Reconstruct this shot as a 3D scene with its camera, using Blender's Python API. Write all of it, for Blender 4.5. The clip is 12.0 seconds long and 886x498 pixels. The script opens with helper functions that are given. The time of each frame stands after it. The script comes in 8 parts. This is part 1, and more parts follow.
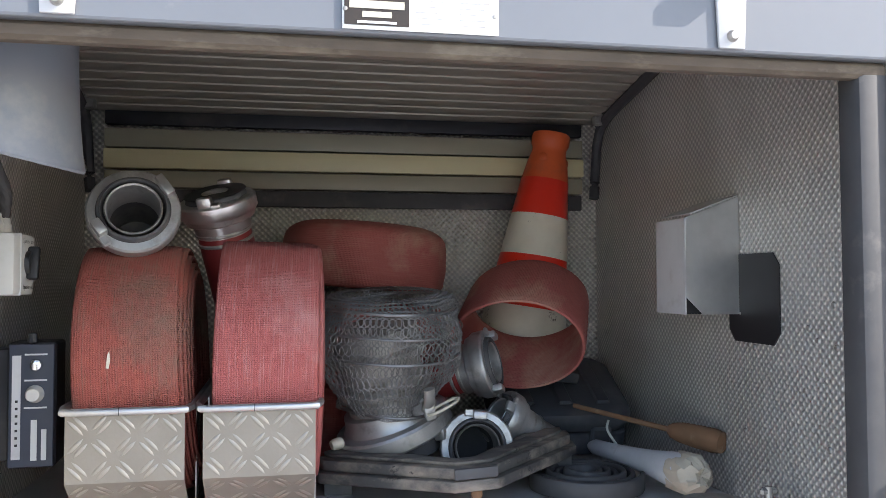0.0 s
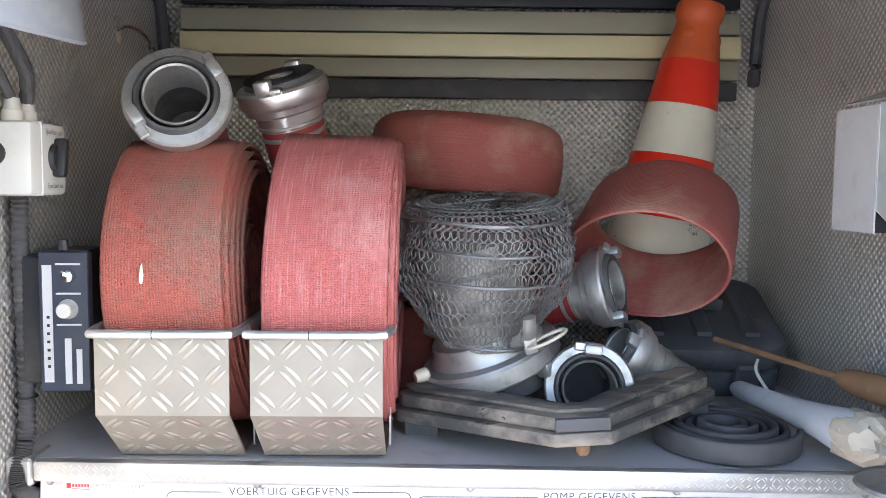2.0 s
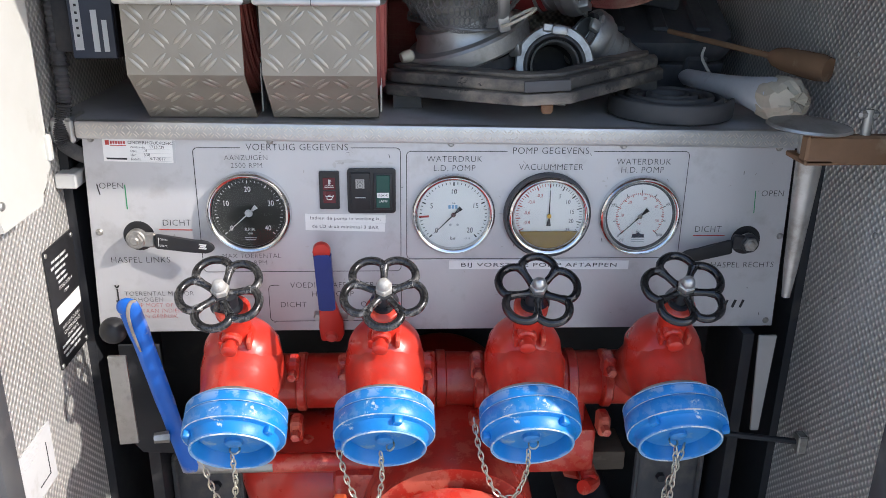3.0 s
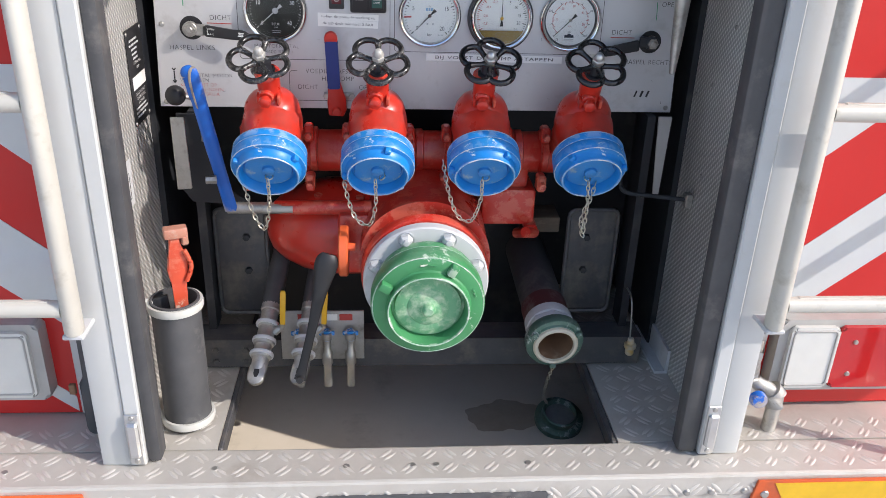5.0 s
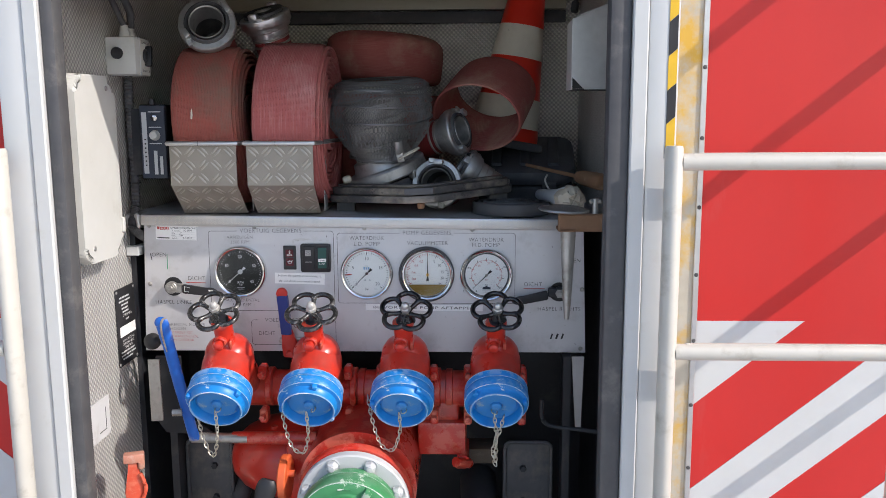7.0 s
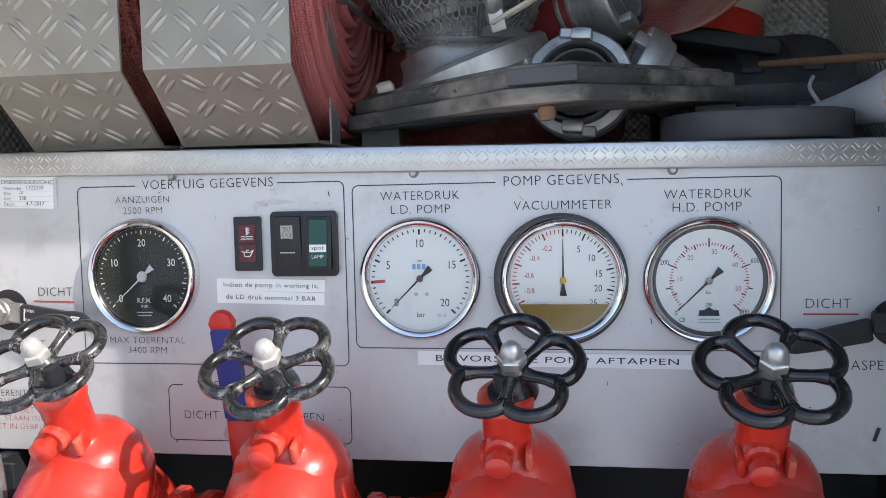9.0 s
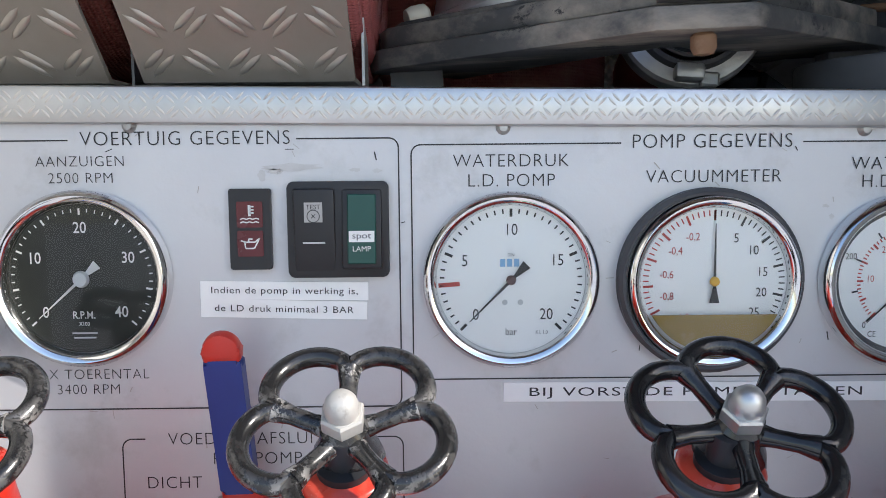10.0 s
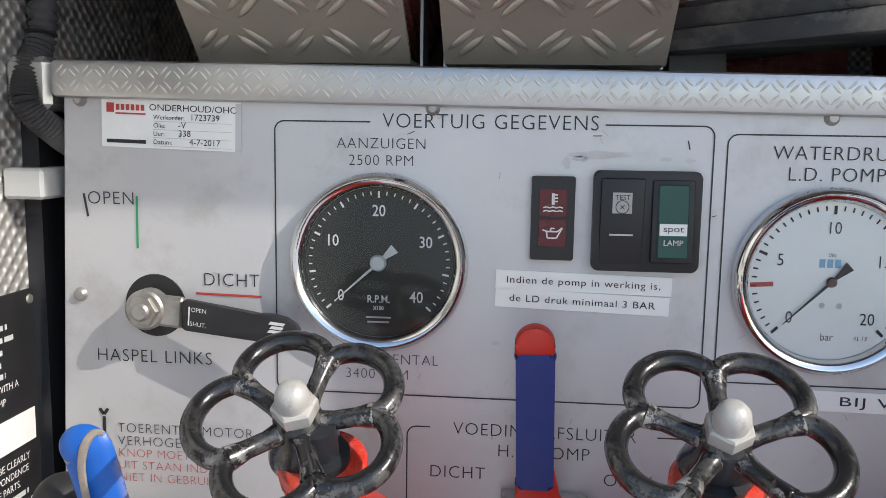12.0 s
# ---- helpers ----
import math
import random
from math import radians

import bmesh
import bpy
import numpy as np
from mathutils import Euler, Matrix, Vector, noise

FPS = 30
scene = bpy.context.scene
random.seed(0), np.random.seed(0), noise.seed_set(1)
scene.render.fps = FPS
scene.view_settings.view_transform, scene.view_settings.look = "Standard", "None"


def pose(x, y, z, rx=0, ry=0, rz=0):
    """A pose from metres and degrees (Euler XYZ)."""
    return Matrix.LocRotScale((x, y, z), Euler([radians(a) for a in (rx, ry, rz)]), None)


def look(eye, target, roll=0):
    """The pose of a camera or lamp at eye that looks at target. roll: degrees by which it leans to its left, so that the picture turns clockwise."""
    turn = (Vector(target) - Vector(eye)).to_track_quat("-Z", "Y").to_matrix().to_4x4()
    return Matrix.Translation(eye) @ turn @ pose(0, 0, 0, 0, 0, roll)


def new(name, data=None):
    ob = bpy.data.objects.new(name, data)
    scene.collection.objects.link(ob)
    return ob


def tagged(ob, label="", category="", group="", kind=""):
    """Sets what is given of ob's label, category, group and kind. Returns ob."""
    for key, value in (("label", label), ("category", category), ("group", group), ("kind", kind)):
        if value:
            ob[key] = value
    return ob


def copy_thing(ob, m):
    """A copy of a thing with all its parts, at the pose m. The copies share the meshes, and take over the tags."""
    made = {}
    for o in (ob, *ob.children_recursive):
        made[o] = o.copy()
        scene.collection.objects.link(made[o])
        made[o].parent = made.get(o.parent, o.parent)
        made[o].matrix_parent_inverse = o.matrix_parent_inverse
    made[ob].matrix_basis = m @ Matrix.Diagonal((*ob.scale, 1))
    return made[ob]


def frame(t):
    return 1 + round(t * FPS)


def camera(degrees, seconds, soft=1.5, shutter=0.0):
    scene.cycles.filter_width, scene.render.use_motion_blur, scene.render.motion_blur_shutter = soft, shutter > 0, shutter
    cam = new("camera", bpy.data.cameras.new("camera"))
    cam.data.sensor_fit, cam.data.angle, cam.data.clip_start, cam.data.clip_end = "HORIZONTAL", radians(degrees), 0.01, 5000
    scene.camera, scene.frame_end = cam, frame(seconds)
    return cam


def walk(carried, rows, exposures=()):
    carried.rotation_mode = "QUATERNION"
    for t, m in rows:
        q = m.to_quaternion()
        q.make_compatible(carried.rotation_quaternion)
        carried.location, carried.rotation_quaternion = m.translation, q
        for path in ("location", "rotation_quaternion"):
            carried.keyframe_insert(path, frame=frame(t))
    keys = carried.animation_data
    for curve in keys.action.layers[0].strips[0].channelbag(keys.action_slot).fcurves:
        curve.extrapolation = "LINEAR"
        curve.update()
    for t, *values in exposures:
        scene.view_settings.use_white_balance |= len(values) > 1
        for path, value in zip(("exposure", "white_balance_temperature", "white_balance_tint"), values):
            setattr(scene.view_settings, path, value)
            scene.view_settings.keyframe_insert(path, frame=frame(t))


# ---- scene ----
cam = camera(56.5, 12.0, soft=0.8)
PATH = [
    (0, (-0.13, -1.11, 1.74), (0.237, 0.855, 1.817), -0.2),
    (0.5, (-0.014, -0.937, 1.741), (0.072, 1.052, 1.934), 0.5),
    (1, (-0.001, -0.883, 1.745), (-0.039, 1.108, 1.936), 0.7),
    (1.5, (-0.028, -0.887, 1.744), (-0.025, 1.111, 1.823), 0.5),
    (2, (-0.046, -0.892, 1.74), (-0.021, 1.102, 1.582), 0.5),
    (2.5, (-0.067, -0.92, 1.698), (0.007, 1.012, 1.189), 0.4),
    (3, (-0.068, -1.061, 1.656), (0.033, 0.808, 0.95), 0.8),
    (3.5, (-0.055, -1.285, 1.63), (0.064, 0.538, 0.818), 1.2),
    (3.7, (-0.058, -1.339, 1.623), (0.067, 0.469, 0.776), 1.4),
    (5.3, (-0.087, -1.538, 1.559), (0.065, 0.263, 0.701), 2.0),
    (5.5, (-0.088, -1.555, 1.574), (0.067, 0.277, 0.788), 1.8),
    (6, (-0.079, -1.619, 1.612), (0.072, 0.291, 1.036), 1.6),
    (6.5, (-0.005, -1.689, 1.633), (0.12, 0.267, 1.235), 1.1),
    (7, (0.232, -1.731, 1.628), (0.156, 0.244, 1.321), -0.3),
    (7.2, (0.281, -1.713, 1.626), (0.151, 0.26, 1.329), -0.6),
    (8.8, (0.134, -0.837, 1.431), (-0.113, 1.135, 1.213), -0.9),
    (9, (0.142, -0.745, 1.39), (-0.171, 1.225, 1.24), -1.3),
    (9.5, (0.047, -0.594, 1.375), (-0.034, 1.397, 1.209), -0.7),
    (10, (-0.045, -0.527, 1.381), (-0.029, 1.462, 1.175), -0.5),
    (10.5, (-0.113, -0.502, 1.386), (-0.059, 1.484, 1.157), -0.2),
    (11, (-0.172, -0.5, 1.385), (-0.228, 1.484, 1.145), 0.6),
    (11.5, (-0.201, -0.505, 1.384), (-0.352, 1.473, 1.131), 1.0),
    (12, (-0.18, -0.511, 1.387), (-0.375, 1.462, 1.125), 0.9),
]
walk(cam, [(t, look(eye, target, roll)) for t, eye, target, roll in PATH], exposures=[
    (0.0, 1.5, 6800, 13), (0.5, 2.2, 6800, 13), (1.0, 2.65, 6800, 13), (1.5, 2.85, 6800, 13), (2.0, 2.45, 6750, 13), (2.5, 1.52, 6600, 13), (3.0, 1.03, 6650, 13), (3.7, 1.0, 6750, 13),
    (5.3, 0.76, 6700, 14), (6.5, 0.74, 6700, 14), (7.2, 0.74, 6700, 14), (8.8, 1.15, 6600, 12), (10.0, 1.08, 6650, 11), (11.0, 0.92, 6750, 10), (12.0, 0.72, 6750, 10)])

# ---- world and sun ----
SUN = Vector((2.14, -1.0, 1.87)).normalized()      # towards the sun
world = bpy.data.worlds.new("world")
scene.world = world
world.use_nodes = True
wn = world.node_tree
sky = wn.nodes.new("ShaderNodeTexSky")
sky.sky_type = "NISHITA"
sky.sun_disc = False
sky.sun_elevation = math.asin(SUN.z)
sky.sun_rotation = math.atan2(SUN.x, SUN.y)
wn.nodes["Background"].inputs["Strength"].default_value = 0.15
wn.links.new(sky.outputs[0], wn.nodes["Background"].inputs["Color"])
sun = new("sun", bpy.data.lights.new("sun", "SUN"))
sun.data.energy = 2.5
sun.data.angle = radians(0.5)
sun.data.color = (1.0, 0.965, 0.915)
sun.matrix_world = look(SUN * 20, (0, 0, 1))


# ---- materials ----
def links(mat):
    return mat.node_tree.nodes, mat.node_tree.links


def material(name, color, rough=0.5, metal=0.0, second=None, scale=30.0, amount=0.5, bump=0.0, bump_scale=200.0,
             dirt=None, dirt_scale=6.0, dirt_from=0.55, dirt_to=0.75, stretch=(1, 1, 1), coat=0.0, rough_var=0.08, wear=None, wear_from=0.62, rub=None, shine=0.5):
    """A surface with grain, a second tone, stains and fine relief, in metres of the object."""
    mat = bpy.data.materials.new(name)
    mat.use_nodes = True
    nodes, link = links(mat)
    bsdf = nodes["Principled BSDF"]
    bsdf.inputs["Metallic"].default_value = metal
    bsdf.inputs["Coat Weight"].default_value = coat
    bsdf.inputs["Specular IOR Level"].default_value = shine
    coord = nodes.new("ShaderNodeTexCoord")
    mapping = nodes.new("ShaderNodeMapping")
    mapping.inputs["Scale"].default_value = stretch
    link.new(coord.outputs["Object"], mapping.inputs["Vector"])

    def noise_tex(s, detail=6.0, rough_=0.6):
        n = nodes.new("ShaderNodeTexNoise")
        n.inputs["Scale"].default_value, n.inputs["Detail"].default_value, n.inputs["Roughness"].default_value = s, detail, rough_
        link.new(mapping.outputs[0], n.inputs["Vector"])
        return n

    def ramp(src, lo, hi):
        r = nodes.new("ShaderNodeMapRange")
        r.inputs["From Min"].default_value, r.inputs["From Max"].default_value = lo, hi
        link.new(src, r.inputs["Value"])
        return r.outputs[0]

    def mix(fac, a, b):
        m = nodes.new("ShaderNodeMix")
        m.data_type = "RGBA"
        link.new(fac, m.inputs["Factor"])
        for sock, v in ((m.inputs["A"], a), (m.inputs["B"], b)):
            if hasattr(v, "is_output"):
                link.new(v, sock)
            else:
                sock.default_value = (*v, 1)
        return m.outputs["Result"]

    second = second or tuple(c * 0.8 for c in color)
    grain = noise_tex(scale)
    col = mix(ramp(grain.outputs["Fac"], 0.5 - 0.5 * amount, 0.5 + 0.8 * amount), color, second)
    rough_in = ramp(grain.outputs["Fac"], 0.2, 0.8)
    rr = nodes.new("ShaderNodeMapRange")
    rr.inputs["To Min"].default_value, rr.inputs["To Max"].default_value = max(0.02, rough - rough_var), min(1, rough + rough_var)
    link.new(rough_in, rr.inputs["Value"])
    link.new(rr.outputs[0], bsdf.inputs["Roughness"])
    if dirt:
        stain = noise_tex(dirt_scale, 8.0, 0.65)
        col = mix(ramp(stain.outputs["Fac"], dirt_from, dirt_to), col, dirt)
    if wear:
        chips = noise_tex(scale * 0.55, 10.0, 0.75)
        col = mix(ramp(chips.outputs["Fac"], wear_from, wear_from + 0.03), col, wear)
    if rub:
        # paint rubbed off raised edges, broken up by the grain
        geo = nodes.new("ShaderNodeNewGeometry")
        patch = noise_tex(scale * 1.6, 8.0, 0.7)
        both = nodes.new("ShaderNodeMath")
        both.operation = "MULTIPLY"
        link.new(ramp(geo.outputs["Pointiness"], 0.54, 0.60), both.inputs[0])
        link.new(ramp(patch.outputs["Fac"], 0.49, 0.54), both.inputs[1])
        col = mix(both.outputs[0], col, rub)
    link.new(col, bsdf.inputs["Base Color"])
    if bump:
        fine = noise_tex(bump_scale, 3.0)
        b = nodes.new("ShaderNodeBump")
        b.inputs["Strength"].default_value, b.inputs["Distance"].default_value = bump, 0.001
        link.new(fine.outputs["Fac"], b.inputs["Height"])
        link.new(b.outputs[0], bsdf.inputs["Normal"])
    return mat


def dimpled(name, color, pitch, axes, rough=0.35, metal=0.85, depth=0.6, dirt=(0.16, 0.14, 0.12)):
    """Sheet metal rolled with rows of small raised points; axes names the two object axes of the sheet."""
    mat = material(name, color, rough, metal, scale=9.0, amount=0.6, dirt=dirt, dirt_scale=2.2, dirt_from=0.5, dirt_to=0.95)
    nodes, link = links(mat)
    bsdf = nodes["Principled BSDF"]
    coord = nodes.new("ShaderNodeTexCoord")
    sep = nodes.new("ShaderNodeSeparateXYZ")
    link.new(coord.outputs["Object"], sep.inputs[0])

    def math_node(op, a, b=None):
        n = nodes.new("ShaderNodeMath")
        n.operation = op
        for i, v in enumerate((a, b)):
            if v is None:
                continue
            if isinstance(v, (int, float)):
                n.inputs[i].default_value = v
            else:
                link.new(v, n.inputs[i])
        return n.outputs[0]

    u, v = (sep.outputs["XYZ".index(a)] for a in axes)
    k = 2 * math.pi / pitch
    su = math_node("COSINE", math_node("MULTIPLY", u, k))
    sv = math_node("COSINE", math_node("MULTIPLY", v, k))
    h = math_node("ADD", math_node("MULTIPLY", math_node("MULTIPLY", su, sv), 0.5), 0.5)
    h = math_node("POWER", h, 2.0)
    b = nodes.new("ShaderNodeBump")
    b.inputs["Strength"].default_value, b.inputs["Distance"].default_value = depth, 0.0024
    link.new(h, b.inputs["Height"])
    link.new(b.outputs[0], bsdf.inputs["Normal"])
    # the colour is darker between the points
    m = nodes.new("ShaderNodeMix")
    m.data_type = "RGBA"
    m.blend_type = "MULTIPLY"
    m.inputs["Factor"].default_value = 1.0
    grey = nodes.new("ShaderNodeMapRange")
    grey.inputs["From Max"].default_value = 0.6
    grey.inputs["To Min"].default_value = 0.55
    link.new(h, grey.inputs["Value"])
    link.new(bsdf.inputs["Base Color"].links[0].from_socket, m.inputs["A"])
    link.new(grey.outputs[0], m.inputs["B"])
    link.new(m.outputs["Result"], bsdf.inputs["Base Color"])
    return mat


def woven(name, color, second, pale, axis, around, soil=0.52, spots=(0.12, 0.06, 0.05), streaks=0.7):
    """Ribbed hose jacket: fine lines along the length, cross weave, faded and soiled patches."""
    mat = material(name, color, 0.8, 0.0, second, 14.0, 0.6, dirt=pale, dirt_scale=7.0, dirt_from=soil, dirt_to=soil + 0.22, rough_var=0.05, wear=spots, wear_from=0.70)
    nodes, link = links(mat)
    bsdf = nodes["Principled BSDF"]
    coord = nodes.new("ShaderNodeTexCoord")
    uv = nodes.new("ShaderNodeMapping")
    uv.inputs["Scale"].default_value = (1, 1, 1)
    link.new(coord.outputs["UV"], uv.inputs["Vector"])
    wave = nodes.new("ShaderNodeTexWave")
    wave.bands_direction = "X"
    wave.inputs["Scale"].default_value = axis
    wave.inputs["Distortion"].default_value = 0.6
    wave.inputs["Detail"].default_value = 2.0
    cross = nodes.new("ShaderNodeTexWave")
    cross.bands_direction = "Y"
    cross.inputs["Scale"].default_value = around
    cross.inputs["Distortion"].default_value = 1.5
    for w in (wave, cross):
        link.new(uv.outputs[0], w.inputs["Vector"])
    m = nodes.new("ShaderNodeMath")
    m.operation = "MULTIPLY"
    link.new(wave.outputs["Fac"], m.inputs[0])
    link.new(cross.outputs["Fac"], m.inputs[1])
    b = nodes.new("ShaderNodeBump")
    b.inputs["Strength"].default_value, b.inputs["Distance"].default_value = 0.4 + 0.7 * streaks, 0.0014
    link.new(m.outputs[0], b.inputs["Height"])
    link.new(b.outputs[0], bsdf.inputs["Normal"])
    # worn light threads on the raised ribs
    streak = nodes.new("ShaderNodeTexNoise")
    stretch = nodes.new("ShaderNodeMapping")
    stretch.inputs["Scale"].default_value = (140, 5, 1)
    link.new(coord.outputs["UV"], stretch.inputs["Vector"])
    link.new(stretch.outputs[0], streak.inputs["Vector"])
    streak.inputs["Scale"].default_value = 3.0
    streak.inputs["Detail"].default_value = 4.0
    r = nodes.new("ShaderNodeMapRange")
    r.inputs["From Min"].default_value, r.inputs["From Max"].default_value, r.inputs["To Max"].default_value = 0.52, 0.68, streaks
    link.new(streak.outputs["Fac"], r.inputs["Value"])
    mix = nodes.new("ShaderNodeMix")
    mix.data_type = "RGBA"
    link.new(r.outputs[0], mix.inputs["Factor"])
    link.new(bsdf.inputs["Base Color"].links[0].from_socket, mix.inputs["A"])
    mix.inputs["B"].default_value = (*pale, 1)
    link.new(mix.outputs["Result"], bsdf.inputs["Base Color"])
    return mat


def glass(name, rough=0.02):
    mat = bpy.data.materials.new(name)
    mat.use_nodes = True
    nodes, link = links(mat)
    out = nodes["Material Output"]
    nodes.remove(nodes["Principled BSDF"])
    clear, shine, mix, fres = (nodes.new("ShaderNode" + k) for k in ("BsdfTransparent", "BsdfGlossy", "MixShader", "Fresnel"))
    shine.inputs["Roughness"].default_value = rough
    fres.inputs["IOR"].default_value = 1.45
    link.new(fres.outputs[0], mix.inputs[0])
    link.new(clear.outputs[0], mix.inputs[1])
    link.new(shine.outputs[0], mix.inputs[2])
    link.new(mix.outputs[0], out.inputs["Surface"])
    return mat


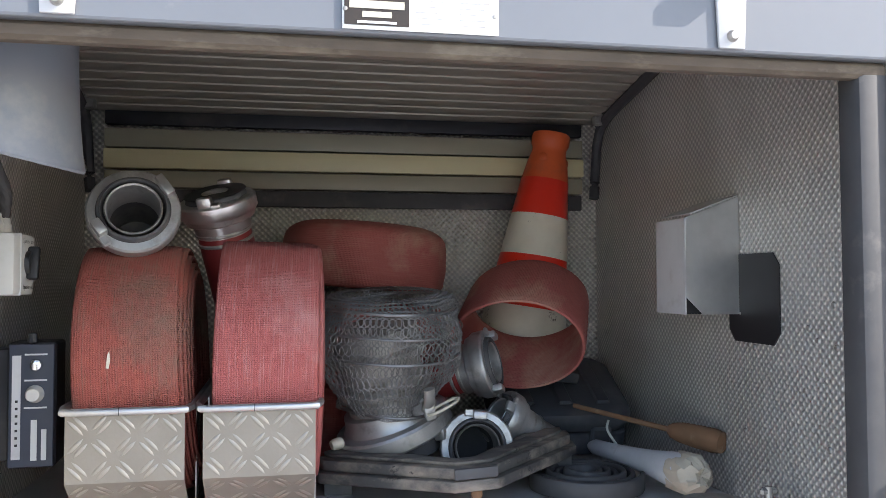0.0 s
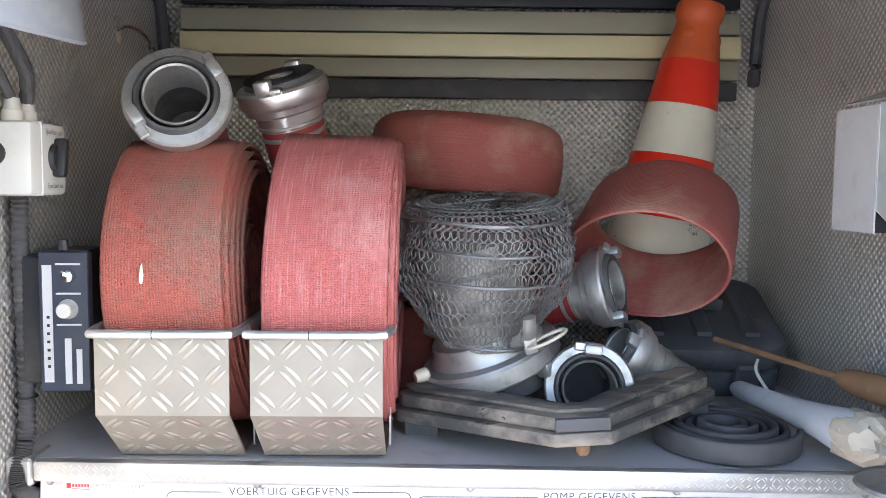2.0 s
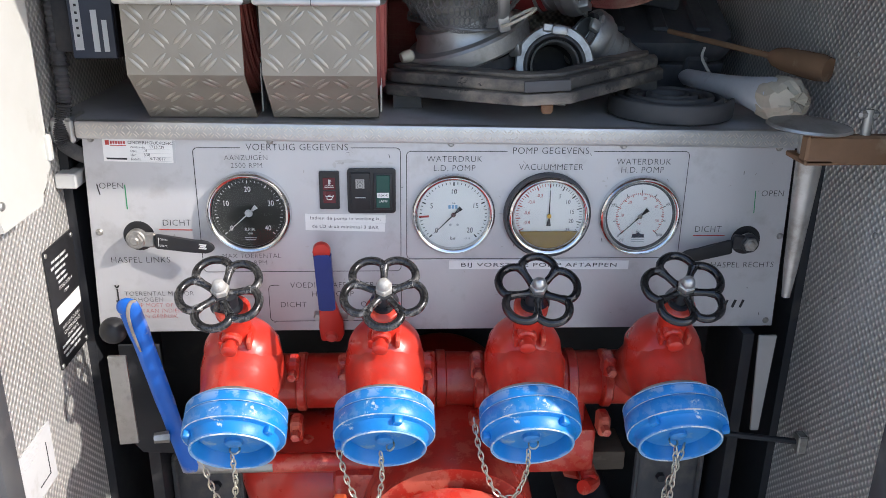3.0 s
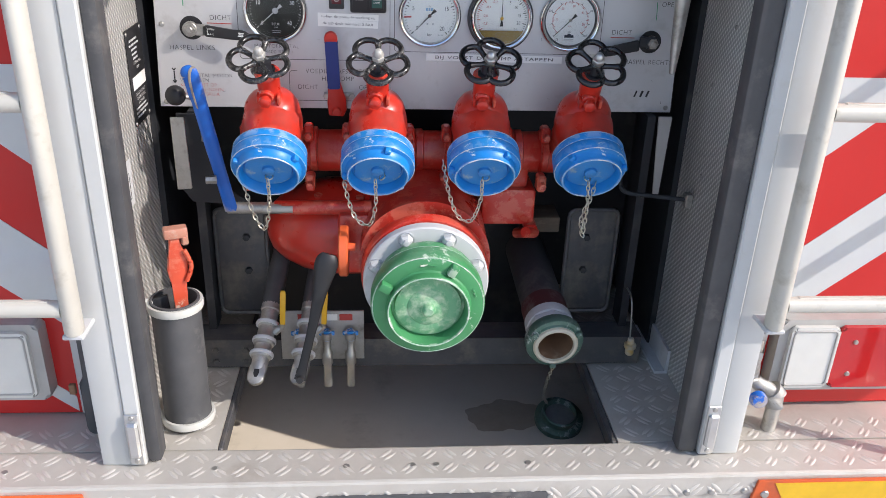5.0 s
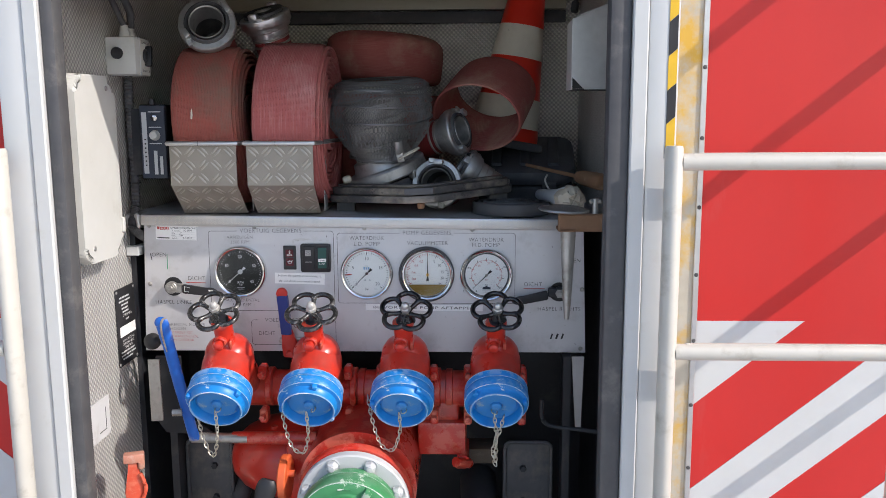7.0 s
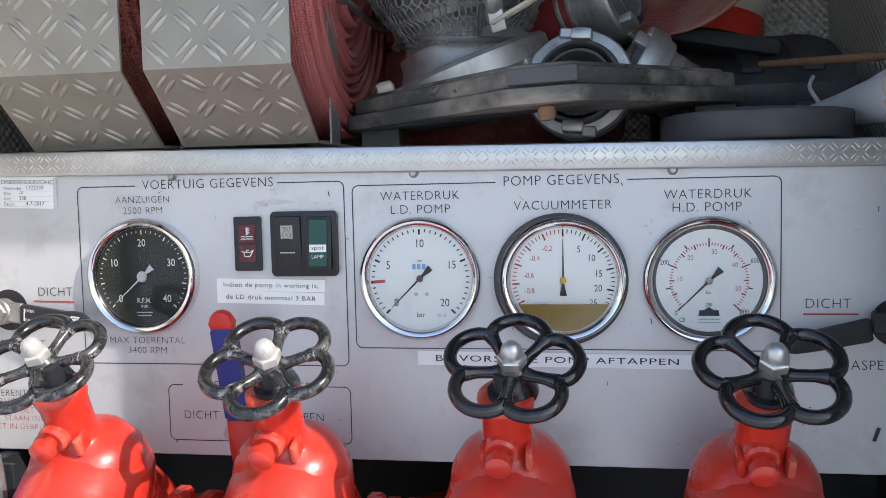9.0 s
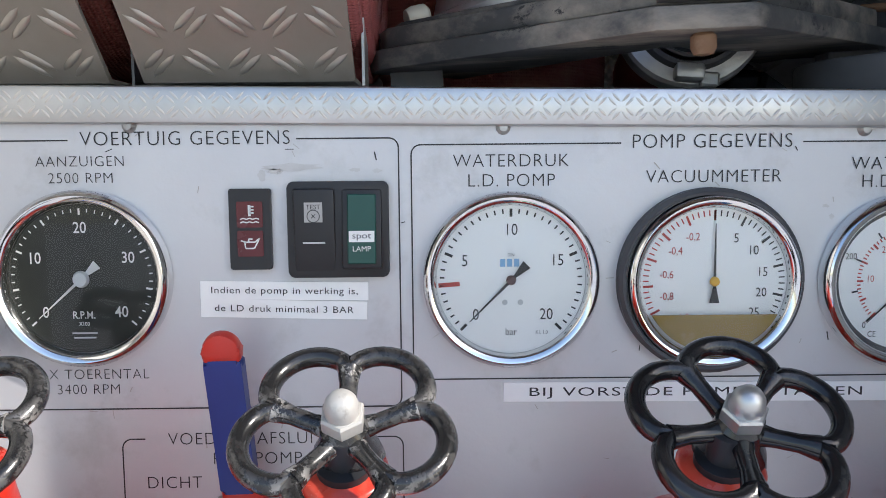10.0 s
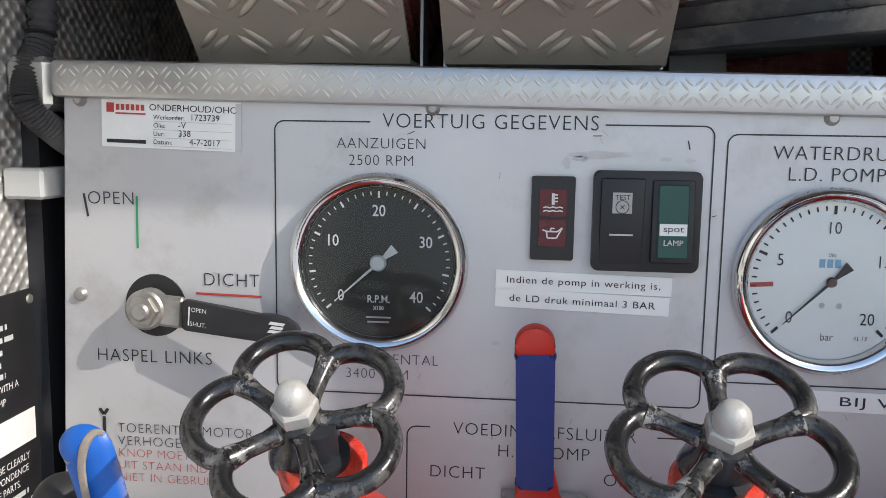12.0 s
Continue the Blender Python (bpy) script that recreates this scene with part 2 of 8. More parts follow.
M = dict(
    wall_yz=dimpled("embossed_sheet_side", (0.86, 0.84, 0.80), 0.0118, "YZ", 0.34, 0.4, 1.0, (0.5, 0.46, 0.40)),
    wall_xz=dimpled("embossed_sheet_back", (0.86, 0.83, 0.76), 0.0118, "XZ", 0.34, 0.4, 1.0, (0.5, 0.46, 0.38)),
    alu=material("aluminium", (0.62, 0.62, 0.61), 0.38, 0.85, (0.5, 0.5, 0.49), 40, bump=0.15),
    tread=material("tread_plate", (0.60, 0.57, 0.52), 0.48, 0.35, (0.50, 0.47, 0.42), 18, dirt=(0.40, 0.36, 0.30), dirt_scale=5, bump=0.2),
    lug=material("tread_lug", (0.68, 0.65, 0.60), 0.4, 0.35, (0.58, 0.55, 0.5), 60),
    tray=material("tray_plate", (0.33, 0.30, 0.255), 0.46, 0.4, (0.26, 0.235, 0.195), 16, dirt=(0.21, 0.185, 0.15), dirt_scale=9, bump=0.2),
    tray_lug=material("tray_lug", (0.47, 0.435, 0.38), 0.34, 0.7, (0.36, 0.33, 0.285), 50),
    panel=material("anodised_panel", (0.595, 0.595, 0.605), 0.44, 0.35, (0.545, 0.545, 0.555), 12, dirt=(0.40, 0.39, 0.38), dirt_scale=16, dirt_from=0.54, dirt_to=0.82, bump=0.15, wear=(0.28, 0.27, 0.26), wear_from=0.705),
    white=material("white_paint", (0.53, 0.54, 0.535), 0.35, 0.0, (0.48, 0.49, 0.475), 8, dirt=(0.42, 0.40, 0.35), dirt_scale=11, dirt_from=0.60, dirt_to=0.85, coat=0.3),
    white_plastic=material("white_plastic", (0.57, 0.57, 0.54), 0.45, 0.0, (0.50, 0.50, 0.46), 10, dirt=(0.42, 0.4, 0.35), dirt_scale=15, dirt_from=0.6, dirt_to=0.85),
    rubber=material("black_rubber", (0.05, 0.05, 0.055), 0.62, 0.0, (0.09, 0.09, 0.09), 25, dirt=(0.16, 0.15, 0.14), dirt_scale=12),
    black=material("black_plastic", (0.012, 0.012, 0.014), 0.5, 0.0, (0.024, 0.024, 0.026), 30),
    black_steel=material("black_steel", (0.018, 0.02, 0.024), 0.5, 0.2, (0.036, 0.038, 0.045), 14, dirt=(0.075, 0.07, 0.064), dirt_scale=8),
    wheel=material("black_enamel", (0.007, 0.007, 0.008), 0.2, 0.0, (0.016, 0.016, 0.018), 60, dirt=(0.07, 0.068, 0.065), dirt_scale=40, dirt_from=0.55, dirt_to=0.8, coat=0.25, bump=0.2, bump_scale=160, wear=(0.25, 0.24, 0.23), wear_from=0.71),
    wheel_worn=material("rubbed_black_enamel", (0.010, 0.010, 0.011), 0.24, 0.05, (0.024, 0.024, 0.024), 90, dirt=(0.075, 0.072, 0.07), dirt_scale=60, dirt_from=0.54, dirt_to=0.85, coat=0.3, bump=0.25, bump_scale=160, wear=(0.34, 0.32, 0.30), wear_from=0.655, rub=(0.30, 0.285, 0.27)),
    nut_paint=material("dirty_nut_paint", (0.50, 0.485, 0.455), 0.4, 0.15, (0.40, 0.385, 0.36), 60, dirt=(0.27, 0.25, 0.225), dirt_scale=70, dirt_from=0.50, dirt_to=0.66, bump=0.3, bump_scale=200, wear=(0.16, 0.15, 0.14), wear_from=0.68),
    frame_grey=material("dirty_frame_paint", (0.085, 0.085, 0.09), 0.5, 0.1, (0.05, 0.05, 0.053), 18, dirt=(0.17, 0.15, 0.125), dirt_scale=12, dirt_from=0.48, dirt_to=0.7, bump=0.3, wear=(0.26, 0.22, 0.18), wear_from=0.68),
    trim_bare=material("bare_flaking_steel", (0.40, 0.36, 0.31), 0.5, 0.3, (0.20, 0.155, 0.12), 120, wear=(0.62, 0.60, 0.55), wear_from=0.6),
    plate_brown=material("brown_print", (0.032, 0.024, 0.018), 0.4, 0.0, (0.05, 0.036, 0.026), 40),
    steel=material("zinc_steel", (0.50, 0.49, 0.465), 0.45, 0.8, (0.36, 0.35, 0.325), 40, dirt=(0.24, 0.22, 0.19), dirt_scale=30, dirt_from=0.5, dirt_to=0.75, bump=0.25),
    chrome=material("chrome", (0.78, 0.78, 0.78), 0.1, 1.0, (0.7, 0.7, 0.7), 30, rough_var=0.04),
    cast=material("cast_alloy", (0.55, 0.55, 0.54), 0.45, 0.8, (0.4, 0.4, 0.39), 45, dirt=(0.25, 0.23, 0.2), dirt_scale=20, bump=0.35),
    grey_paint=material("grey_paint", (0.58, 0.585, 0.59), 0.5, 0.0, (0.50, 0.505, 0.51), 14, dirt=(0.42, 0.41, 0.39), dirt_scale=22, dirt_from=0.55, dirt_to=0.75, bump=0.3, bump_scale=90, wear=(0.3, 0.29, 0.28), wear_from=0.68),
    red=material("body_red", (0.57, 0.030, 0.026), 0.34, 0.0, (0.50, 0.026, 0.023), 5, dirt=(0.54, 0.11, 0.10), dirt_scale=7, dirt_from=0.6, dirt_to=0.9, stretch=(1, 1, 0.22), bump=0.08, bump_scale=30, wear=(0.62, 0.24, 0.22), wear_from=0.69, shine=0.35),
    pump=material("pump_red", (0.62, 0.037, 0.020), 0.3, 0.0, (0.50, 0.027, 0.016), 14, dirt=(0.36, 0.045, 0.032), dirt_scale=10, dirt_from=0.5, dirt_to=0.7, bump=0.35, bump_scale=70, coat=0.25, wear=(0.55, 0.5, 0.47), wear_from=0.72, rub=(0.66, 0.16, 0.10)),
    blue=material("coupling_blue", (0.003, 0.225, 0.62), 0.38, 0.0, (0.004, 0.175, 0.5), 28, dirt=(0.02, 0.2, 0.42), dirt_scale=18, bump=0.25, wear=(0.50, 0.58, 0.64), wear_from=0.625, rub=(0.62, 0.68, 0.72)),
    blue_face=material("coupling_blue_rubbed", (0.01, 0.20, 0.55), 0.42, 0.0, (0.06, 0.22, 0.45), 34, dirt=(0.34, 0.40, 0.38), dirt_scale=30, dirt_from=0.54, dirt_to=0.66, bump=0.3, rub=(0.6, 0.62, 0.58)),
    blue_lever=material("lever_blue", (0.004, 0.13, 0.55), 0.4, 0.0, (0.005, 0.09, 0.42), 25, wear=(0.30, 0.24, 0.17), wear_from=0.63, rub=(0.42, 0.36, 0.28)),
    green=material("coupling_green", (0.05, 0.27, 0.10), 0.42, 0.0, (0.045, 0.19, 0.08), 22, dirt=(0.10, 0.30, 0.15), dirt_scale=14, bump=0.3, wear=(0.46, 0.58, 0.46), wear_from=0.60, rub=(0.60, 0.66, 0.56)),
    green_face=material("coupling_green_rubbed", (0.10, 0.32, 0.16), 0.45, 0.0, (0.16, 0.36, 0.2), 60, dirt=(0.40, 0.52, 0.36), dirt_scale=45, dirt_from=0.46, dirt_to=0.66, bump=0.3, rub=(0.6, 0.64, 0.54)),
    green_dark=material("green_worn_ring", (0.05, 0.13, 0.09), 0.45, 0.3, (0.2, 0.26, 0.22), 40, wear=(0.45, 0.5, 0.46), wear_from=0.56),
    blue_worn=material("worn_blue_edge", (0.33, 0.50, 0.66), 0.45, 0.0, (0.08, 0.30, 0.60), 55, wear=(0.66, 0.68, 0.68), wear_from=0.52),
    green_worn=material("worn_green_edge", (0.42, 0.55, 0.44), 0.45, 0.0, (0.12, 0.34, 0.18), 60, wear=(0.62, 0.66, 0.60), wear_from=0.52),
    polished=material("polished_alloy", (0.74, 0.73, 0.71), 0.33, 0.95, (0.6, 0.59, 0.57), 50, dirt=(0.4, 0.38, 0.35), dirt_scale=25),
    chain=material("zinc_chain", (0.6, 0.57, 0.48), 0.35, 0.9),
    hose_a=woven("hose_dull_red", (0.40, 0.095, 0.07), (0.29, 0.085, 0.065), (0.235, 0.135, 0.10), 100.0, 130.0, 0.45, (0.09, 0.065, 0.055), 0.5),
    hose_b=woven("hose_bright_red", (0.47, 0.125, 0.115), (0.40, 0.10, 0.09), (0.58, 0.29, 0.27), 100.0, 130.0, 0.52, (0.16, 0.06, 0.055), 0.5),
    hose_c=woven("hose_rubbed_red", (0.33, 0.085, 0.07), (0.25, 0.062, 0.052), (0.43, 0.25, 0.18), 100.0, 130.0, 0.5, (0.14, 0.06, 0.05), 0.15),
    orange=material("cone_orange", (0.68, 0.12, 0.03), 0.5, 0.0, (0.6, 0.1, 0.03), 20, dirt=(0.45, 0.1, 0.04), dirt_scale=14),
    cone_red=material("cone_red_sleeve", (0.75, 0.03, 0.012), 0.32, 0.0, (0.66, 0.025, 0.012), 30, wear=(0.7, 0.3, 0.25), wear_from=0.74),
    cone_white=material("cone_white_sleeve", (0.72, 0.67, 0.56), 0.4, 0.0, (0.62, 0.57, 0.47), 40, wear=(0.15, 0.12, 0.09), wear_from=0.615),
    slat=material("shutter_slat", (0.38, 0.345, 0.29), 0.42, 0.35, (0.29, 0.26, 0.215), 6, dirt=(0.16, 0.14, 0.11), dirt_scale=5, stretch=(0.3, 1, 1)),
    slat_olive=material("olive_slat", (0.40, 0.375, 0.27), 0.45, 0.1, (0.30, 0.28, 0.2), 6, stretch=(0.2, 1, 1)),
    slat_cream=material("cream_slat", (0.80, 0.72, 0.42), 0.4, 0.0, (0.62, 0.55, 0.32), 6, stretch=(0.2, 1, 1)),
    grime=material("grimy_edge", (0.13, 0.10, 0.072), 0.85, 0.0, (0.06, 0.047, 0.036), 40, dirt=(0.20, 0.165, 0.12), dirt_scale=26, dirt_from=0.55, dirt_to=0.7, stretch=(0.35, 1, 1), bump=0.6, bump_scale=90),
    floor=material("worn_floor", (0.76, 0.68, 0.56), 0.7, 0.0, (0.66, 0.58, 0.47), 8, dirt=(0.42, 0.355, 0.27), dirt_scale=5, dirt_from=0.56, dirt_to=0.8, bump=0.3, bump_scale=140),
    stain=material("oil_stain", (0.40, 0.32, 0.23), 0.5, 0.0, (0.52, 0.44, 0.34), 24),
    ground=material("ground_paving", (0.52, 0.52, 0.515), 0.85, 0.0, (0.44, 0.44, 0.435), 20, dirt=(0.3, 0.29, 0.27), dirt_scale=1.5, bump=0.5),
    header_paint=material("header_paint", (0.18, 0.193, 0.212), 0.35, 0.0, (0.158, 0.17, 0.19), 7, dirt=(0.36, 0.34, 0.3), dirt_scale=10, dirt_from=0.66, dirt_to=0.9, coat=0.3),
    horn_paint=material("horn_paint", (0.205, 0.222, 0.248), 0.45, 0.0, (0.18, 0.195, 0.22), 12, dirt=(0.3, 0.3, 0.29), dirt_scale=9),
    paper=material("white_label", (0.88, 0.88, 0.86), 0.45, 0.0, (0.80, 0.80, 0.78), 60),
    ink=material("engraved_black", (0.025, 0.025, 0.028), 0.5),
    ink_red=material("engraved_red", (0.5, 0.06, 0.05), 0.5),
    ink_green=material("engraved_green", (0.02, 0.3, 0.12), 0.5),
    ink_white=material("print_white", (0.8, 0.8, 0.78), 0.5),
    glass=glass("gauge_glass"),
    dial_black=material("dial_black", (0.014, 0.016, 0.012), 0.45, second=(0.022, 0.025, 0.018), scale=25),
    dial_white=material("dial_white", (0.92, 0.92, 0.90), 0.5, second=(0.86, 0.86, 0.84)),
    fluid=material("yellow_fluid", (0.33, 0.22, 0.05), 0.25, 0.0, (0.28, 0.18, 0.04), 20),
    yellow=material("yellow_paint", (0.75, 0.42, 0.03), 0.4, 0.0, (0.66, 0.36, 0.03), 12, wear=(0.4, 0.35, 0.25), wear_from=0.66),
    cream=material("cream_trim", (0.62, 0.57, 0.46), 0.5, 0.1, (0.52, 0.47, 0.37), 14, dirt=(0.36, 0.31, 0.22), dirt_scale=12),
    ladder=material("ladder_paint", (0.56, 0.54, 0.48), 0.45, 0.05, (0.48, 0.46, 0.41), 14, dirt=(0.36, 0.33, 0.27), dirt_scale=16, wear=(0.25, 0.22, 0.18), wear_from=0.70),
    lever_red=material("lever_red", (0.6, 0.035, 0.02), 0.35, 0.0, (0.5, 0.03, 0.02), 25, bump=0.1),
    lever_sleeve=material("lever_blue_sleeve", (0.01, 0.035, 0.21), 0.4, 0.0, (0.01, 0.03, 0.17), 25),
    orange_hand=material("orange_disc", (0.72, 0.13, 0.04), 0.4, 0.0, (0.6, 0.1, 0.03), 30, wear=(0.75, 0.7, 0.6), wear_from=0.66),
    bristle=material("rusty_wood", (0.26, 0.14, 0.075), 0.8, 0.0, (0.16, 0.09, 0.05), 20, dirt=(0.4, 0.3, 0.2), dirt_scale=15),
    wood_grey=material("painted_handle", (0.64, 0.66, 0.69), 0.5, 0.0, (0.52, 0.54, 0.57), 22, dirt=(0.34, 0.33, 0.32), dirt_scale=18, wear=(0.2, 0.19, 0.17), wear_from=0.68),
    chalk=material("chipped_paint", (0.60, 0.54, 0.43), 0.8, 0.0, (0.38, 0.33, 0.26), 28, bump=0.5, bump_scale=60),
    bar_dark=material("dusty_black_rubber", (0.085, 0.082, 0.079), 0.6, 0.0, (0.036, 0.035, 0.034), 26, dirt=(0.27, 0.232, 0.19), dirt_scale=17, dirt_from=0.48, dirt_to=0.66, stretch=(0.4, 1, 1), bump=0.5, bump_scale=60, wear=(0.025, 0.024, 0.024), wear_from=0.60),
    tube_black=material("scuffed_tube", (0.055, 0.056, 0.06), 0.55, 0.0, (0.10, 0.10, 0.105), 22, dirt=(0.2, 0.19, 0.18), dirt_scale=14, dirt_from=0.56, wear=(0.42, 0.41, 0.39), wear_from=0.68),
    lens_white=material("lamp_lens_clear", (0.66, 0.66, 0.62), 0.2, 0.0, (0.58, 0.58, 0.55), 20, coat=0.5),
    lens_red=material("lamp_lens_red", (0.5, 0.01, 0.012), 0.12, 0.0, (0.4, 0.008, 0.01), 20, coat=0.6),
    lamp_housing=material("lamp_housing", (0.45, 0.44, 0.42), 0.5, 0.0, (0.35, 0.34, 0.32), 20),
    reflector=material("reflective_white", (0.60, 0.62, 0.615), 0.35, 0.0, (0.53, 0.55, 0.545), 10, dirt=(0.5, 0.48, 0.45), dirt_scale=9, dirt_from=0.62, dirt_to=0.85),
    logo_blue=material("logo_blue", (0.25, 0.48, 0.72), 0.5),
    smudge=material("panel_smudge", (0.47, 0.46, 0.45), 0.6, 0.1, (0.60, 0.60, 0.60), 90, wear=(0.33, 0.32, 0.31), wear_from=0.6),
    switch_teal=material("switch_teal", (0.012, 0.16, 0.14), 0.3),
    switch_green=material("switch_green", (0.006, 0.07, 0.055), 0.35),
    warn_red=material("warning_window", (0.11, 0.01, 0.016), 0.25),
    navy=material("navy_front", (0.026, 0.033, 0.05), 0.42, 0.0, (0.045, 0.057, 0.085), 20, wear=(0.2, 0.22, 0.26), wear_from=0.70),
    mesh_wire=material("galvanised_wire", (0.34, 0.335, 0.33), 0.42, 0.7, (0.10, 0.097, 0.093), 26),
    strainer_core=material("dirty_cast_core", (0.46, 0.44, 0.40), 0.5, 0.45, (0.30, 0.285, 0.26), 30, dirt=(0.15, 0.14, 0.12), dirt_scale=22, dirt_from=0.52, dirt_to=0.66, bump=0.5, bump_scale=90),
    spanner_red=material("chipped_spanner_red", (0.64, 0.085, 0.035), 0.4, 0.0, (0.52, 0.06, 0.03), 30, dirt=(0.68, 0.22, 0.13), dirt_scale=30, dirt_from=0.5, dirt_to=0.7, wear=(0.66, 0.52, 0.43), wear_from=0.57),
    spanner_head=material("worn_spanner_head", (0.40, 0.27, 0.20), 0.6, 0.2, (0.62, 0.15, 0.08), 40, dirt=(0.5, 0.42, 0.35), dirt_scale=40),
    trim_worn=material("worn_trim", (0.56, 0.52, 0.42), 0.5, 0.1, (0.40, 0.37, 0.31), 26, dirt=(0.62, 0.37, 0.05), dirt_scale=10, dirt_from=0.46, dirt_to=0.62, wear=(0.3, 0.25, 0.18), wear_from=0.68),
    tape=material("hazard_yellow", (0.75, 0.45, 0.02), 0.45),
    maroon=material("maroon_sleeve", (0.075, 0.018, 0.02), 0.55, 0.0, (0.11, 0.035, 0.035), 30, dirt=(0.2, 0.17, 0.15), dirt_scale=20),
    gloss_red_hose=material("rubber_red_hose", (0.25, 0.03, 0.03), 0.45, 0.0, (0.2, 0.025, 0.025), 20),
    case=material("dusty_case", (0.045, 0.05, 0.058), 0.5, 0.0, (0.07, 0.075, 0.085), 14, dirt=(0.15, 0.15, 0.155), dirt_scale=9, dirt_from=0.5, dirt_to=0.85, bump=0.25, bump_scale=120),
)


# ---- mesh helpers ----
def link_bm(name, bm, mat, parent=None, label="", smooth=True, sharp=35):
    me = bpy.data.meshes.new(name)
    bmesh.ops.recalc_face_normals(bm, faces=bm.faces[:])
    bm.to_mesh(me)
    bm.free()
    if smooth:
        for p in me.polygons:
            p.use_smooth = True
        me.set_sharp_from_angle(angle=radians(sharp))
    me.materials.append(M[mat] if isinstance(mat, str) else mat)
    ob = new(name, me)
    if parent is not None:
        ob.parent = parent
    if label:
        tagged(ob, label)
    return ob


def part(name, bm, mat, parent, label="", smooth=True, sharp=35):
    return link_bm(name, bm, mat, parent, label, smooth, sharp)


def thing(name, label, category, m=None, group="", kind=""):
    ob = new(name)
    ob.empty_display_size = 0.05
    if m is not None:
        ob.matrix_basis = m
    return tagged(ob, label, category, group, kind)


def solid(name, bm, mat, label, category, m=None, group="", kind="", smooth=True, sharp=35):
    ob = link_bm(name, bm, mat, None, "", smooth, sharp)
    if m is not None:
        ob.matrix_basis = m
    return tagged(ob, label, category, group, kind)


def joined(*bms):
    """Several bmeshes in one."""
    out = bmesh.new()
    for b in bms:
        me = bpy.data.meshes.new("tmp")
        b.to_mesh(me)
        b.free()
        out.from_mesh(me)
        bpy.data.meshes.remove(me)
    return out


def moved(bm, m):
    bm.transform(m)
    return bm


def box(x0, x1, y0, y1, z0, z1, bevel=0.0, seg=1):
    bm = bmesh.new()
    bmesh.ops.create_cube(bm, size=1.0)
    for v in bm.verts:
        v.co = ((x0 + x1) / 2 + v.co.x * (x1 - x0), (y0 + y1) / 2 + v.co.y * (y1 - y0), (z0 + z1) / 2 + v.co.z * (z1 - z0))
    if bevel:
        bmesh.ops.bevel(bm, geom=bm.edges[:], offset=bevel, segments=seg, affect="EDGES", profile=0.5)
    return bm


def lathe(profile, n=48, closed=False):
    """Revolve (r, z) pairs round z."""
    bm = bmesh.new()
    rings = []
    for r, z in profile:
        if r < 1e-6:
            rings.append([bm.verts.new((0, 0, z))])
        else:
            rings.append([bm.verts.new((r * math.cos(2 * math.pi * i / n), r * math.sin(2 * math.pi * i / n), z)) for i in range(n)])
    pairs = list(zip(rings, rings[1:])) + ([(rings[-1], rings[0])] if closed else [])
    for a, b in pairs:
        for i in range(n):
            j = (i + 1) % n
            if len(a) == 1 and len(b) == 1:
                continue
            if len(a) == 1:
                bm.faces.new((a[0], b[i], b[j]))
            elif len(b) == 1:
                bm.faces.new((a[i], b[0], a[j]))
            else:
                bm.faces.new((a[i], b[i], b[j], a[j]))
    return bm


def tube(points, radius, n=12, closed=False, flat=1.0, up=(0, 0, 1), caps=True):
    """A round or oval tube along points; radius may be a list."""
    pts = [Vector(p) for p in points]
    bm = bmesh.new()
    rings = []
    k = len(pts)
    for i, p in enumerate(pts):
        a = pts[(i - 1) % k] if (closed or i) else pts[0]
        b = pts[(i + 1) % k] if (closed or i < k - 1) else pts[-1]
        d = (b - a).normalized()
        u = Vector(up)
        if abs(d.dot(u)) > 0.97:
            u = Vector((0, 1, 0)) if abs(d.y) < 0.9 else Vector((1, 0, 0))
        s = d.cross(u).normalized()
        w = s.cross(d).normalized()
        r = radius[i] if isinstance(radius, (list, tuple)) else radius
        rings.append([bm.verts.new(p + s * (r * math.cos(2 * math.pi * j / n)) + w * (r * flat * math.sin(2 * math.pi * j / n))) for j in range(n)])
    for i in range(k if closed else k - 1):
        a, b = rings[i], rings[(i + 1) % k]
        for j in range(n):
            bm.faces.new((a[j], a[(j + 1) % n], b[(j + 1) % n], b[j]))
    if caps and not closed:
        bm.faces.new(rings[0][::-1])
        bm.faces.new(rings[-1])
    return bm


def extrude(outline, y0, y1, bevel=0.0):
    """A flat outline of (x, z) pairs with thickness along y."""
    bm = bmesh.new()
    front = [bm.verts.new((x, y0, z)) for x, z in outline]
    back = [bm.verts.new((x, y1, z)) for x, z in outline]
    bm.faces.new(front)
    bm.faces.new(back[::-1])
    n = len(front)
    for i in range(n):
        bm.faces.new((front[i], back[i], back[(i + 1) % n], front[(i + 1) % n]))
    if bevel:
        bmesh.ops.bevel(bm, geom=bm.edges[:], offset=bevel, segments=2, affect="EDGES", profile=0.5)
    return bm


def smooth_path(points, steps=8, closed=False):
    """Catmull-Rom through points."""
    p = [Vector(q) for q in points]
    k = len(p)
    out = []
    for i in range(k if closed else k - 1):
        a, b, c, d = (p[(i - 1) % k] if (closed or i) else p[0], p[i], p[(i + 1) % k], p[(i + 2) % k] if (closed or i < k - 2) else p[-1])
        for s in range(steps):
            t = s / steps
            out.append(0.5 * ((2 * b) + (c - a) * t + (2 * a - 5 * b + 4 * c - d) * t * t + (3 * b - a - 3 * c + d) * t ** 3))
    if not closed:
        out.append(p[-1])
    return out


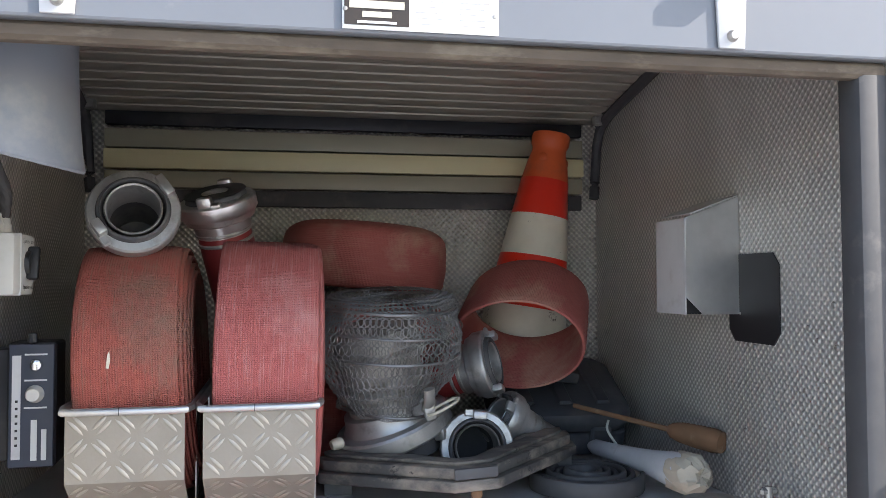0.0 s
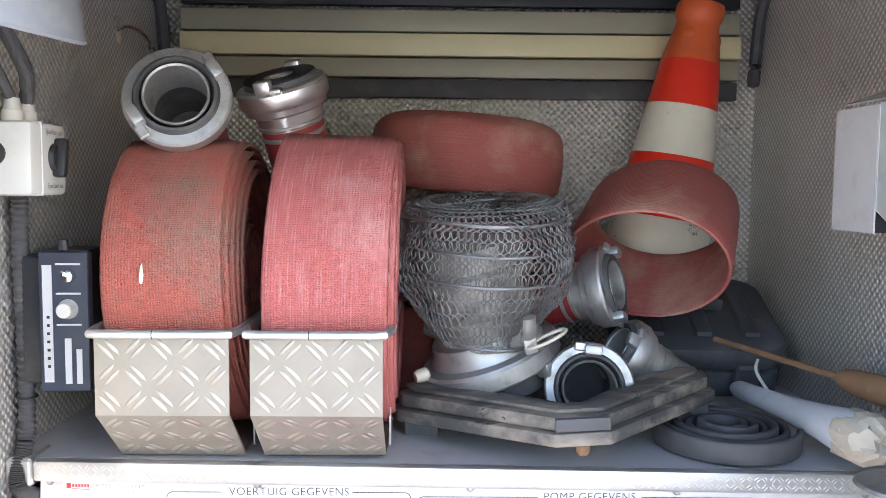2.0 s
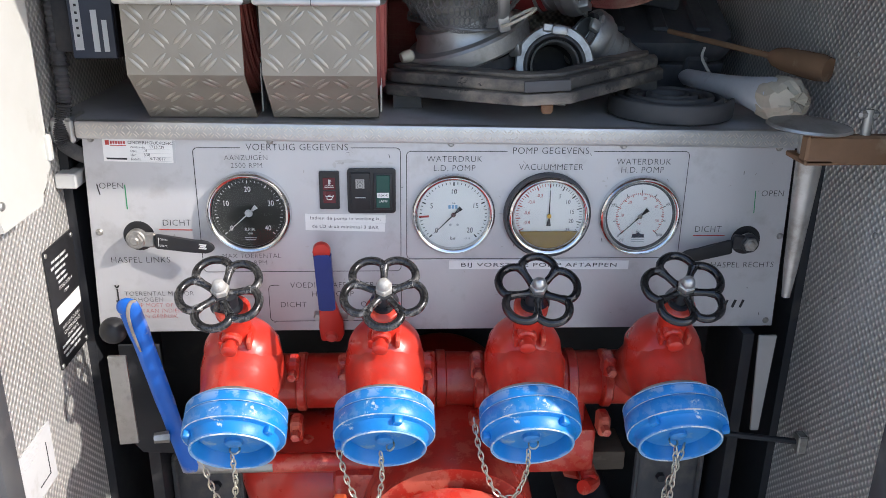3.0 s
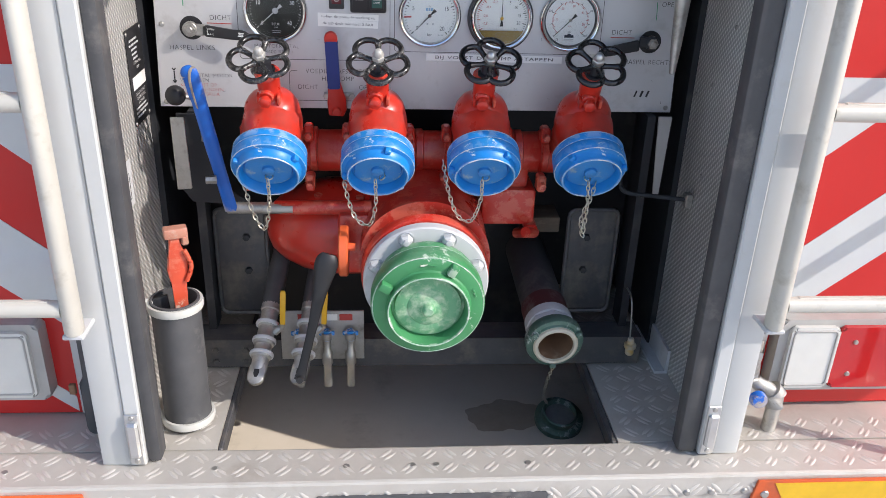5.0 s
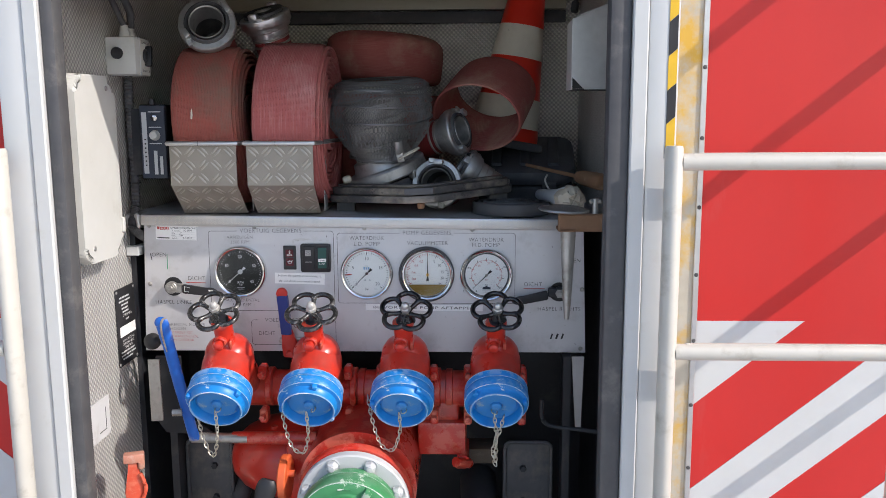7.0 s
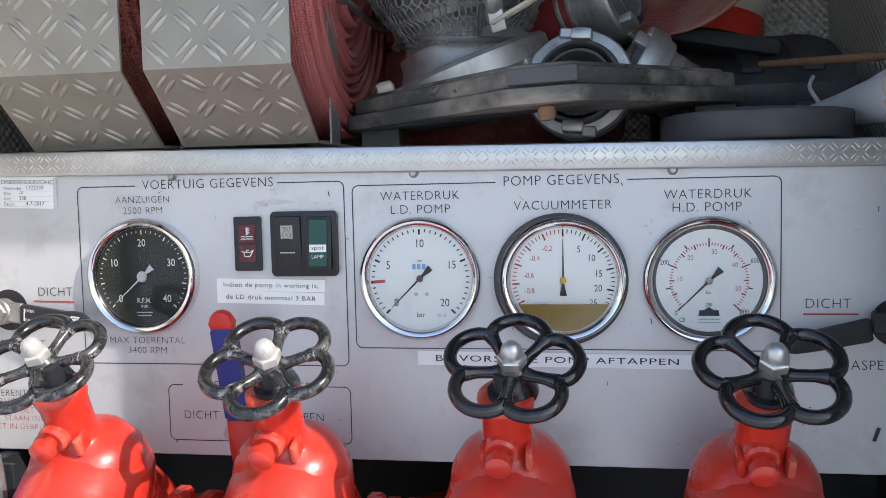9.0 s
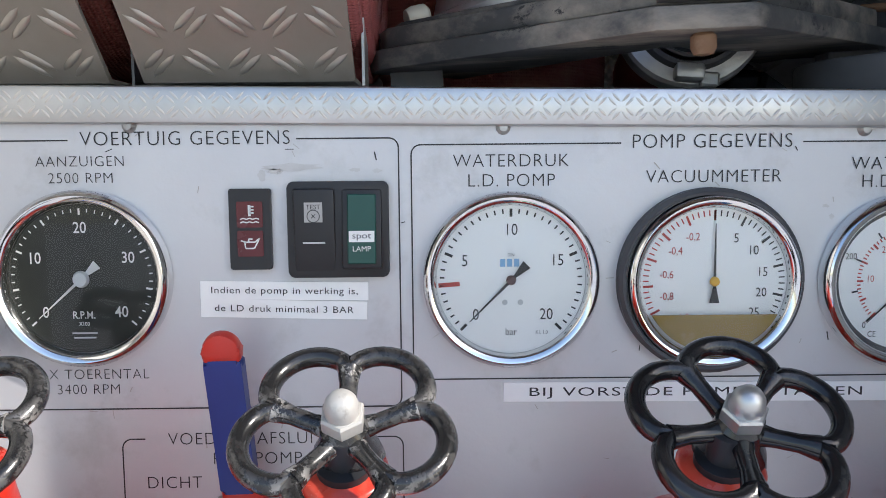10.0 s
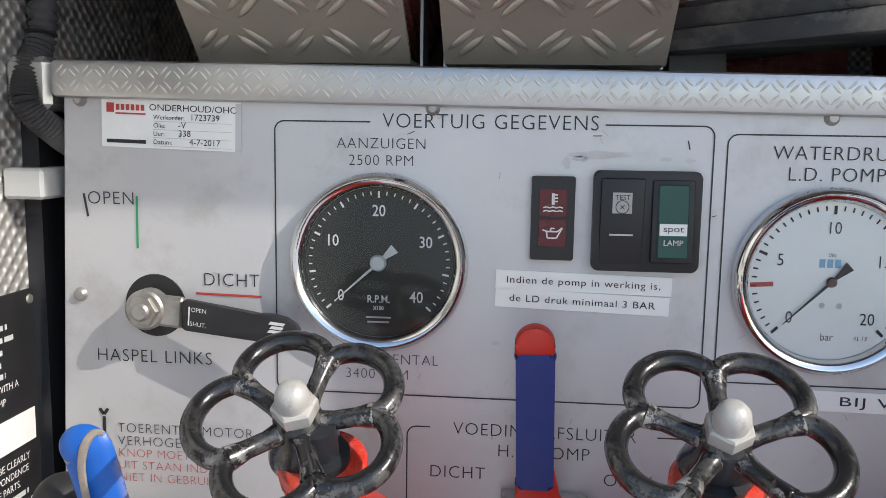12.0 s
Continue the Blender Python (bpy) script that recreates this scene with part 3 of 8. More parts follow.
def rounded(w, h, r, n=6):
    """Outline of a rounded rectangle about the origin."""
    out = []
    for cx, cz, a0 in ((w / 2 - r, h / 2 - r, 0), (-w / 2 + r, h / 2 - r, 90), (-w / 2 + r, -h / 2 + r, 180), (w / 2 - r, -h / 2 + r, 270)):
        out += [(cx + r * math.cos(radians(a0 + 90 * i / n)), cz + r * math.sin(radians(a0 + 90 * i / n))) for i in range(n + 1)]
    return out


def words(name, text, size, mat, parent, m, align="CENTER", thin=0.0, space=1.0, label="", wide=1.0):
    """Flat lettering in the built-in font; its plane is x right, y up before m."""
    c = bpy.data.curves.new(name, "FONT")
    c.body, c.size, c.align_x, c.align_y, c.offset, c.space_character = text, size, align, "CENTER", thin, space
    c.resolution_u = 3
    tmp = bpy.data.objects.new("tmp", c)
    scene.collection.objects.link(tmp)
    dg = bpy.context.evaluated_depsgraph_get()
    me = bpy.data.meshes.new_from_object(tmp.evaluated_get(dg))
    bpy.data.objects.remove(tmp)
    me.transform(Matrix.Diagonal((wide, 1, 1, 1)))
    me.materials.clear()
    me.materials.append(M[mat])
    me.name = name
    ob = new(name, me)
    ob.parent = parent
    ob.matrix_basis = m
    if label:
        tagged(ob, label)
    return ob


FACE = pose(0, 0, 0, 90, 0, 0)      # lettering plane turned to face the viewer (-y)


def at_face(x, y, z):
    return Matrix.Translation((x, y, z)) @ FACE


def axis_pose(origin, direction, spin=0.0):
    """A pose whose z runs along direction."""
    return Matrix.Translation(origin) @ Vector(direction).to_track_quat("Z", "Y").to_matrix().to_4x4() @ pose(0, 0, 0, 0, 0, spin)


def lug_set(rects, place, length=0.03, width=0.0075, height=0.0016, seed=1, pitch=0.03, pair=2, gap=0.0085):
    """Raised lens-shaped bars of tread plate, in groups leaning two ways; place maps (u, v, h) to a point."""
    rng = random.Random(seed)
    verts, faces = [], []
    for u0, u1, v0, v1 in rects:
        nu, nv = max(1, round((u1 - u0) / pitch)), max(1, round((v1 - v0) / pitch))
        for i in range(nu):
            for j in range(nv):
                cu, cv = u0 + (i + 0.5) * (u1 - u0) / nu, v0 + (j + 0.5) * (v1 - v0) / nv
                a = radians(45 if (i + j) % 2 else -45)
                du, dv = math.cos(a), math.sin(a)
                for p in range(pair):
                    off = (p - (pair - 1) / 2) * gap
                    pu, pv = cu - dv * off, cv + du * off
                    ln = length * rng.uniform(0.94, 1.0) / 2
                    base = len(verts)
                    for s, w, h in ((-1, 0, 0), (-0.55, -0.85, 0), (0, -1, 0), (0.55, -0.85, 0), (1, 0, 0), (0.55, 0.85, 0), (0, 1, 0), (-0.55, 0.85, 0), (-0.5, 0, 1), (0.5, 0, 1)):
                        verts.append(place(pu + du * s * ln - dv * w * width / 2, pv + dv * s * ln + du * w * width / 2, h * height))
                    for f in ((0, 1, 8), (1, 2, 8), (2, 9, 8), (2, 3, 9), (3, 4, 9), (4, 5, 9), (5, 6, 9), (6, 8, 9), (6, 7, 8), (7, 0, 8)):
                        faces.append(tuple(base + k for k in f))
    return verts, faces


def lugs(parent, rects, place, mat="lug", single=False, **kw):
    verts, faces = lug_set(rects, place, **kw)
    if single:
        for k in range(len(verts) // 10):
            me = bpy.data.meshes.new("tread_lug")
            me.from_pydata([tuple(v) for v in verts[k * 10:k * 10 + 10]], [], faces[:10])
            for p in me.polygons:
                p.use_smooth = True
            me.materials.append(M[mat])
            new("tread_lug", me).parent = parent
        return None
    me = bpy.data.meshes.new("tread_lugs")
    me.from_pydata([tuple(v) for v in verts], [], faces)
    me.update()
    for p in me.polygons:
        p.use_smooth = True
    me.materials.append(M[mat])
    ob = new("tread_lugs", me)
    ob.parent = parent
    return tagged(ob, "raised tread bars of bright metal", kind="stuff")


# ---- the setting: the rear body round the pump bay ----
def structure(name, bm, mat, label, category="wall", smooth=False):
    return solid(name, bm, mat, label, category, kind="structure", smooth=smooth)


W, BACK, TREAD_Z, SHELF_Z = 0.515, 0.56, 0.60, 1.433

structure("ground", box(-60, 60, -60, 60, -0.2, 0.0), "ground", "grey paved yard ground round the vehicle", "ground")
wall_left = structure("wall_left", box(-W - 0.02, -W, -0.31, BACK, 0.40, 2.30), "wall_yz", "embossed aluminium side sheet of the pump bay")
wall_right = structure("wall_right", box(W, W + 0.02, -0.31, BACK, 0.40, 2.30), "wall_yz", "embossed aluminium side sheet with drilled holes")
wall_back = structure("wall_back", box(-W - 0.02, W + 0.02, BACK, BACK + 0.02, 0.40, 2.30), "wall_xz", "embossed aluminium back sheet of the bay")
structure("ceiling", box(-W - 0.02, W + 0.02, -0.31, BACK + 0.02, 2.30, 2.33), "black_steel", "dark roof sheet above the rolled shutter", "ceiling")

# shutter curtain stored under the roof: slats from the header to the back, sloping down
N_SLAT = 22
SL_A, SL_B = Vector((0, -0.27, 2.205)), Vector((0, 0.535, 2.068))
for i in range(N_SLAT):
    p, q = SL_A.lerp(SL_B, i / N_SLAT), SL_A.lerp(SL_B, (i + 1) / N_SLAT)
    d = (q - p)
    up = Vector((0, -d.z, d.y)).normalized()
    prof = [p, p + d * 0.06 - up * 0.0035, p + d * 0.30 - up * 0.0052, p + d * 0.62 - up * 0.0052, p + d * 0.88 - up * 0.003, p + d * 0.93 + up * 0.004, p + up * 0.008]
    bm = bmesh.new()
    ends = [[bm.verts.new((x, v.y, v.z)) for v in prof] for x in (-0.492, 0.492)]
    for k in range(len(prof)):
        bm.faces.new((ends[0][k], ends[0][(k + 1) % len(prof)], ends[1][(k + 1) % len(prof)], ends[1][k]))
    bm.faces.new(ends[0]), bm.faces.new(ends[1][::-1])
    if i == 0:
        shutter = thing("roller_shutter", "rolled-up grey aluminium roller shutter with dusty slats", "shutter")
    part("slat", bm, "slat", shutter)
# guide channels along its sides
for s in (-1, 1):
    part("guide_channel", joined(
        tube(smooth_path([(s * 0.503, -0.25, 2.195), (s * 0.503, 0.30, 2.100), (s * 0.503, 0.47, 2.066), (s * 0.503, 0.515, 2.03), (s * 0.501, 0.525, 1.965), (s * 0.494, 0.515, 1.91)], 6), 0.0105, 8),
        box(s * 0.503 - 0.010, s * 0.503 + 0.010, 0.488, 0.508, 2.056, 2.074, 0.003)), "rubber", shutter, "black rubber guide channel")
    part("guide_clip", box(s * 0.489 - 0.011, s * 0.489 + 0.011, 0.47, 0.488, 2.056, 2.082, 0.003), "steel", shutter, "small grey guide clip")
# pale slats hanging at the back
# the lowest slat is coloured dark in place of shade on the wall
for i, (z0, z1, mat, dep) in enumerate(((2.040, 2.068, "black_steel", 0.002), (1.996, 2.032, "slat_olive", 0.006), (1.955, 1.992, "slat_cream", 0.014), (1.920, 1.952, "slat_olive", 0.006), (1.886, 1.917, "rubber", 0.0))):
    bm = extrude([(-0.474, z0), (0.474, z0), (0.474, z1), (-0.474, z1)], 0.533 - dep, 0.548, 0.0025)
    part("back_slat", bm, mat, shutter, "cream-coloured hanging slat" if "cream" in mat else "")

# header beam over the opening
header = structure("header_beam", joined(
    extrude([(-0.485, 1.966), (0.485, 1.966), (0.485, 2.14), (-0.485, 2.14)], -0.365, -0.34, 0.003)), "header_paint", "pale grey painted header beam above the opening", "beam")
structure("header_seal", box(-0.485, 0.485, -0.356, -0.337, 1.949, 1.9659, 0.004), "grime", "grimy worn seal strip under the header", "trim")
structure("header_box", box(-0.52, 0.52, -0.345, -0.27, 2.10, 2.34), "header_paint", "pale grey painted housing behind the header", "beam")
structure("header_upper", box(-2.2, 2.2, -0.38, -0.25, 2.14, 2.75), "red", "red painted rear body above the shutter opening", "wall")
# unseen hood, added only to keep the sun off the header
structure("shade_hood", box(-0.62, 0.76, -0.44, -0.3801, 2.17, 2.20, 0.004), "red", "unseen red hood added above the header to shade it", "trim")
part("drip_rail", box(-0.10, 0.33, -0.374, -0.365, 2.034, 2.07, 0.002), "alu", header, "bright metal drip rail")
for x in (-0.325, 0.300):
    br = part("header_bracket", joined(extrude([(-0.014, 0.0), (0.014, 0.0), (0.018, 0.09), (-0.018, 0.09)], -0.004, 0.0, 0.0012), box(-0.018, 0.018, -0.03, 0.0, 0.07, 0.09, 0.003)), "grey_paint", header, "small grey angle bracket")
    br.location = (x, -0.366, 1.9685)
    bolt = part("bolt", moved(lathe([(0.0, 0.006), (0.004, 0.0055), (0.006, 0.002), (0.006, 0)], 12), pose(0, -0.004, 0.012, 90)), "steel", br)
name_plate = thing("name_plate", "white maker's plate with a dark printed field on the header", "plate", Matrix.Translation((-0.0115, -0.3665, 1.987)) @ Matrix.Scale(0.9, 4))
part("backing", box(-0.080, 0.082, -0.002, 0.0, -0.020, 0.024, 0.0006), "paper", name_plate)
part("dark_field", box(-0.078, -0.012, -0.003, -0.0021, -0.016, 0.022), "plate_brown", name_plate, "dark brown printed field")
for z, w, h in ((0.014, 0.03, 0.005), (0.005, 0.056, 0.008), (-0.005, 0.03, 0.006), (-0.013, 0.04, 0.0025)):
    part("print_bar", box(-0.045 - w / 2, -0.045 + w / 2, -0.0036, -0.0031, z - h / 2, z + h / 2), "cream" if z > -0.012 else "paper", name_plate, "cream printed bar")
for cx, rows in ((0.012, 5), (0.058, 5)):
    for k in range(rows):
        part("print_line", box(cx - 0.017, cx + 0.014 - 0.004 * (k % 3), -0.0027, -0.0021, 0.012 - k * 0.006, 0.0138 - k * 0.006), "grey_paint", name_plate)
for x in (-0.077, 0.078):
    part("rivet", moved(lathe([(0, 0.002), (0.0022, 0.0013), (0.0026, 0)], 10), pose(x, -0.002, 0.0, 90)), "steel", name_plate)

# posts with shutter guides and rubber seals
for s, side in ((-1, "left"), (1, "right")):
    x = lambda a, b: (min(s * a, s * b), max(s * a, s * b))
    x0, x1 = x(0.512, 0.562)
    i0, i1 = x(0.5355, 0.562)
    post = structure("post_" + side, joined(box(x0, x1, -0.360, -0.3101, TREAD_Z, 2.30, 0.005, 2), box(i0, i1, -0.312, -0.20, TREAD_Z, 2.30)), "white", "white painted corner post beside the shutter opening", "post", True)
    x0, x1 = x(0.486, 0.5115)
    structure("guide_" + side, joined(box(x0, x1, -0.364, -0.3101, TREAD_Z + 0.003, 2.14, 0.0025)), "white", "white shutter guide rail", "trim", True)
    x0, x1 = x(0.450 if s > 0 else 0.462, 0.487)
    structure("seal_" + side, box(x0, x1, -0.356, -0.318, TREAD_Z + 0.002, 1.96, 0.008, 2), "rubber", "scuffed black rubber seal strip along the opening", "trim", True)
    x0, x1 = x(0.486, 0.5145)
    structure("return_" + side, box(x0, x1, -0.3099, -0.296, TREAD_Z + 0.003, 2.14), "wall_yz", "embossed sheet return behind the guide", "trim")
    cl = part("guide_clip", joined(box(-0.010, 0.010, -0.012, 0.0, -0.035, 0.035, 0.004), box(-0.012, 0.012, -0.004, 0.0, -0.052, 0.05, 0.0015)), "alu", post, "bent metal end clip")
    cl.location = (s * 0.499, -0.3645, TREAD_Z + 0.062)
    for z in (-0.045, 0.043):
        part("screw", moved(lathe([(0, 0.003), (0.004, 0.002), (0.005, 0)], 12), pose(0, -0.004, z, 90)), "steel", cl)

# red rear panels with reflective stripes, trims and hazard tape
PY = -0.21
panel_right = structure("rear_panel_right", box(0.640, 2.2, PY, PY + 0.03, 0.604, 2.14), "red", "red painted rear body panel with faded streaks")
panel_left = structure("rear_panel_left", box(-2.2, -0.640, PY, PY + 0.03, 0.604, 2.14), "red", "red painted rear body panel")
structure("trim_right", box(0.5625, 0.640, PY - 0.006, PY + 0.03, 0.604, 2.14, 0.002), "trim_worn", "worn cream corner trim with smeared patches of old yellow tape", "trim", True)
structure("trim_left", box(-0.640, -0.5625, PY - 0.006, PY + 0.03, 0.604, 2.14, 0.002), "white", "white corner trim", "trim", True)
structure("trim_edge", box(0.636, 0.646, PY - 0.010, PY - 0.0061, 0.604, 2.14, 0.001), "alu", "riveted aluminium edge strip", "trim")
for k in range(11):
    solid("rivet", moved(lathe([(0, 0.003), (0.003, 0.002), (0.004, 0)], 10), pose(0.641, PY - 0.010, 0.72 + 0.125 * k, 90)), "rubber", "small dark rivet in the edge strip", "rivet", group="rivets of the edge strip")
# unseen bars added beside the ladder to throw slanting shadows on the panel
for z in (2.123, 1.852, 1.537, 1.217):
    bar_ = thing("shadow_bar", "unseen grey bar added to throw a slanting shadow on the rear panel", "bar", Matrix.Translation((1.10, PY, z)), "grab bars")
    part("rod", moved(lathe([(0, 0.0), (0.0145, 0.0), (0.0145, 0.318), (0.012, 0.325), (0, 0.325)], 20), pose(0, 0, 0, 90)), "steel", bar_)
    part("foot_plate", box(-0.04, 0.04, -0.006, 0.0, -0.05, 0.05, 0.002), "steel", bar_)


def stripe(parent, corners, y):
    return part("stripe", extrude(corners, y - 0.0012, y, 0), "reflector", parent, "white reflective stripe", smooth=False)


# right-hand stripes fall to the left, left-hand ones to the right
ZT = 1.256
SL = 0.82
x_l = 0.6465


def diag(parent, s, z_edge_hi, z_edge_lo, top):
    """A stripe that meets the inner edge between two heights and rises outwards, cut at the top line."""
    x1 = 2.2
    pts = [(x_l, z_edge_lo)]
    for z in (z_edge_lo, ):
        xe = x_l + (top - z) / SL
        pts.append((min(xe, x1), min(top, z + (x1 - x_l) * SL)))
    xe = x_l + (top - z_edge_hi) / SL
    if xe > x_l:
        pts.append((xe, top))
        pts.append((x_l, z_edge_hi))
    stripe(parent, [(s * a, b) for a, b in (pts if s > 0 else pts[::-1])], PY)


for panel, s in ((panel_right, 1), (panel_left, -1)):
    wedge = [(x_l, ZT), (x_l, 1.092), (x_l + (ZT - 1.092) / 0.82, ZT)]
    stripe(panel, [(s * a, b) for a, b in wedge[::s]], PY)
    diag(panel, s, *((0.921, 0.781) if s > 0 else (0.940, 0.797)), ZT)
    diag(panel, s, 0.640, 0.607, ZT)
for k in range(6):
    z = 1.567 + 0.108 * k
    for dz, mat, col in ((0.0, "tape", "yellow"), (0.054, "black", "black")):
        solid("hazard_tape_" + ("field" if dz == 0 else "block"), extrude([(0.5440, z + dz), (0.5580, z + dz + 0.012), (0.5580, z + dz + 0.0655), (0.5440, z + dz + 0.0535)], -0.3614, -0.3602), mat, col + " slanted block of hazard tape on the corner post", "tape", group="hazard tape blocks", smooth=False)

# step: tread plate with a recess, front face, fittings
step = structure("step_tread", joined(
    box(-2.2, 2.2, -0.414, -0.320, 0.55, TREAD_Z, 0.006, 2),
    box(-2.2, -0.376, -0.3199, 0.0, 0.58, TREAD_Z),
    box(0.352, 2.2, -0.3199, 0.0, 0.58, TREAD_Z),
    box(-W, -0.376, 0.0, BACK, 0.58, TREAD_Z),
    box(0.352, W, 0.0, BACK, 0.58, TREAD_Z)), "tread", "dirty aluminium tread plate step under the bay", "step")
lugs(step, [(-1.25, 1.25, -0.40, -0.325), (-0.50, -0.385, -0.31, 0.40), (0.365, 0.505, -0.31, 0.40), (-1.25, -0.56, -0.32, -0.255), (0.56, 1.25, -0.32, -0.255)],
     lambda u, v, h: (u, v, TREAD_Z + h), seed=2, length=0.034, pitch=0.036, height=0.002, gap=0.010)
step_front = structure("step_front", box(-2.2, 2.2, -0.412, -0.39, 0.30, 0.552), "tread", "vertical tread plate front of the step", "step")
lugs(step_front, [(-1.1, 1.1, 0.40, 0.585)], lambda u, v, h: (u, -0.4142 - h, v - 0.0), seed=3, length=0.034, pitch=0.036, height=0.002, gap=0.010)
for x in (-0.72, -0.37, -0.145, -0.03, 0.012, 0.175):
    part("screw", moved(lathe([(0, 0.001), (0.003, 0.0014), (0.0055, 0.0012), (0.006, 0)], 12), Matrix.Translation((x, -0.372, TREAD_Z))), "steel", step)
for x in (-0.53, -0.495, -0.24, 0.21, 0.455, 0.50, 0.56):
    part("screw", moved(lathe([(0, 0.005), (0.005, 0.004), (0.007, 0.0)], 12), pose(x, -0.4142, 0.562, 90)), "steel", step_front)
structure("recess_floor", box(-0.478, 0.462, -0.32, BACK, 0.37, 0.40), "floor", "dusty brown floor of the recess under the pump with an oil stain", "floor")
structure("recess_front", box(-0.478, 0.462, -0.345, -0.3201, 0.40, 0.55), "tread", "front wall of the recess")
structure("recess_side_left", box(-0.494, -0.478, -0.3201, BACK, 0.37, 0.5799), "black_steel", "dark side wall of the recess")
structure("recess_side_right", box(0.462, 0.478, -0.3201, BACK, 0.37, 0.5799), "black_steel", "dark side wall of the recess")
structure("recess_rim", joined(box(0.340, 0.3519, -0.318, BACK, 0.566, 0.598, 0.003), box(-0.3759, -0.366, -0.318, BACK, 0.566, 0.598, 0.003)), "frame_grey", "dirty steel edge frame of the recess", "trim")
structure("body_core", box(-2.2, 2.2, BACK + 0.03, 4.0, 0.3, 2.75), "red", "red body of the vehicle", "vehicle")
for s in (-1, 1):
    structure("body_flank", box(min(s * 0.563, s * 2.2), max(s * 0.563, s * 2.2), -0.179, BACK + 0.03, 0.3, 2.75), "red", "red body beside the bay", "vehicle")
structure("roof_panel", box(-0.5625, 0.5625, -0.2499, BACK + 0.0299, 2.70, 2.75), "red", "red roof panel of the vehicle above the bay", "roof")
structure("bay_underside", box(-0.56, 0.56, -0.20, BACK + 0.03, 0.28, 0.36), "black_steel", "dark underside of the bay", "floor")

# shelf and its lip
SAG = Matrix.Translation((-0.46, 0, SHELF_Z)) @ pose(0, 0, 0, 0, 0.72, 0) @ Matrix.Translation((0.46, 0, -SHELF_Z))
shelf = structure("shelf", joined(box(-W, W, 0.008, BACK, SHELF_Z - 0.012, SHELF_Z)), "panel", "worn grey metal shelf above the panel", "shelf")
lip = structure("shelf_lip", box(-0.482, 0.505, -0.008, 0.008, SHELF_Z - 0.023, SHELF_Z + 0.001, 0.004, 2), "alu", "bright small-pattern tread plate lip of the shelf", "trim", True)
lugs(lip, [(-0.478, 0.5, SHELF_Z - 0.020, SHELF_Z - 0.002)], lambda u, v, h: (u, -0.008 - h, v), seed=5, length=0.0080, width=0.0017, pitch=0.0086, height=0.0009, pair=2, gap=0.0034)
for sagged in (shelf, lip):
    sagged.matrix_basis = SAG
structure("shelf_stub", box(-0.514, -0.484, -0.005, 0.05, 1.402, 1.436, 0.004), "alu", "small folded end of the shelf lip", "trim")


# ---- control panel ----
control = thing("control_panel", "brushed grey aluminium pump control panel with engraved Dutch lettering", "panel")
part("face", extrude([(-0.477, 1.412), (0.462, 1.401), (0.471, 1.133), (-0.489, 1.133)], 0.0, 0.006, 0.001), "panel", control, smooth=False)


def engraved(text, x, z, size=0.0125, mat="ink", align="CENTER", thin=-0.00017, space=1.08, wide=0.97):
    return words("lettering", text, size * 1.1, mat, control, at_face(x, -0.0006, z), align, thin, space, wide=wide)


def line_path(points, width=0.0009, mat="ink", name="engraved_line"):
    """A thin line on the panel through (x, z) points."""
    bms = []
    for (xa, za), (xb, zb) in zip(points, points[1:]):
        d = Vector((xb - xa, 0, zb - za))
        if d.length < 1e-6:
            continue
        n = Vector((-d.z, 0, d.x)).normalized() * width / 2
        bm = bmesh.new()
        vs = [bm.verts.new(Vector((x, -0.0005, z)) + k * n) for x, z, k in ((xa, za, 1), (xb, zb, 1), (xb, zb, -1), (xa, za, -1))]
        bm.faces.new(vs)
        bms.append(bm)
    return part(name, joined(*bms), mat, control, smooth=False)


def arc(cx, cz, r, a0, a1, n=5):
    return [(cx + r * math.cos(radians(a0 + (a1 - a0) * i / n)), cz + r * math.sin(radians(a0 + (a1 - a0) * i / n))) for i in range(n + 1)]


def frame_box(x0, x1, z0, z1, gaps, r=0.006):
    """Engraved rounded frame; gaps lists stretches (a, b) of the top line left open for a heading."""
    line_path([(x0, z1 - r)] + [(x0, z0 + r)] + arc(x0 + r, z0 + r, r, 180, 270) + [(x1 - r, z0)] + arc(x1 - r, z0 + r, r, 270, 360) + [(x1, z1 - r)])
    line_path(arc(x0 + r, z1 - r, r, 180, 90) + [(gaps[0], z1)])
    line_path([(gaps[1], z1)] + arc(x1 - r, z1 - r, r, 90, 0))


frame_box(-0.338, -0.0685, 1.2235, 1.3975, (-0.277, -0.133))
frame_box(-0.0605, 0.3185, 1.2410, 1.3930, (0.073, 0.189))
frame_box(-0.252, -0.068, 1.148, 1.203, (-0.237, -0.093))
engraved("VOERTUIG GEGEVENS", -0.203, 1.398, 0.0118)
engraved("AANZUIGEN", -0.270, 1.384, 0.0088)
engraved("2500 RPM", -0.270, 1.3735, 0.0088)
engraved("MAX TOERENTAL", -0.272, 1.2465, 0.0088)
engraved("3400 RPM", -0.272, 1.2365, 0.0088)
engraved("POMP GEGEVENS", 0.131, 1.3935, 0.0118)
engraved("WATERDRUK", 0.003, 1.3822, 0.0108)
engraved("L.D. POMP", 0.003, 1.3697, 0.0108)
engraved("VACUUMMETER", 0.1325, 1.3712, 0.0108)
engraved("WATERDRUK", 0.2575, 1.3785, 0.0108)
engraved("H.D. POMP", 0.2565, 1.3672, 0.0108)
engraved("VOEDING AFSLUITER", -0.164, 1.2025, 0.0108)
engraved("H.D. POMP", -0.164, 1.189, 0.0108)
engraved("DICHT", -0.219, 1.173, 0.0108)
engraved("OPEN", -0.110, 1.173, 0.0108)
engraved("OPEN", -0.4475, 1.346, 0.0112)
engraved("DICHT", -0.368, 1.2945, 0.0112)
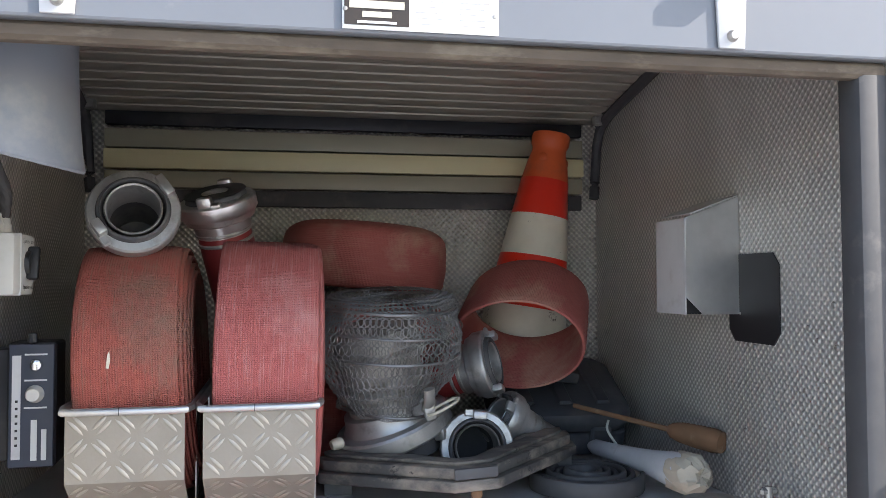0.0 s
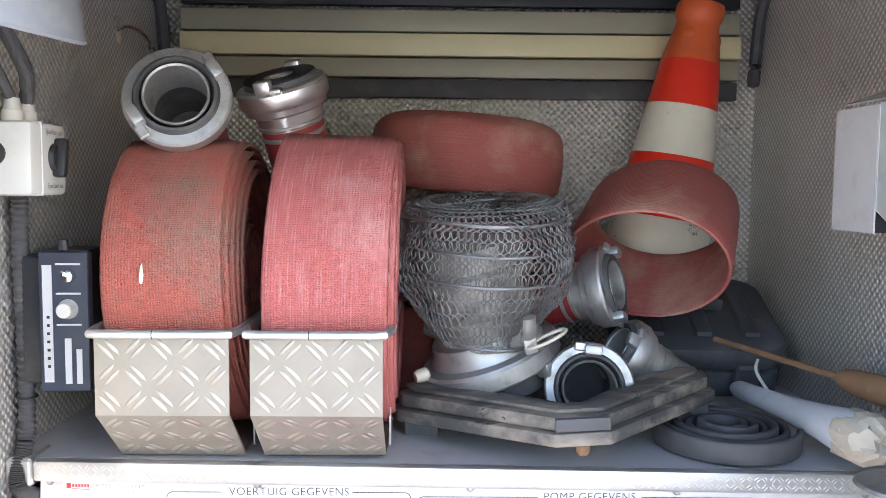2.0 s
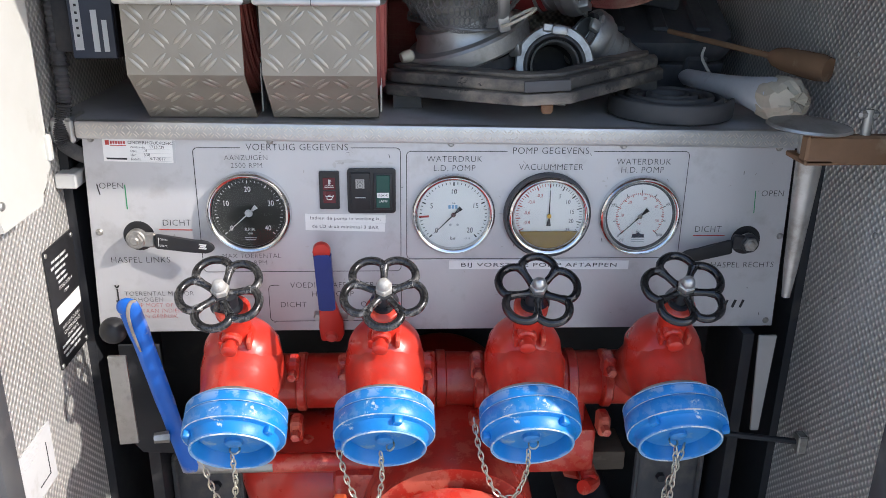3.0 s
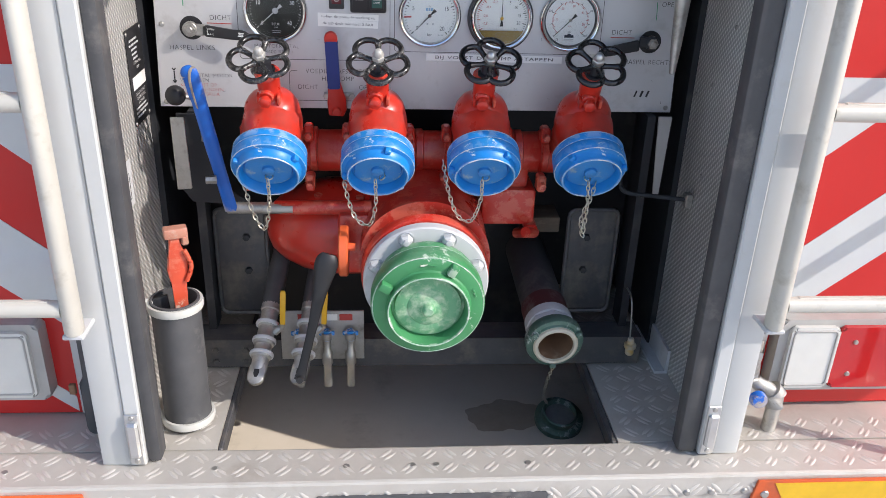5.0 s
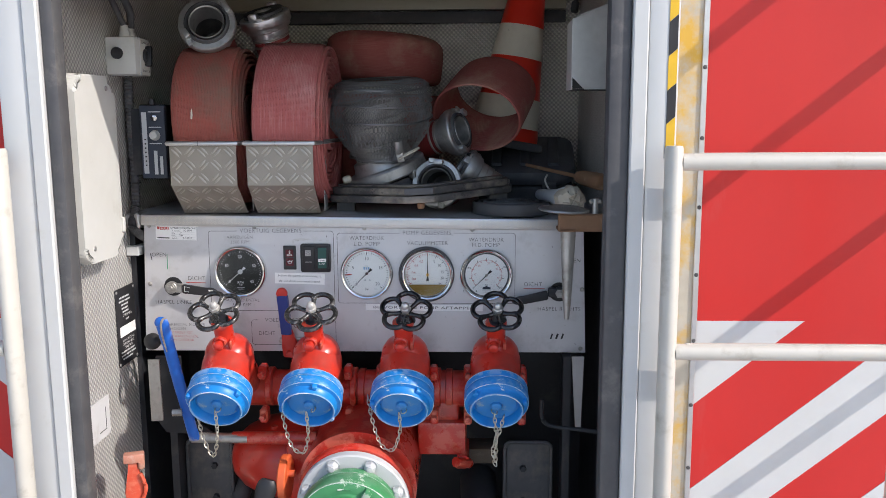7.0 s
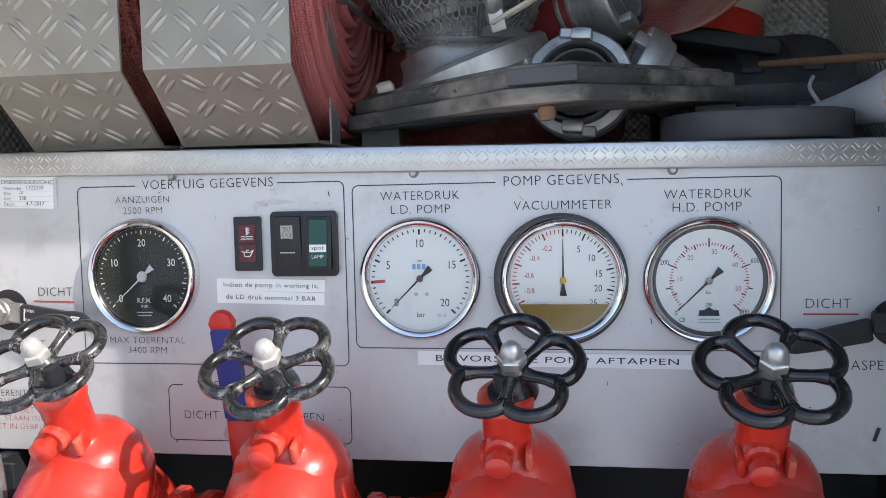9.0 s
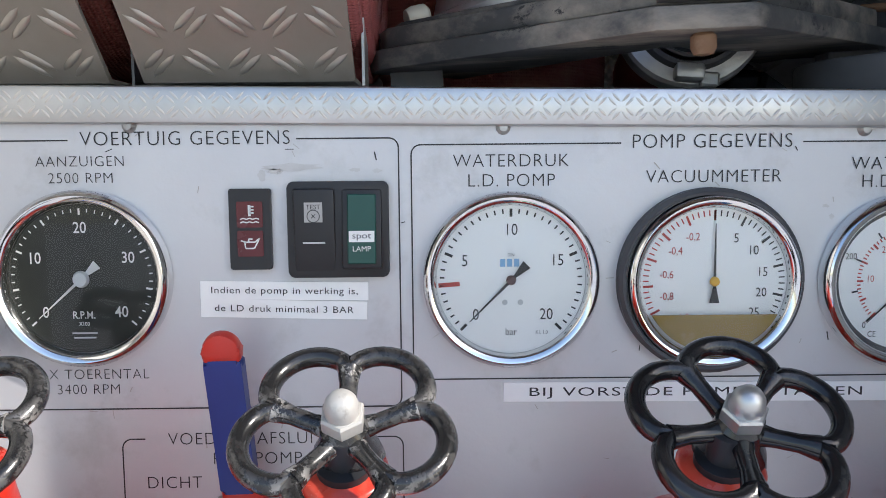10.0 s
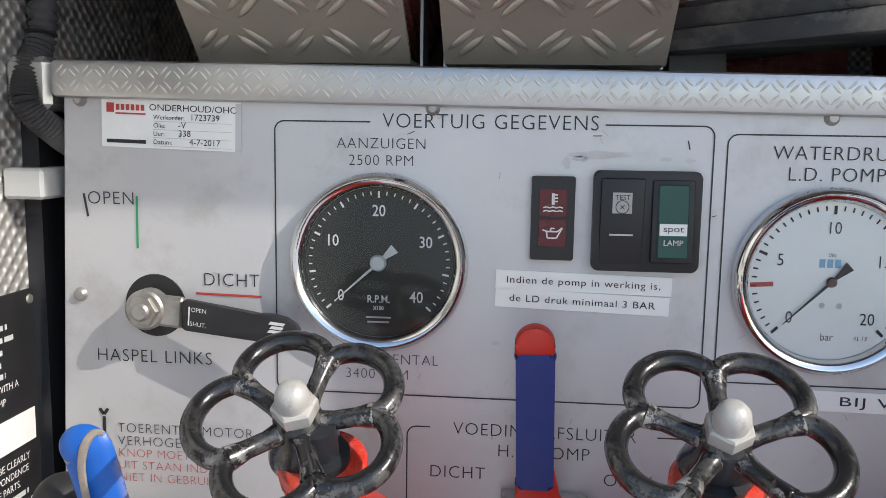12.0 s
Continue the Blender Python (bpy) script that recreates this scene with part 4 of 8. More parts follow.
engraved("HASPEL LINKS", -0.4215, 1.2415, 0.0112)
engraved("TOERENTAL MOTOR", -0.449, 1.1915, 0.0088, align="LEFT")
engraved("VERHOGEN", -0.449, 1.1825, 0.0088, align="LEFT")
for text, z in (("KNOP MOET OP", 1.174), ("UIT STAAN INDIEN", 1.1655), ("NIET IN GEBRUIK", 1.157)):
    engraved(text, -0.449, z, 0.0078, "ink_red", "LEFT")
engraved("OPEN", 0.441, 1.334, 0.0112)
engraved("DICHT", 0.357, 1.2825, 0.0112)
engraved("HASPEL RECHTS", 0.413, 1.229, 0.0112)
line_path([(-0.430, 1.348), (-0.4305, 1.314)], 0.0015, "ink_green")
line_path([(0.4165, 1.338), (0.4185, 1.306)], 0.0013, "ink_green")
line_path([(-0.392, 1.2855), (-0.348, 1.2845)], 0.0015, "ink_red")
line_path([(0.337, 1.2735), (0.382, 1.2735)], 0.0015, "ink_red")
line_path([(-0.458, 1.199), (-0.458, 1.178)], 0.0022)
line_path([(-0.461, 1.2045), (-0.458, 1.2005), (-0.455, 1.2045)], 0.0022)
line_path([(-0.461, 1.182), (-0.458, 1.1775), (-0.455, 1.182)], 0.0022)
line_path([(-0.466, 1.349), (-0.4635, 1.334)], 0.0016)
for k, w in enumerate((0.008, 0.010, 0.009)):
    line_path([(0.396 + 0.0115 * k, 1.163), (0.399 + 0.0115 * k + w * 0.1, 1.175)], w * 0.42, name="maker_mark")
for x, z in ((-0.471, 1.282), (0.461, 1.272), (0.4605, 1.142), (-0.478, 1.142)):
    part("screw", moved(lathe([(0, 0.0032), (0.003, 0.0028), (0.0045, 0.0008), (0.0048, 0)], 14), pose(x, 0, z, 90)), "steel", control)
for x in (-0.466, -0.238, -0.002, 0.228, 0.440):
    part("lip_screw", moved(lathe([(0, 0.0042), (0.0026, 0.0038), (0.0044, 0.0012), (0.0047, 0)], 14), pose(x, 0, 1.4092 - 0.0125 * (x + 0.466), 90)), "steel", control)
rng = random.Random(8)
for k in range(90):
    x, z, a, l = rng.uniform(-0.46, 0.45), rng.uniform(1.14, 1.40), rng.uniform(0, 3.1), rng.uniform(0.002, 0.006)
    line_path([(x, z), (x + l * math.cos(a), z + l * math.sin(a))], rng.uniform(0.0004, 0.0008), "steel" if k % 3 else "ink", name="scratch")


def smudge(x, z, w, h, seed):
    """A thin rubbed mark with a ragged outline on the panel."""
    r = random.Random(seed)
    n = 18
    ring = [(x + w / 2 * r.uniform(0.55, 1.0) * math.cos(2 * math.pi * i / n), z + h / 2 * r.uniform(0.5, 1.0) * math.sin(2 * math.pi * i / n)) for i in range(n)]
    bm = bmesh.new()
    bm.faces.new([bm.verts.new((a, -0.0004, b)) for a, b in ring])
    part("smudge", bm, "smudge", control, "dull rubbed mark", smooth=False)


for k, (x, z, w, h) in enumerate(((-0.135, 1.3795, 0.045, 0.006), (-0.1555, 1.3745, 0.007, 0.009), (-0.147, 1.377, 0.012, 0.005), (-0.096, 1.3775, 0.010, 0.003), (-0.082, 1.3770, 0.008, 0.0035),
                                    (0.205, 1.352, 0.006, 0.003), (0.209, 1.345, 0.004, 0.005), (0.213, 1.334, 0.003, 0.006), (-0.466, 1.342, 0.004, 0.014), (-0.196, 1.2600, 0.008, 0.003), (-0.08, 1.218, 0.003, 0.005))):
    smudge(x, z, w, h, 40 + k)


# ---- gauges ----
def turned(bm):
    return moved(bm, pose(0, 0, 0, 90))


def dial_point(a, r, y):
    return Vector((r * math.sin(radians(a)), y, r * math.cos(radians(a))))


def strip(p, q, w, w2=None):
    bm = bmesh.new()
    d = (q - p).normalized()
    n = Vector((-d.z, 0, d.x))
    w2 = w if w2 is None else w2
    bm.faces.new([bm.verts.new(v) for v in (p + n * w / 2, q + n * w2 / 2, q - n * w2 / 2, p - n * w / 2)])
    return bm


def gauge(name, label, x, z, face, marks, numbers, needle_angle, needle_mat="ink", bezel_r=0.0565, rim=False, group="panel gauges", hub_r=0.0032, hub_mat=None):
    g = thing(name, label, "gauge", Matrix.Translation((x, -0.0005, z)), group)
    R = bezel_r
    part("bezel", turned(lathe([(R, 0), (R, 0.0075), (R - 0.0012, 0.0100), (R - 0.0035, 0.0118), (R - 0.0060, 0.0112), (R - 0.0078, 0.0092), (R - 0.0084, 0.0070), (R - 0.0086, 0.004)], 72)), "chrome", g, "polished chrome bezel")
    if rim:
        part("gasket", moved(turned(lathe([(R + 0.0035, 0), (R + 0.0035, 0.008), (R + 0.001, 0.010), (R - 0.001, 0.009)], 64)), Matrix.Translation((-0.0025, 0, 0.0005))), "rubber", g, "black rubber backing ring")
    part("dial", turned(lathe([(0, 0.0042), (R - 0.0088, 0.0042)], 64)), face, g)
    D = R - 0.0095
    for mat, items in marks.items():
        part("scale_marks", joined(*[strip(dial_point(a, D * r0, -0.0047), dial_point(a, D * r1, -0.0047), w) for a, r0, r1, w in items]), mat, g, smooth=False)
    for text, a, r, size, mat in numbers:
        words("numeral", text, size, mat, g, Matrix.Translation(dial_point(a, D * r, -0.0048)) @ FACE, thin=0.00008 if "white" in mat else -0.004 * size, wide=0.85)
    n = part("needle", joined(strip(dial_point(needle_angle + 180, D * 0.10, -0.0066), dial_point(needle_angle, D * 0.80, -0.0066), 0.0021, 0.0006),
                              strip(dial_point(needle_angle + 180, D * 0.08, -0.0066), dial_point(needle_angle + 180, D * 0.30, -0.0066), 0.0022, 0.0065)), needle_mat, g, smooth=False)
    part("hub", turned(lathe([(0, 0.009), (hub_r * 0.8, 0.0088), (hub_r, 0.0066)], 24)), hub_mat or needle_mat, n)
    gl = part("glass", turned(lathe([(0, 0.0098), (R * 0.5, 0.0096), (R - 0.0080, 0.0090)], 48)), "glass", g, "clear glass")
    gl.visible_shadow = False
    return g


def scale(a0, a1, major, minor, r0=0.86, r1=0.97, w=0.0010, big=1.8):
    n = major * minor
    return [(a0 + (a1 - a0) * i / n, r0 if i % minor == 0 else r0 + (r1 - r0) * 0.42, r1, w * (big if i % minor == 0 else 1)) for i in range(n + 1)]


tacho = gauge("tachometer", "round black-faced tachometer with white numerals and chrome bezel", -0.2705, 1.3100, "dial_black",
      {"ink_white": scale(-132, 132, 8, 5, 0.87, 0.955, 0.0007)},
      [(str(v), -132 + 264 * v / 40, 0.69, 0.0102, "ink_white") for v in (0, 10, 20, 30, 40)] + [("R.P.M.", 180, 0.50, 0.0068, "ink_white"), ("X100", 180, 0.62, 0.0036, "ink_white")],
      -132, "ink_white", hub_r=0.0054)
for k in range(2):
    part("print_line", box(-0.008 + 0.001 * k, 0.008 - 0.001 * k, -0.0049, -0.0046, -0.0355 - 0.003 * k, -0.0345 - 0.003 * k), "grey_paint", tacho)
ld = gauge("pressure_gauge", "white low-pressure water gauge marked in bar, chrome bezel", 0.0025, 1.3067, "dial_white",
      {"ink": scale(-135, 135, 4, 10, 0.86, 0.97), "ink_red": [(-94, 0.70, 0.99, 0.0028)]},
      [(str(v), -135 + 270 * v / 20, 0.68, 0.0105, "ink") for v in (0, 5, 10, 15, 20)] + [("bar", 180, 0.72, 0.0068, "ink"), ("DIN", 0, 0.34, 0.003, "ink"), ("KI. 1,0", 150, 0.84, 0.0036, "ink")], -135, hub_mat="maroon")
for x in (-0.004, 0.006):
    part("print_dot", turned(moved(lathe([(0, 0.0047), (0.0018, 0.0047)], 12), Matrix.Translation((x, -0.0145, 0)))), "grey_paint", ld)
for k in range(3):
    part("maker_mark", box(-0.007 + 0.0045 * k, -0.0038 + 0.0045 * k, -0.0048, -0.0045, 0.0085, 0.0135), "logo_blue", ld, "pale blue mark")
vac = gauge("vacuum_gauge", "white vacuum gauge half filled with yellow fluid, black rubber backing", 0.1325, 1.3046, "dial_white",
      {"ink_red": scale(-118, 0, 5, 5, 0.84, 0.98, 0.0008), "ink": scale(0, 128, 5, 5, 0.84, 0.98, 0.0008)},
      [("-0,2", -26, 0.68, 0.007, "ink_red"), ("-0,4", -52, 0.68, 0.007, "ink_red"), ("-0,6", -82, 0.66, 0.007, "ink_red"), ("-0,8", -108, 0.68, 0.007, "ink_red"),
       ("5", 27, 0.66, 0.0085, "ink"), ("10", 52, 0.68, 0.0085, "ink"), ("15", 80, 0.68, 0.0085, "ink"), ("20", 104, 0.68, 0.0085, "ink"), ("25", 128, 0.72, 0.0085, "ink"), ("-1,0", -140, 0.66, 0.007, "ink_red"), ("bar", 180, 0.78, 0.006, "ink")], 0, hub_mat="yellow", rim=True, bezel_r=0.0560)
seg = [(0.0455 * math.cos(a), 0.0455 * math.sin(a)) for a in [radians(-28 - 124 * i / 20) for i in range(21)]]
part("fluid", extrude(seg, -0.0086, -0.0070), "fluid", vac, "yellow-brown damping fluid", smooth=False)
hd = gauge("pressure_gauge", "white high-pressure water gauge with red and black scales, chrome bezel", 0.2580, 1.3036, "dial_white",
      {"ink": scale(-135, 135, 8, 1, 0.70, 0.79, 0.0006), "ink_red": scale(-135, 135, 12, 5, 0.62, 0.71, 0.0008, 1.6)},
      [("10", -87, 0.53, 0.0062, "ink_red"), ("20", -38, 0.54, 0.0062, "ink_red"), ("30", 10, 0.54, 0.0062, "ink_red"), ("40", 58, 0.54, 0.0062, "ink_red"), ("50", 106, 0.54, 0.0062, "ink_red"),
       ("0", -136, 0.85, 0.006, "ink"), ("200", -67, 0.87, 0.006, "ink"), ("600", 66, 0.89, 0.006, "ink"), ("800", 133, 0.86, 0.006, "ink"), ("bar", 180, 0.22, 0.0045, "ink_red"), ("psi", 180, 0.44, 0.0062, "ink"), ("CE", -147, 0.88, 0.0055, "ink")], -135, hub_mat="steel")
part("inner_ring", turned(lathe([(0.0450, 0.0043), (0.0455, 0.0052), (0.0478, 0.0056), (0.0479, 0.0042)], 64)), "tube_black", hd, "dark inner ring")
part("maker_mark", extrude([(-0.009, -0.031), (0.009, -0.031), (0.008, -0.026), (0.004, -0.026), (0.0, -0.023), (-0.004, -0.026), (-0.008, -0.026)], -0.0048, -0.0045), "navy", hd, smooth=False)
for k in range(2):
    part("print_line", box(-0.009, 0.009, -0.0048, -0.0045, -0.0345 - 0.0028 * k, -0.0335 - 0.0028 * k), "grey_paint", hd)

# ---- warning lamps, switches, labels ----
warn = thing("warning_light", "black warning lamp block with two red symbol windows", "indicator", Matrix.Translation((-0.163, -0.0008, 1.3405)))
part("housing", extrude(rounded(0.0265, 0.0515, 0.0015), -0.0035, 0.0, 0.0006), "black", warn)
w1 = part("window", extrude(rounded(0.0165, 0.0165, 0.001), -0.0042, -0.0036), "warn_red", warn, "dark red window")
w2 = part("window", extrude([(a, b - 0.0185) for a, b in rounded(0.0165, 0.0165, 0.001)], -0.0042, -0.0036), "warn_red", warn, "dark red window")
for w in (w1, w2):
    w.location.z = 0.0095
icon = lambda pts, wid=0.0009: joined(*[strip(Vector((xa, -0.0046, za)), Vector((xb, -0.0046, zb)), wid) for (xa, za), (xb, zb) in zip(pts, pts[1:])])
part("symbol", joined(icon([(0, -0.001), (0, 0.006)], 0.0018), icon([(0, 0.005), (0.0028, 0.005)]), icon([(0, 0.003), (0.0028, 0.003)]), icon([(0, 0.001), (0.0028, 0.001)]),
     *[icon([(-0.006 + 0.002 * k, -0.003 - 0.0022 * j + 0.0007 * (k % 2)) for k in range(7)], 0.0008) for j in range(2)]), "ink_white", w1, smooth=False)
part("symbol", joined(icon([(-0.006, -0.0165), (-0.003, -0.0175), (0.003, -0.0175), (0.006, -0.0150)], 0.0009), icon([(-0.0035, -0.0175), (-0.003, -0.0215), (0.0025, -0.0215), (0.006, -0.0152)], 0.0009), icon([(-0.001, -0.0175), (-0.001, -0.0155), (0.0015, -0.0155)])), "ink_white", w2, smooth=False)

sw = thing("rocker_switch", "black twin rocker switch block, one rocker green", "switch", Matrix.Translation((-0.107, -0.0008, 1.340)))
part("surround", extrude(rounded(0.0640, 0.0610, 0.004), -0.006, 0.0, 0.0012), "black", sw)
r1 = part("rocker", moved(box(-0.013, 0.013, -0.008, -0.003, -0.0265, 0.0265, 0.0014, 2), Matrix.Translation((-0.0148, 0, 0)) @ pose(0, 0, 0, 4)), "black", sw)
r2 = part("rocker", moved(box(-0.0125, 0.0125, -0.009, -0.003, -0.025, 0.025, 0.0014, 2), Matrix.Translation((0.0152, 0, 0)) @ pose(0, 0, 0, -4)), "black", sw)
part("test_label", box(-0.0208, -0.0093, -0.0094, -0.0088, 0.005, 0.0175), "lamp_housing", r1, "dull grey label with lamp symbol")
words("lettering", "TEST", 0.0042, "ink", r1, at_face(-0.015, -0.0097, 0.0145))
words("lettering", "⊗", 0.006, "ink", r1, at_face(-0.015, -0.0097, 0.0085))
part("groove", box(-0.022, -0.008, -0.0088, -0.0082, -0.0085, -0.0075), "grey_paint", r1)
part("green_window", moved(box(-0.0090, 0.0090, -0.0104, -0.0086, -0.022, 0.022, 0.0006), Matrix.Translation((0.0152, 0, 0)) @ pose(0, 0, 0, -4)), "switch_green", r2, "dark green window")
part("lit_window", moved(box(-0.0086, 0.0086, -0.0109, -0.0102, -0.0205, -0.0076, 0.0003), Matrix.Translation((0.0152, 0, 0)) @ pose(0, 0, 0, 0, 0, 0)), "switch_teal", r2, "lighter teal window")
part("spot_label", box(0.0072, 0.0232, -0.0114, -0.0106, -0.0075, -0.0005), "paper", r2, "white strip")
words("lettering", "spot", 0.0055, "ink", r2, at_face(0.0152, -0.0117, -0.0035), wide=1.25)
words("lettering", "LAMP", 0.0048, "ink_white", r2, at_face(0.0152, -0.0126, -0.0118))


def label_strip(label, x, z, w, h, lines, size, mat="ink", wide=1.15, space=1.1, tilt=0.0):
    l = thing("label_strip", label, "label", Matrix.Translation((x, -0.0004, z)) @ pose(0, 0, 0, 0, tilt, 0), "panel labels")
    part("backing", box(-w / 2, w / 2, -0.0008, 0.0, -h / 2, h / 2), "paper", l)
    for k, text in enumerate(lines):
        words("lettering", text, size, mat, l, at_face(0, -0.0011, (len(lines) - 1) * h / len(lines) / 2 - k * h / len(lines)), wide=wide, space=space)
    return l


label_strip("white printed label strip about the working pump", -0.143, 1.3005, 0.108, 0.0118, ["Indien de pomp in werking is,"], 0.0062, tilt=1.0)
label_strip("white printed label strip about minimum pressure", -0.1435, 1.2885, 0.107, 0.0118, ["de LD druk minimaal 3 BAR"], 0.0062, tilt=1.5)
label_strip("white printed label strip with frost warning", 0.124, 1.2312, 0.252, 0.0128, ["BIJ VORST DE POMP AFTAPPEN"], 0.0082, wide=1.75, space=1.12, tilt=0.4)

sticker = thing("service_sticker", "white service sticker with printed and handwritten lines", "sticker", Matrix.Translation((-0.4055, -0.0004, 1.394)) @ pose(0, 0, 0, 0, 1.5, 0))
part("backing", box(-0.046, 0.046, -0.0008, 0.0, -0.0155, 0.0155), "paper", sticker)
part("dark_margin", box(0.0425, 0.0462, -0.0012, -0.0009, -0.0155, 0.0145), "grey_paint", sticker, "grey smudged margin")
part("logo_block", box(-0.0425, -0.0375, -0.0012, -0.0009, 0.0065, 0.0125), "ink_red", sticker, "red square mark")
for k in range(6):
    part("logo_bar", box(-0.0362 + 0.0033 * k, -0.0339 + 0.0033 * k, -0.0012, -0.0009, 0.0080, 0.0118), "ink_red", sticker, "red bar")
part("logo_bar", box(-0.0365, -0.0165, -0.0012, -0.0009, 0.0055, 0.0065), "ink_red", sticker)
part("web_bar", box(-0.0425, -0.0165, -0.0012, -0.0009, -0.0128, -0.0105), "ink", sticker)
words("lettering", "ONDERHOUD/OHC", 0.0058, "ink", sticker, at_face(0.0145, -0.0012, 0.0102), wide=1.1)
for k, (text, hand) in enumerate((("Werkorder:", "1723739"), ("Olie:", "-V"), ("Uur:", "338"), ("Datum:", "4-7-2017"))):
    z = 0.0042 - 0.0052 * k
    words("lettering", text, 0.0042, "ink", sticker, at_face(-0.0115, -0.0012, z), "LEFT")
    words("lettering", hand, 0.0056, "ink", sticker, at_face(0.0225 if k in (0, 3) else 0.005, -0.0012, z + 0.0006), "CENTER" if k in (0, 3) else "LEFT")
    part("rule", box(-0.0115, 0.040, -0.0011, -0.0009, z - 0.0026, z - 0.0023), "grey_paint", sticker)


# ---- levers on the panel ----
def reel_lever(x, z, tip, label, root="steel"):
    """Ball-valve lever in a round hole: black flat handle on a steel nut."""
    lv = thing("reel_lever", label, "lever", Matrix.Translation((x, 0, z)), "reel levers")
    part("hole", turned(lathe([(0, 0.0006), (0.0205, 0.0006), (0.0208, 0.0)], 40)), "black", lv, "dark round hole in the panel")
    part("stem", turned(lathe([(0.010, -0.01), (0.010, 0.006), (0.013, 0.0065), (0.013, 0.012), (0.006, 0.0125), (0.006, 0.023), (0.0045, 0.0245), (0.0, 0.0245)], 24)), "steel", lv, "steel stem")
    part("nut", turned(moved(lathe([(0.0062, 0.0215), (0.0095, 0.0215), (0.0102, 0.0205), (0.0102, 0.015), (0.0, 0.015)], 6), pose(0, 0, 0))), "steel", lv, "hexagon nut")
    s = 1 if tip > 0 else -1
    L = abs(tip)
    out = [(0.020, -0.0092), (0.024, -0.0098), (L - 0.026, -0.0098), (L - 0.012, -0.0096), (L - 0.004, -0.0065), (L, -0.001), (L - 0.003, 0.004), (L - 0.010, 0.0075), (L - 0.019, 0.0085), (L - 0.030, 0.0072), (0.045, 0.0085), (0.024, 0.0100), (0.020, 0.0095)]
    bm = extrude([(s * a, b) for a, b in (out if s > 0 else out[::-1])], -0.003, 0.003, 0.0018)
    handle = part("handle", moved(bm, Matrix.Translation((s * 0.006, -0.014, 0)) @ pose(0, 0, 0, 0, 4 if s > 0 else -9, 0) @ pose(0, 0, 0, 0, 0, -8 * s)), "black", lv, "black plastic-coated flat handle")
    part("crank", moved(joined(lathe([(0.0, 0.008), (0.0120, 0.008), (0.0130, 0.010), (0.0130, 0.0165), (0.0115, 0.0180), (0.0, 0.0180)], 30), box(s * 0.015 - 0.010, s * 0.015 + 0.010, -0.0095, 0.0105, 0.0095, 0.0165, 0.002)), pose(0, 0, 0, 90, 0, 0) @ pose(0, 0, 0, 0, 0, -5)), root, lv, "cast lever root")
    return lv, handle


lv, hh = reel_lever(-0.4195, 1.2765, 0.101, "black reel valve lever with steel nut, turned to closed")
grip = Matrix.Translation((0.006, -0.014, 0)) @ pose(0, 0, 0, 0, 4, 0) @ pose(0, 0, 0, 0, 0, -8)
for text, z in (("OPEN", 0.0042), ("SHUT.", -0.0048)):
    words("lettering", text, 0.0040, "ink_white", hh, grip @ at_face(0.0325, -0.0034, z), wide=1.05)
part("arrow_mark", moved(box(0.0255, 0.0262, -0.0036, -0.0031, -0.0060, 0.0060), grip), "ink_white", hh, "thin white arrow")
for k, (x, w) in enumerate(((0.0800, 0.0100), (0.0810, 0.0080), (0.0795, 0.0105))):
    z = 0.0022 - 0.0026 * k
    part("handle_mark", moved(extrude([(x, z), (x + w, z), (x + w + 0.0012, z + 0.0018), (x + 0.0014, z + 0.0018)], -0.0036, -0.0031), grip), "ink_white", hh, "white rubbed mark", smooth=False)
reel_lever(0.4125, 1.2665, -0.098, "black reel valve lever beside the round hole, turned to closed", "black_steel")

FEED = pose(0, 0, 0, 13, 0, 0)
fl = thing("feed_lever", "upright red lever with a blue plastic sleeve and red tip", "lever", Matrix.Translation((-0.164, -0.012, 1.159)))
part("plate", joined(extrude([(-0.026, -0.006), (0.026, -0.006), (0.026, 0.006), (-0.026, 0.006)], 0.004, 0.010, 0.001)), "steel", fl, "steel mounting plate")
for x in (-0.0205, 0.0255):
    part("nut", turned(moved(lathe([(0, 0.006), (0.005, 0.0055), (0.006, 0.004), (0.006, -0.004)], 6), Matrix.Translation((x, 0.001, 0)))), "steel", fl)
part("root", moved(joined(extrude([(-0.017, -0.034), (0.010, -0.036), (0.016, -0.022), (0.015, 0.0), (0.009, 0.02), (0.006, 0.034), (-0.017, 0.034), (-0.017, 0.01), (-0.019, -0.01)], -0.012, -0.003, 0.003),
     turned(moved(lathe([(0, 0.018), (0.007, 0.017), (0.009, 0.012)], 20), Matrix.Translation((-0.002, -0.024, 0))))), FEED), "lever_red", fl, "red cast lever root")
part("sleeve", moved(extrude(rounded(0.0225, 0.092, 0.003), -0.0055, 0.0045, 0.0028), FEED @ Matrix.Translation((-0.0065, -0.009, 0.068)) @ pose(0, 0, 0, 0, -1.5, 0)), "lever_sleeve", fl, "blue plastic sleeve")
part("tip", moved(extrude([(-0.0115, -0.004), (0.0115, -0.004), (0.0115, 0.003)] + [(0.0115 * math.cos(radians(a)), 0.003 + 0.0115 * math.sin(radians(a))) for a in range(10, 180, 17)] + [(-0.0115, 0.003)], -0.0055, 0.0045, 0.0026), FEED @ Matrix.Translation((-0.008, -0.009, 0.116)) @ pose(0, 0, 0, 0, -1.5, 0)), "lever_red", fl, "red rounded tip")


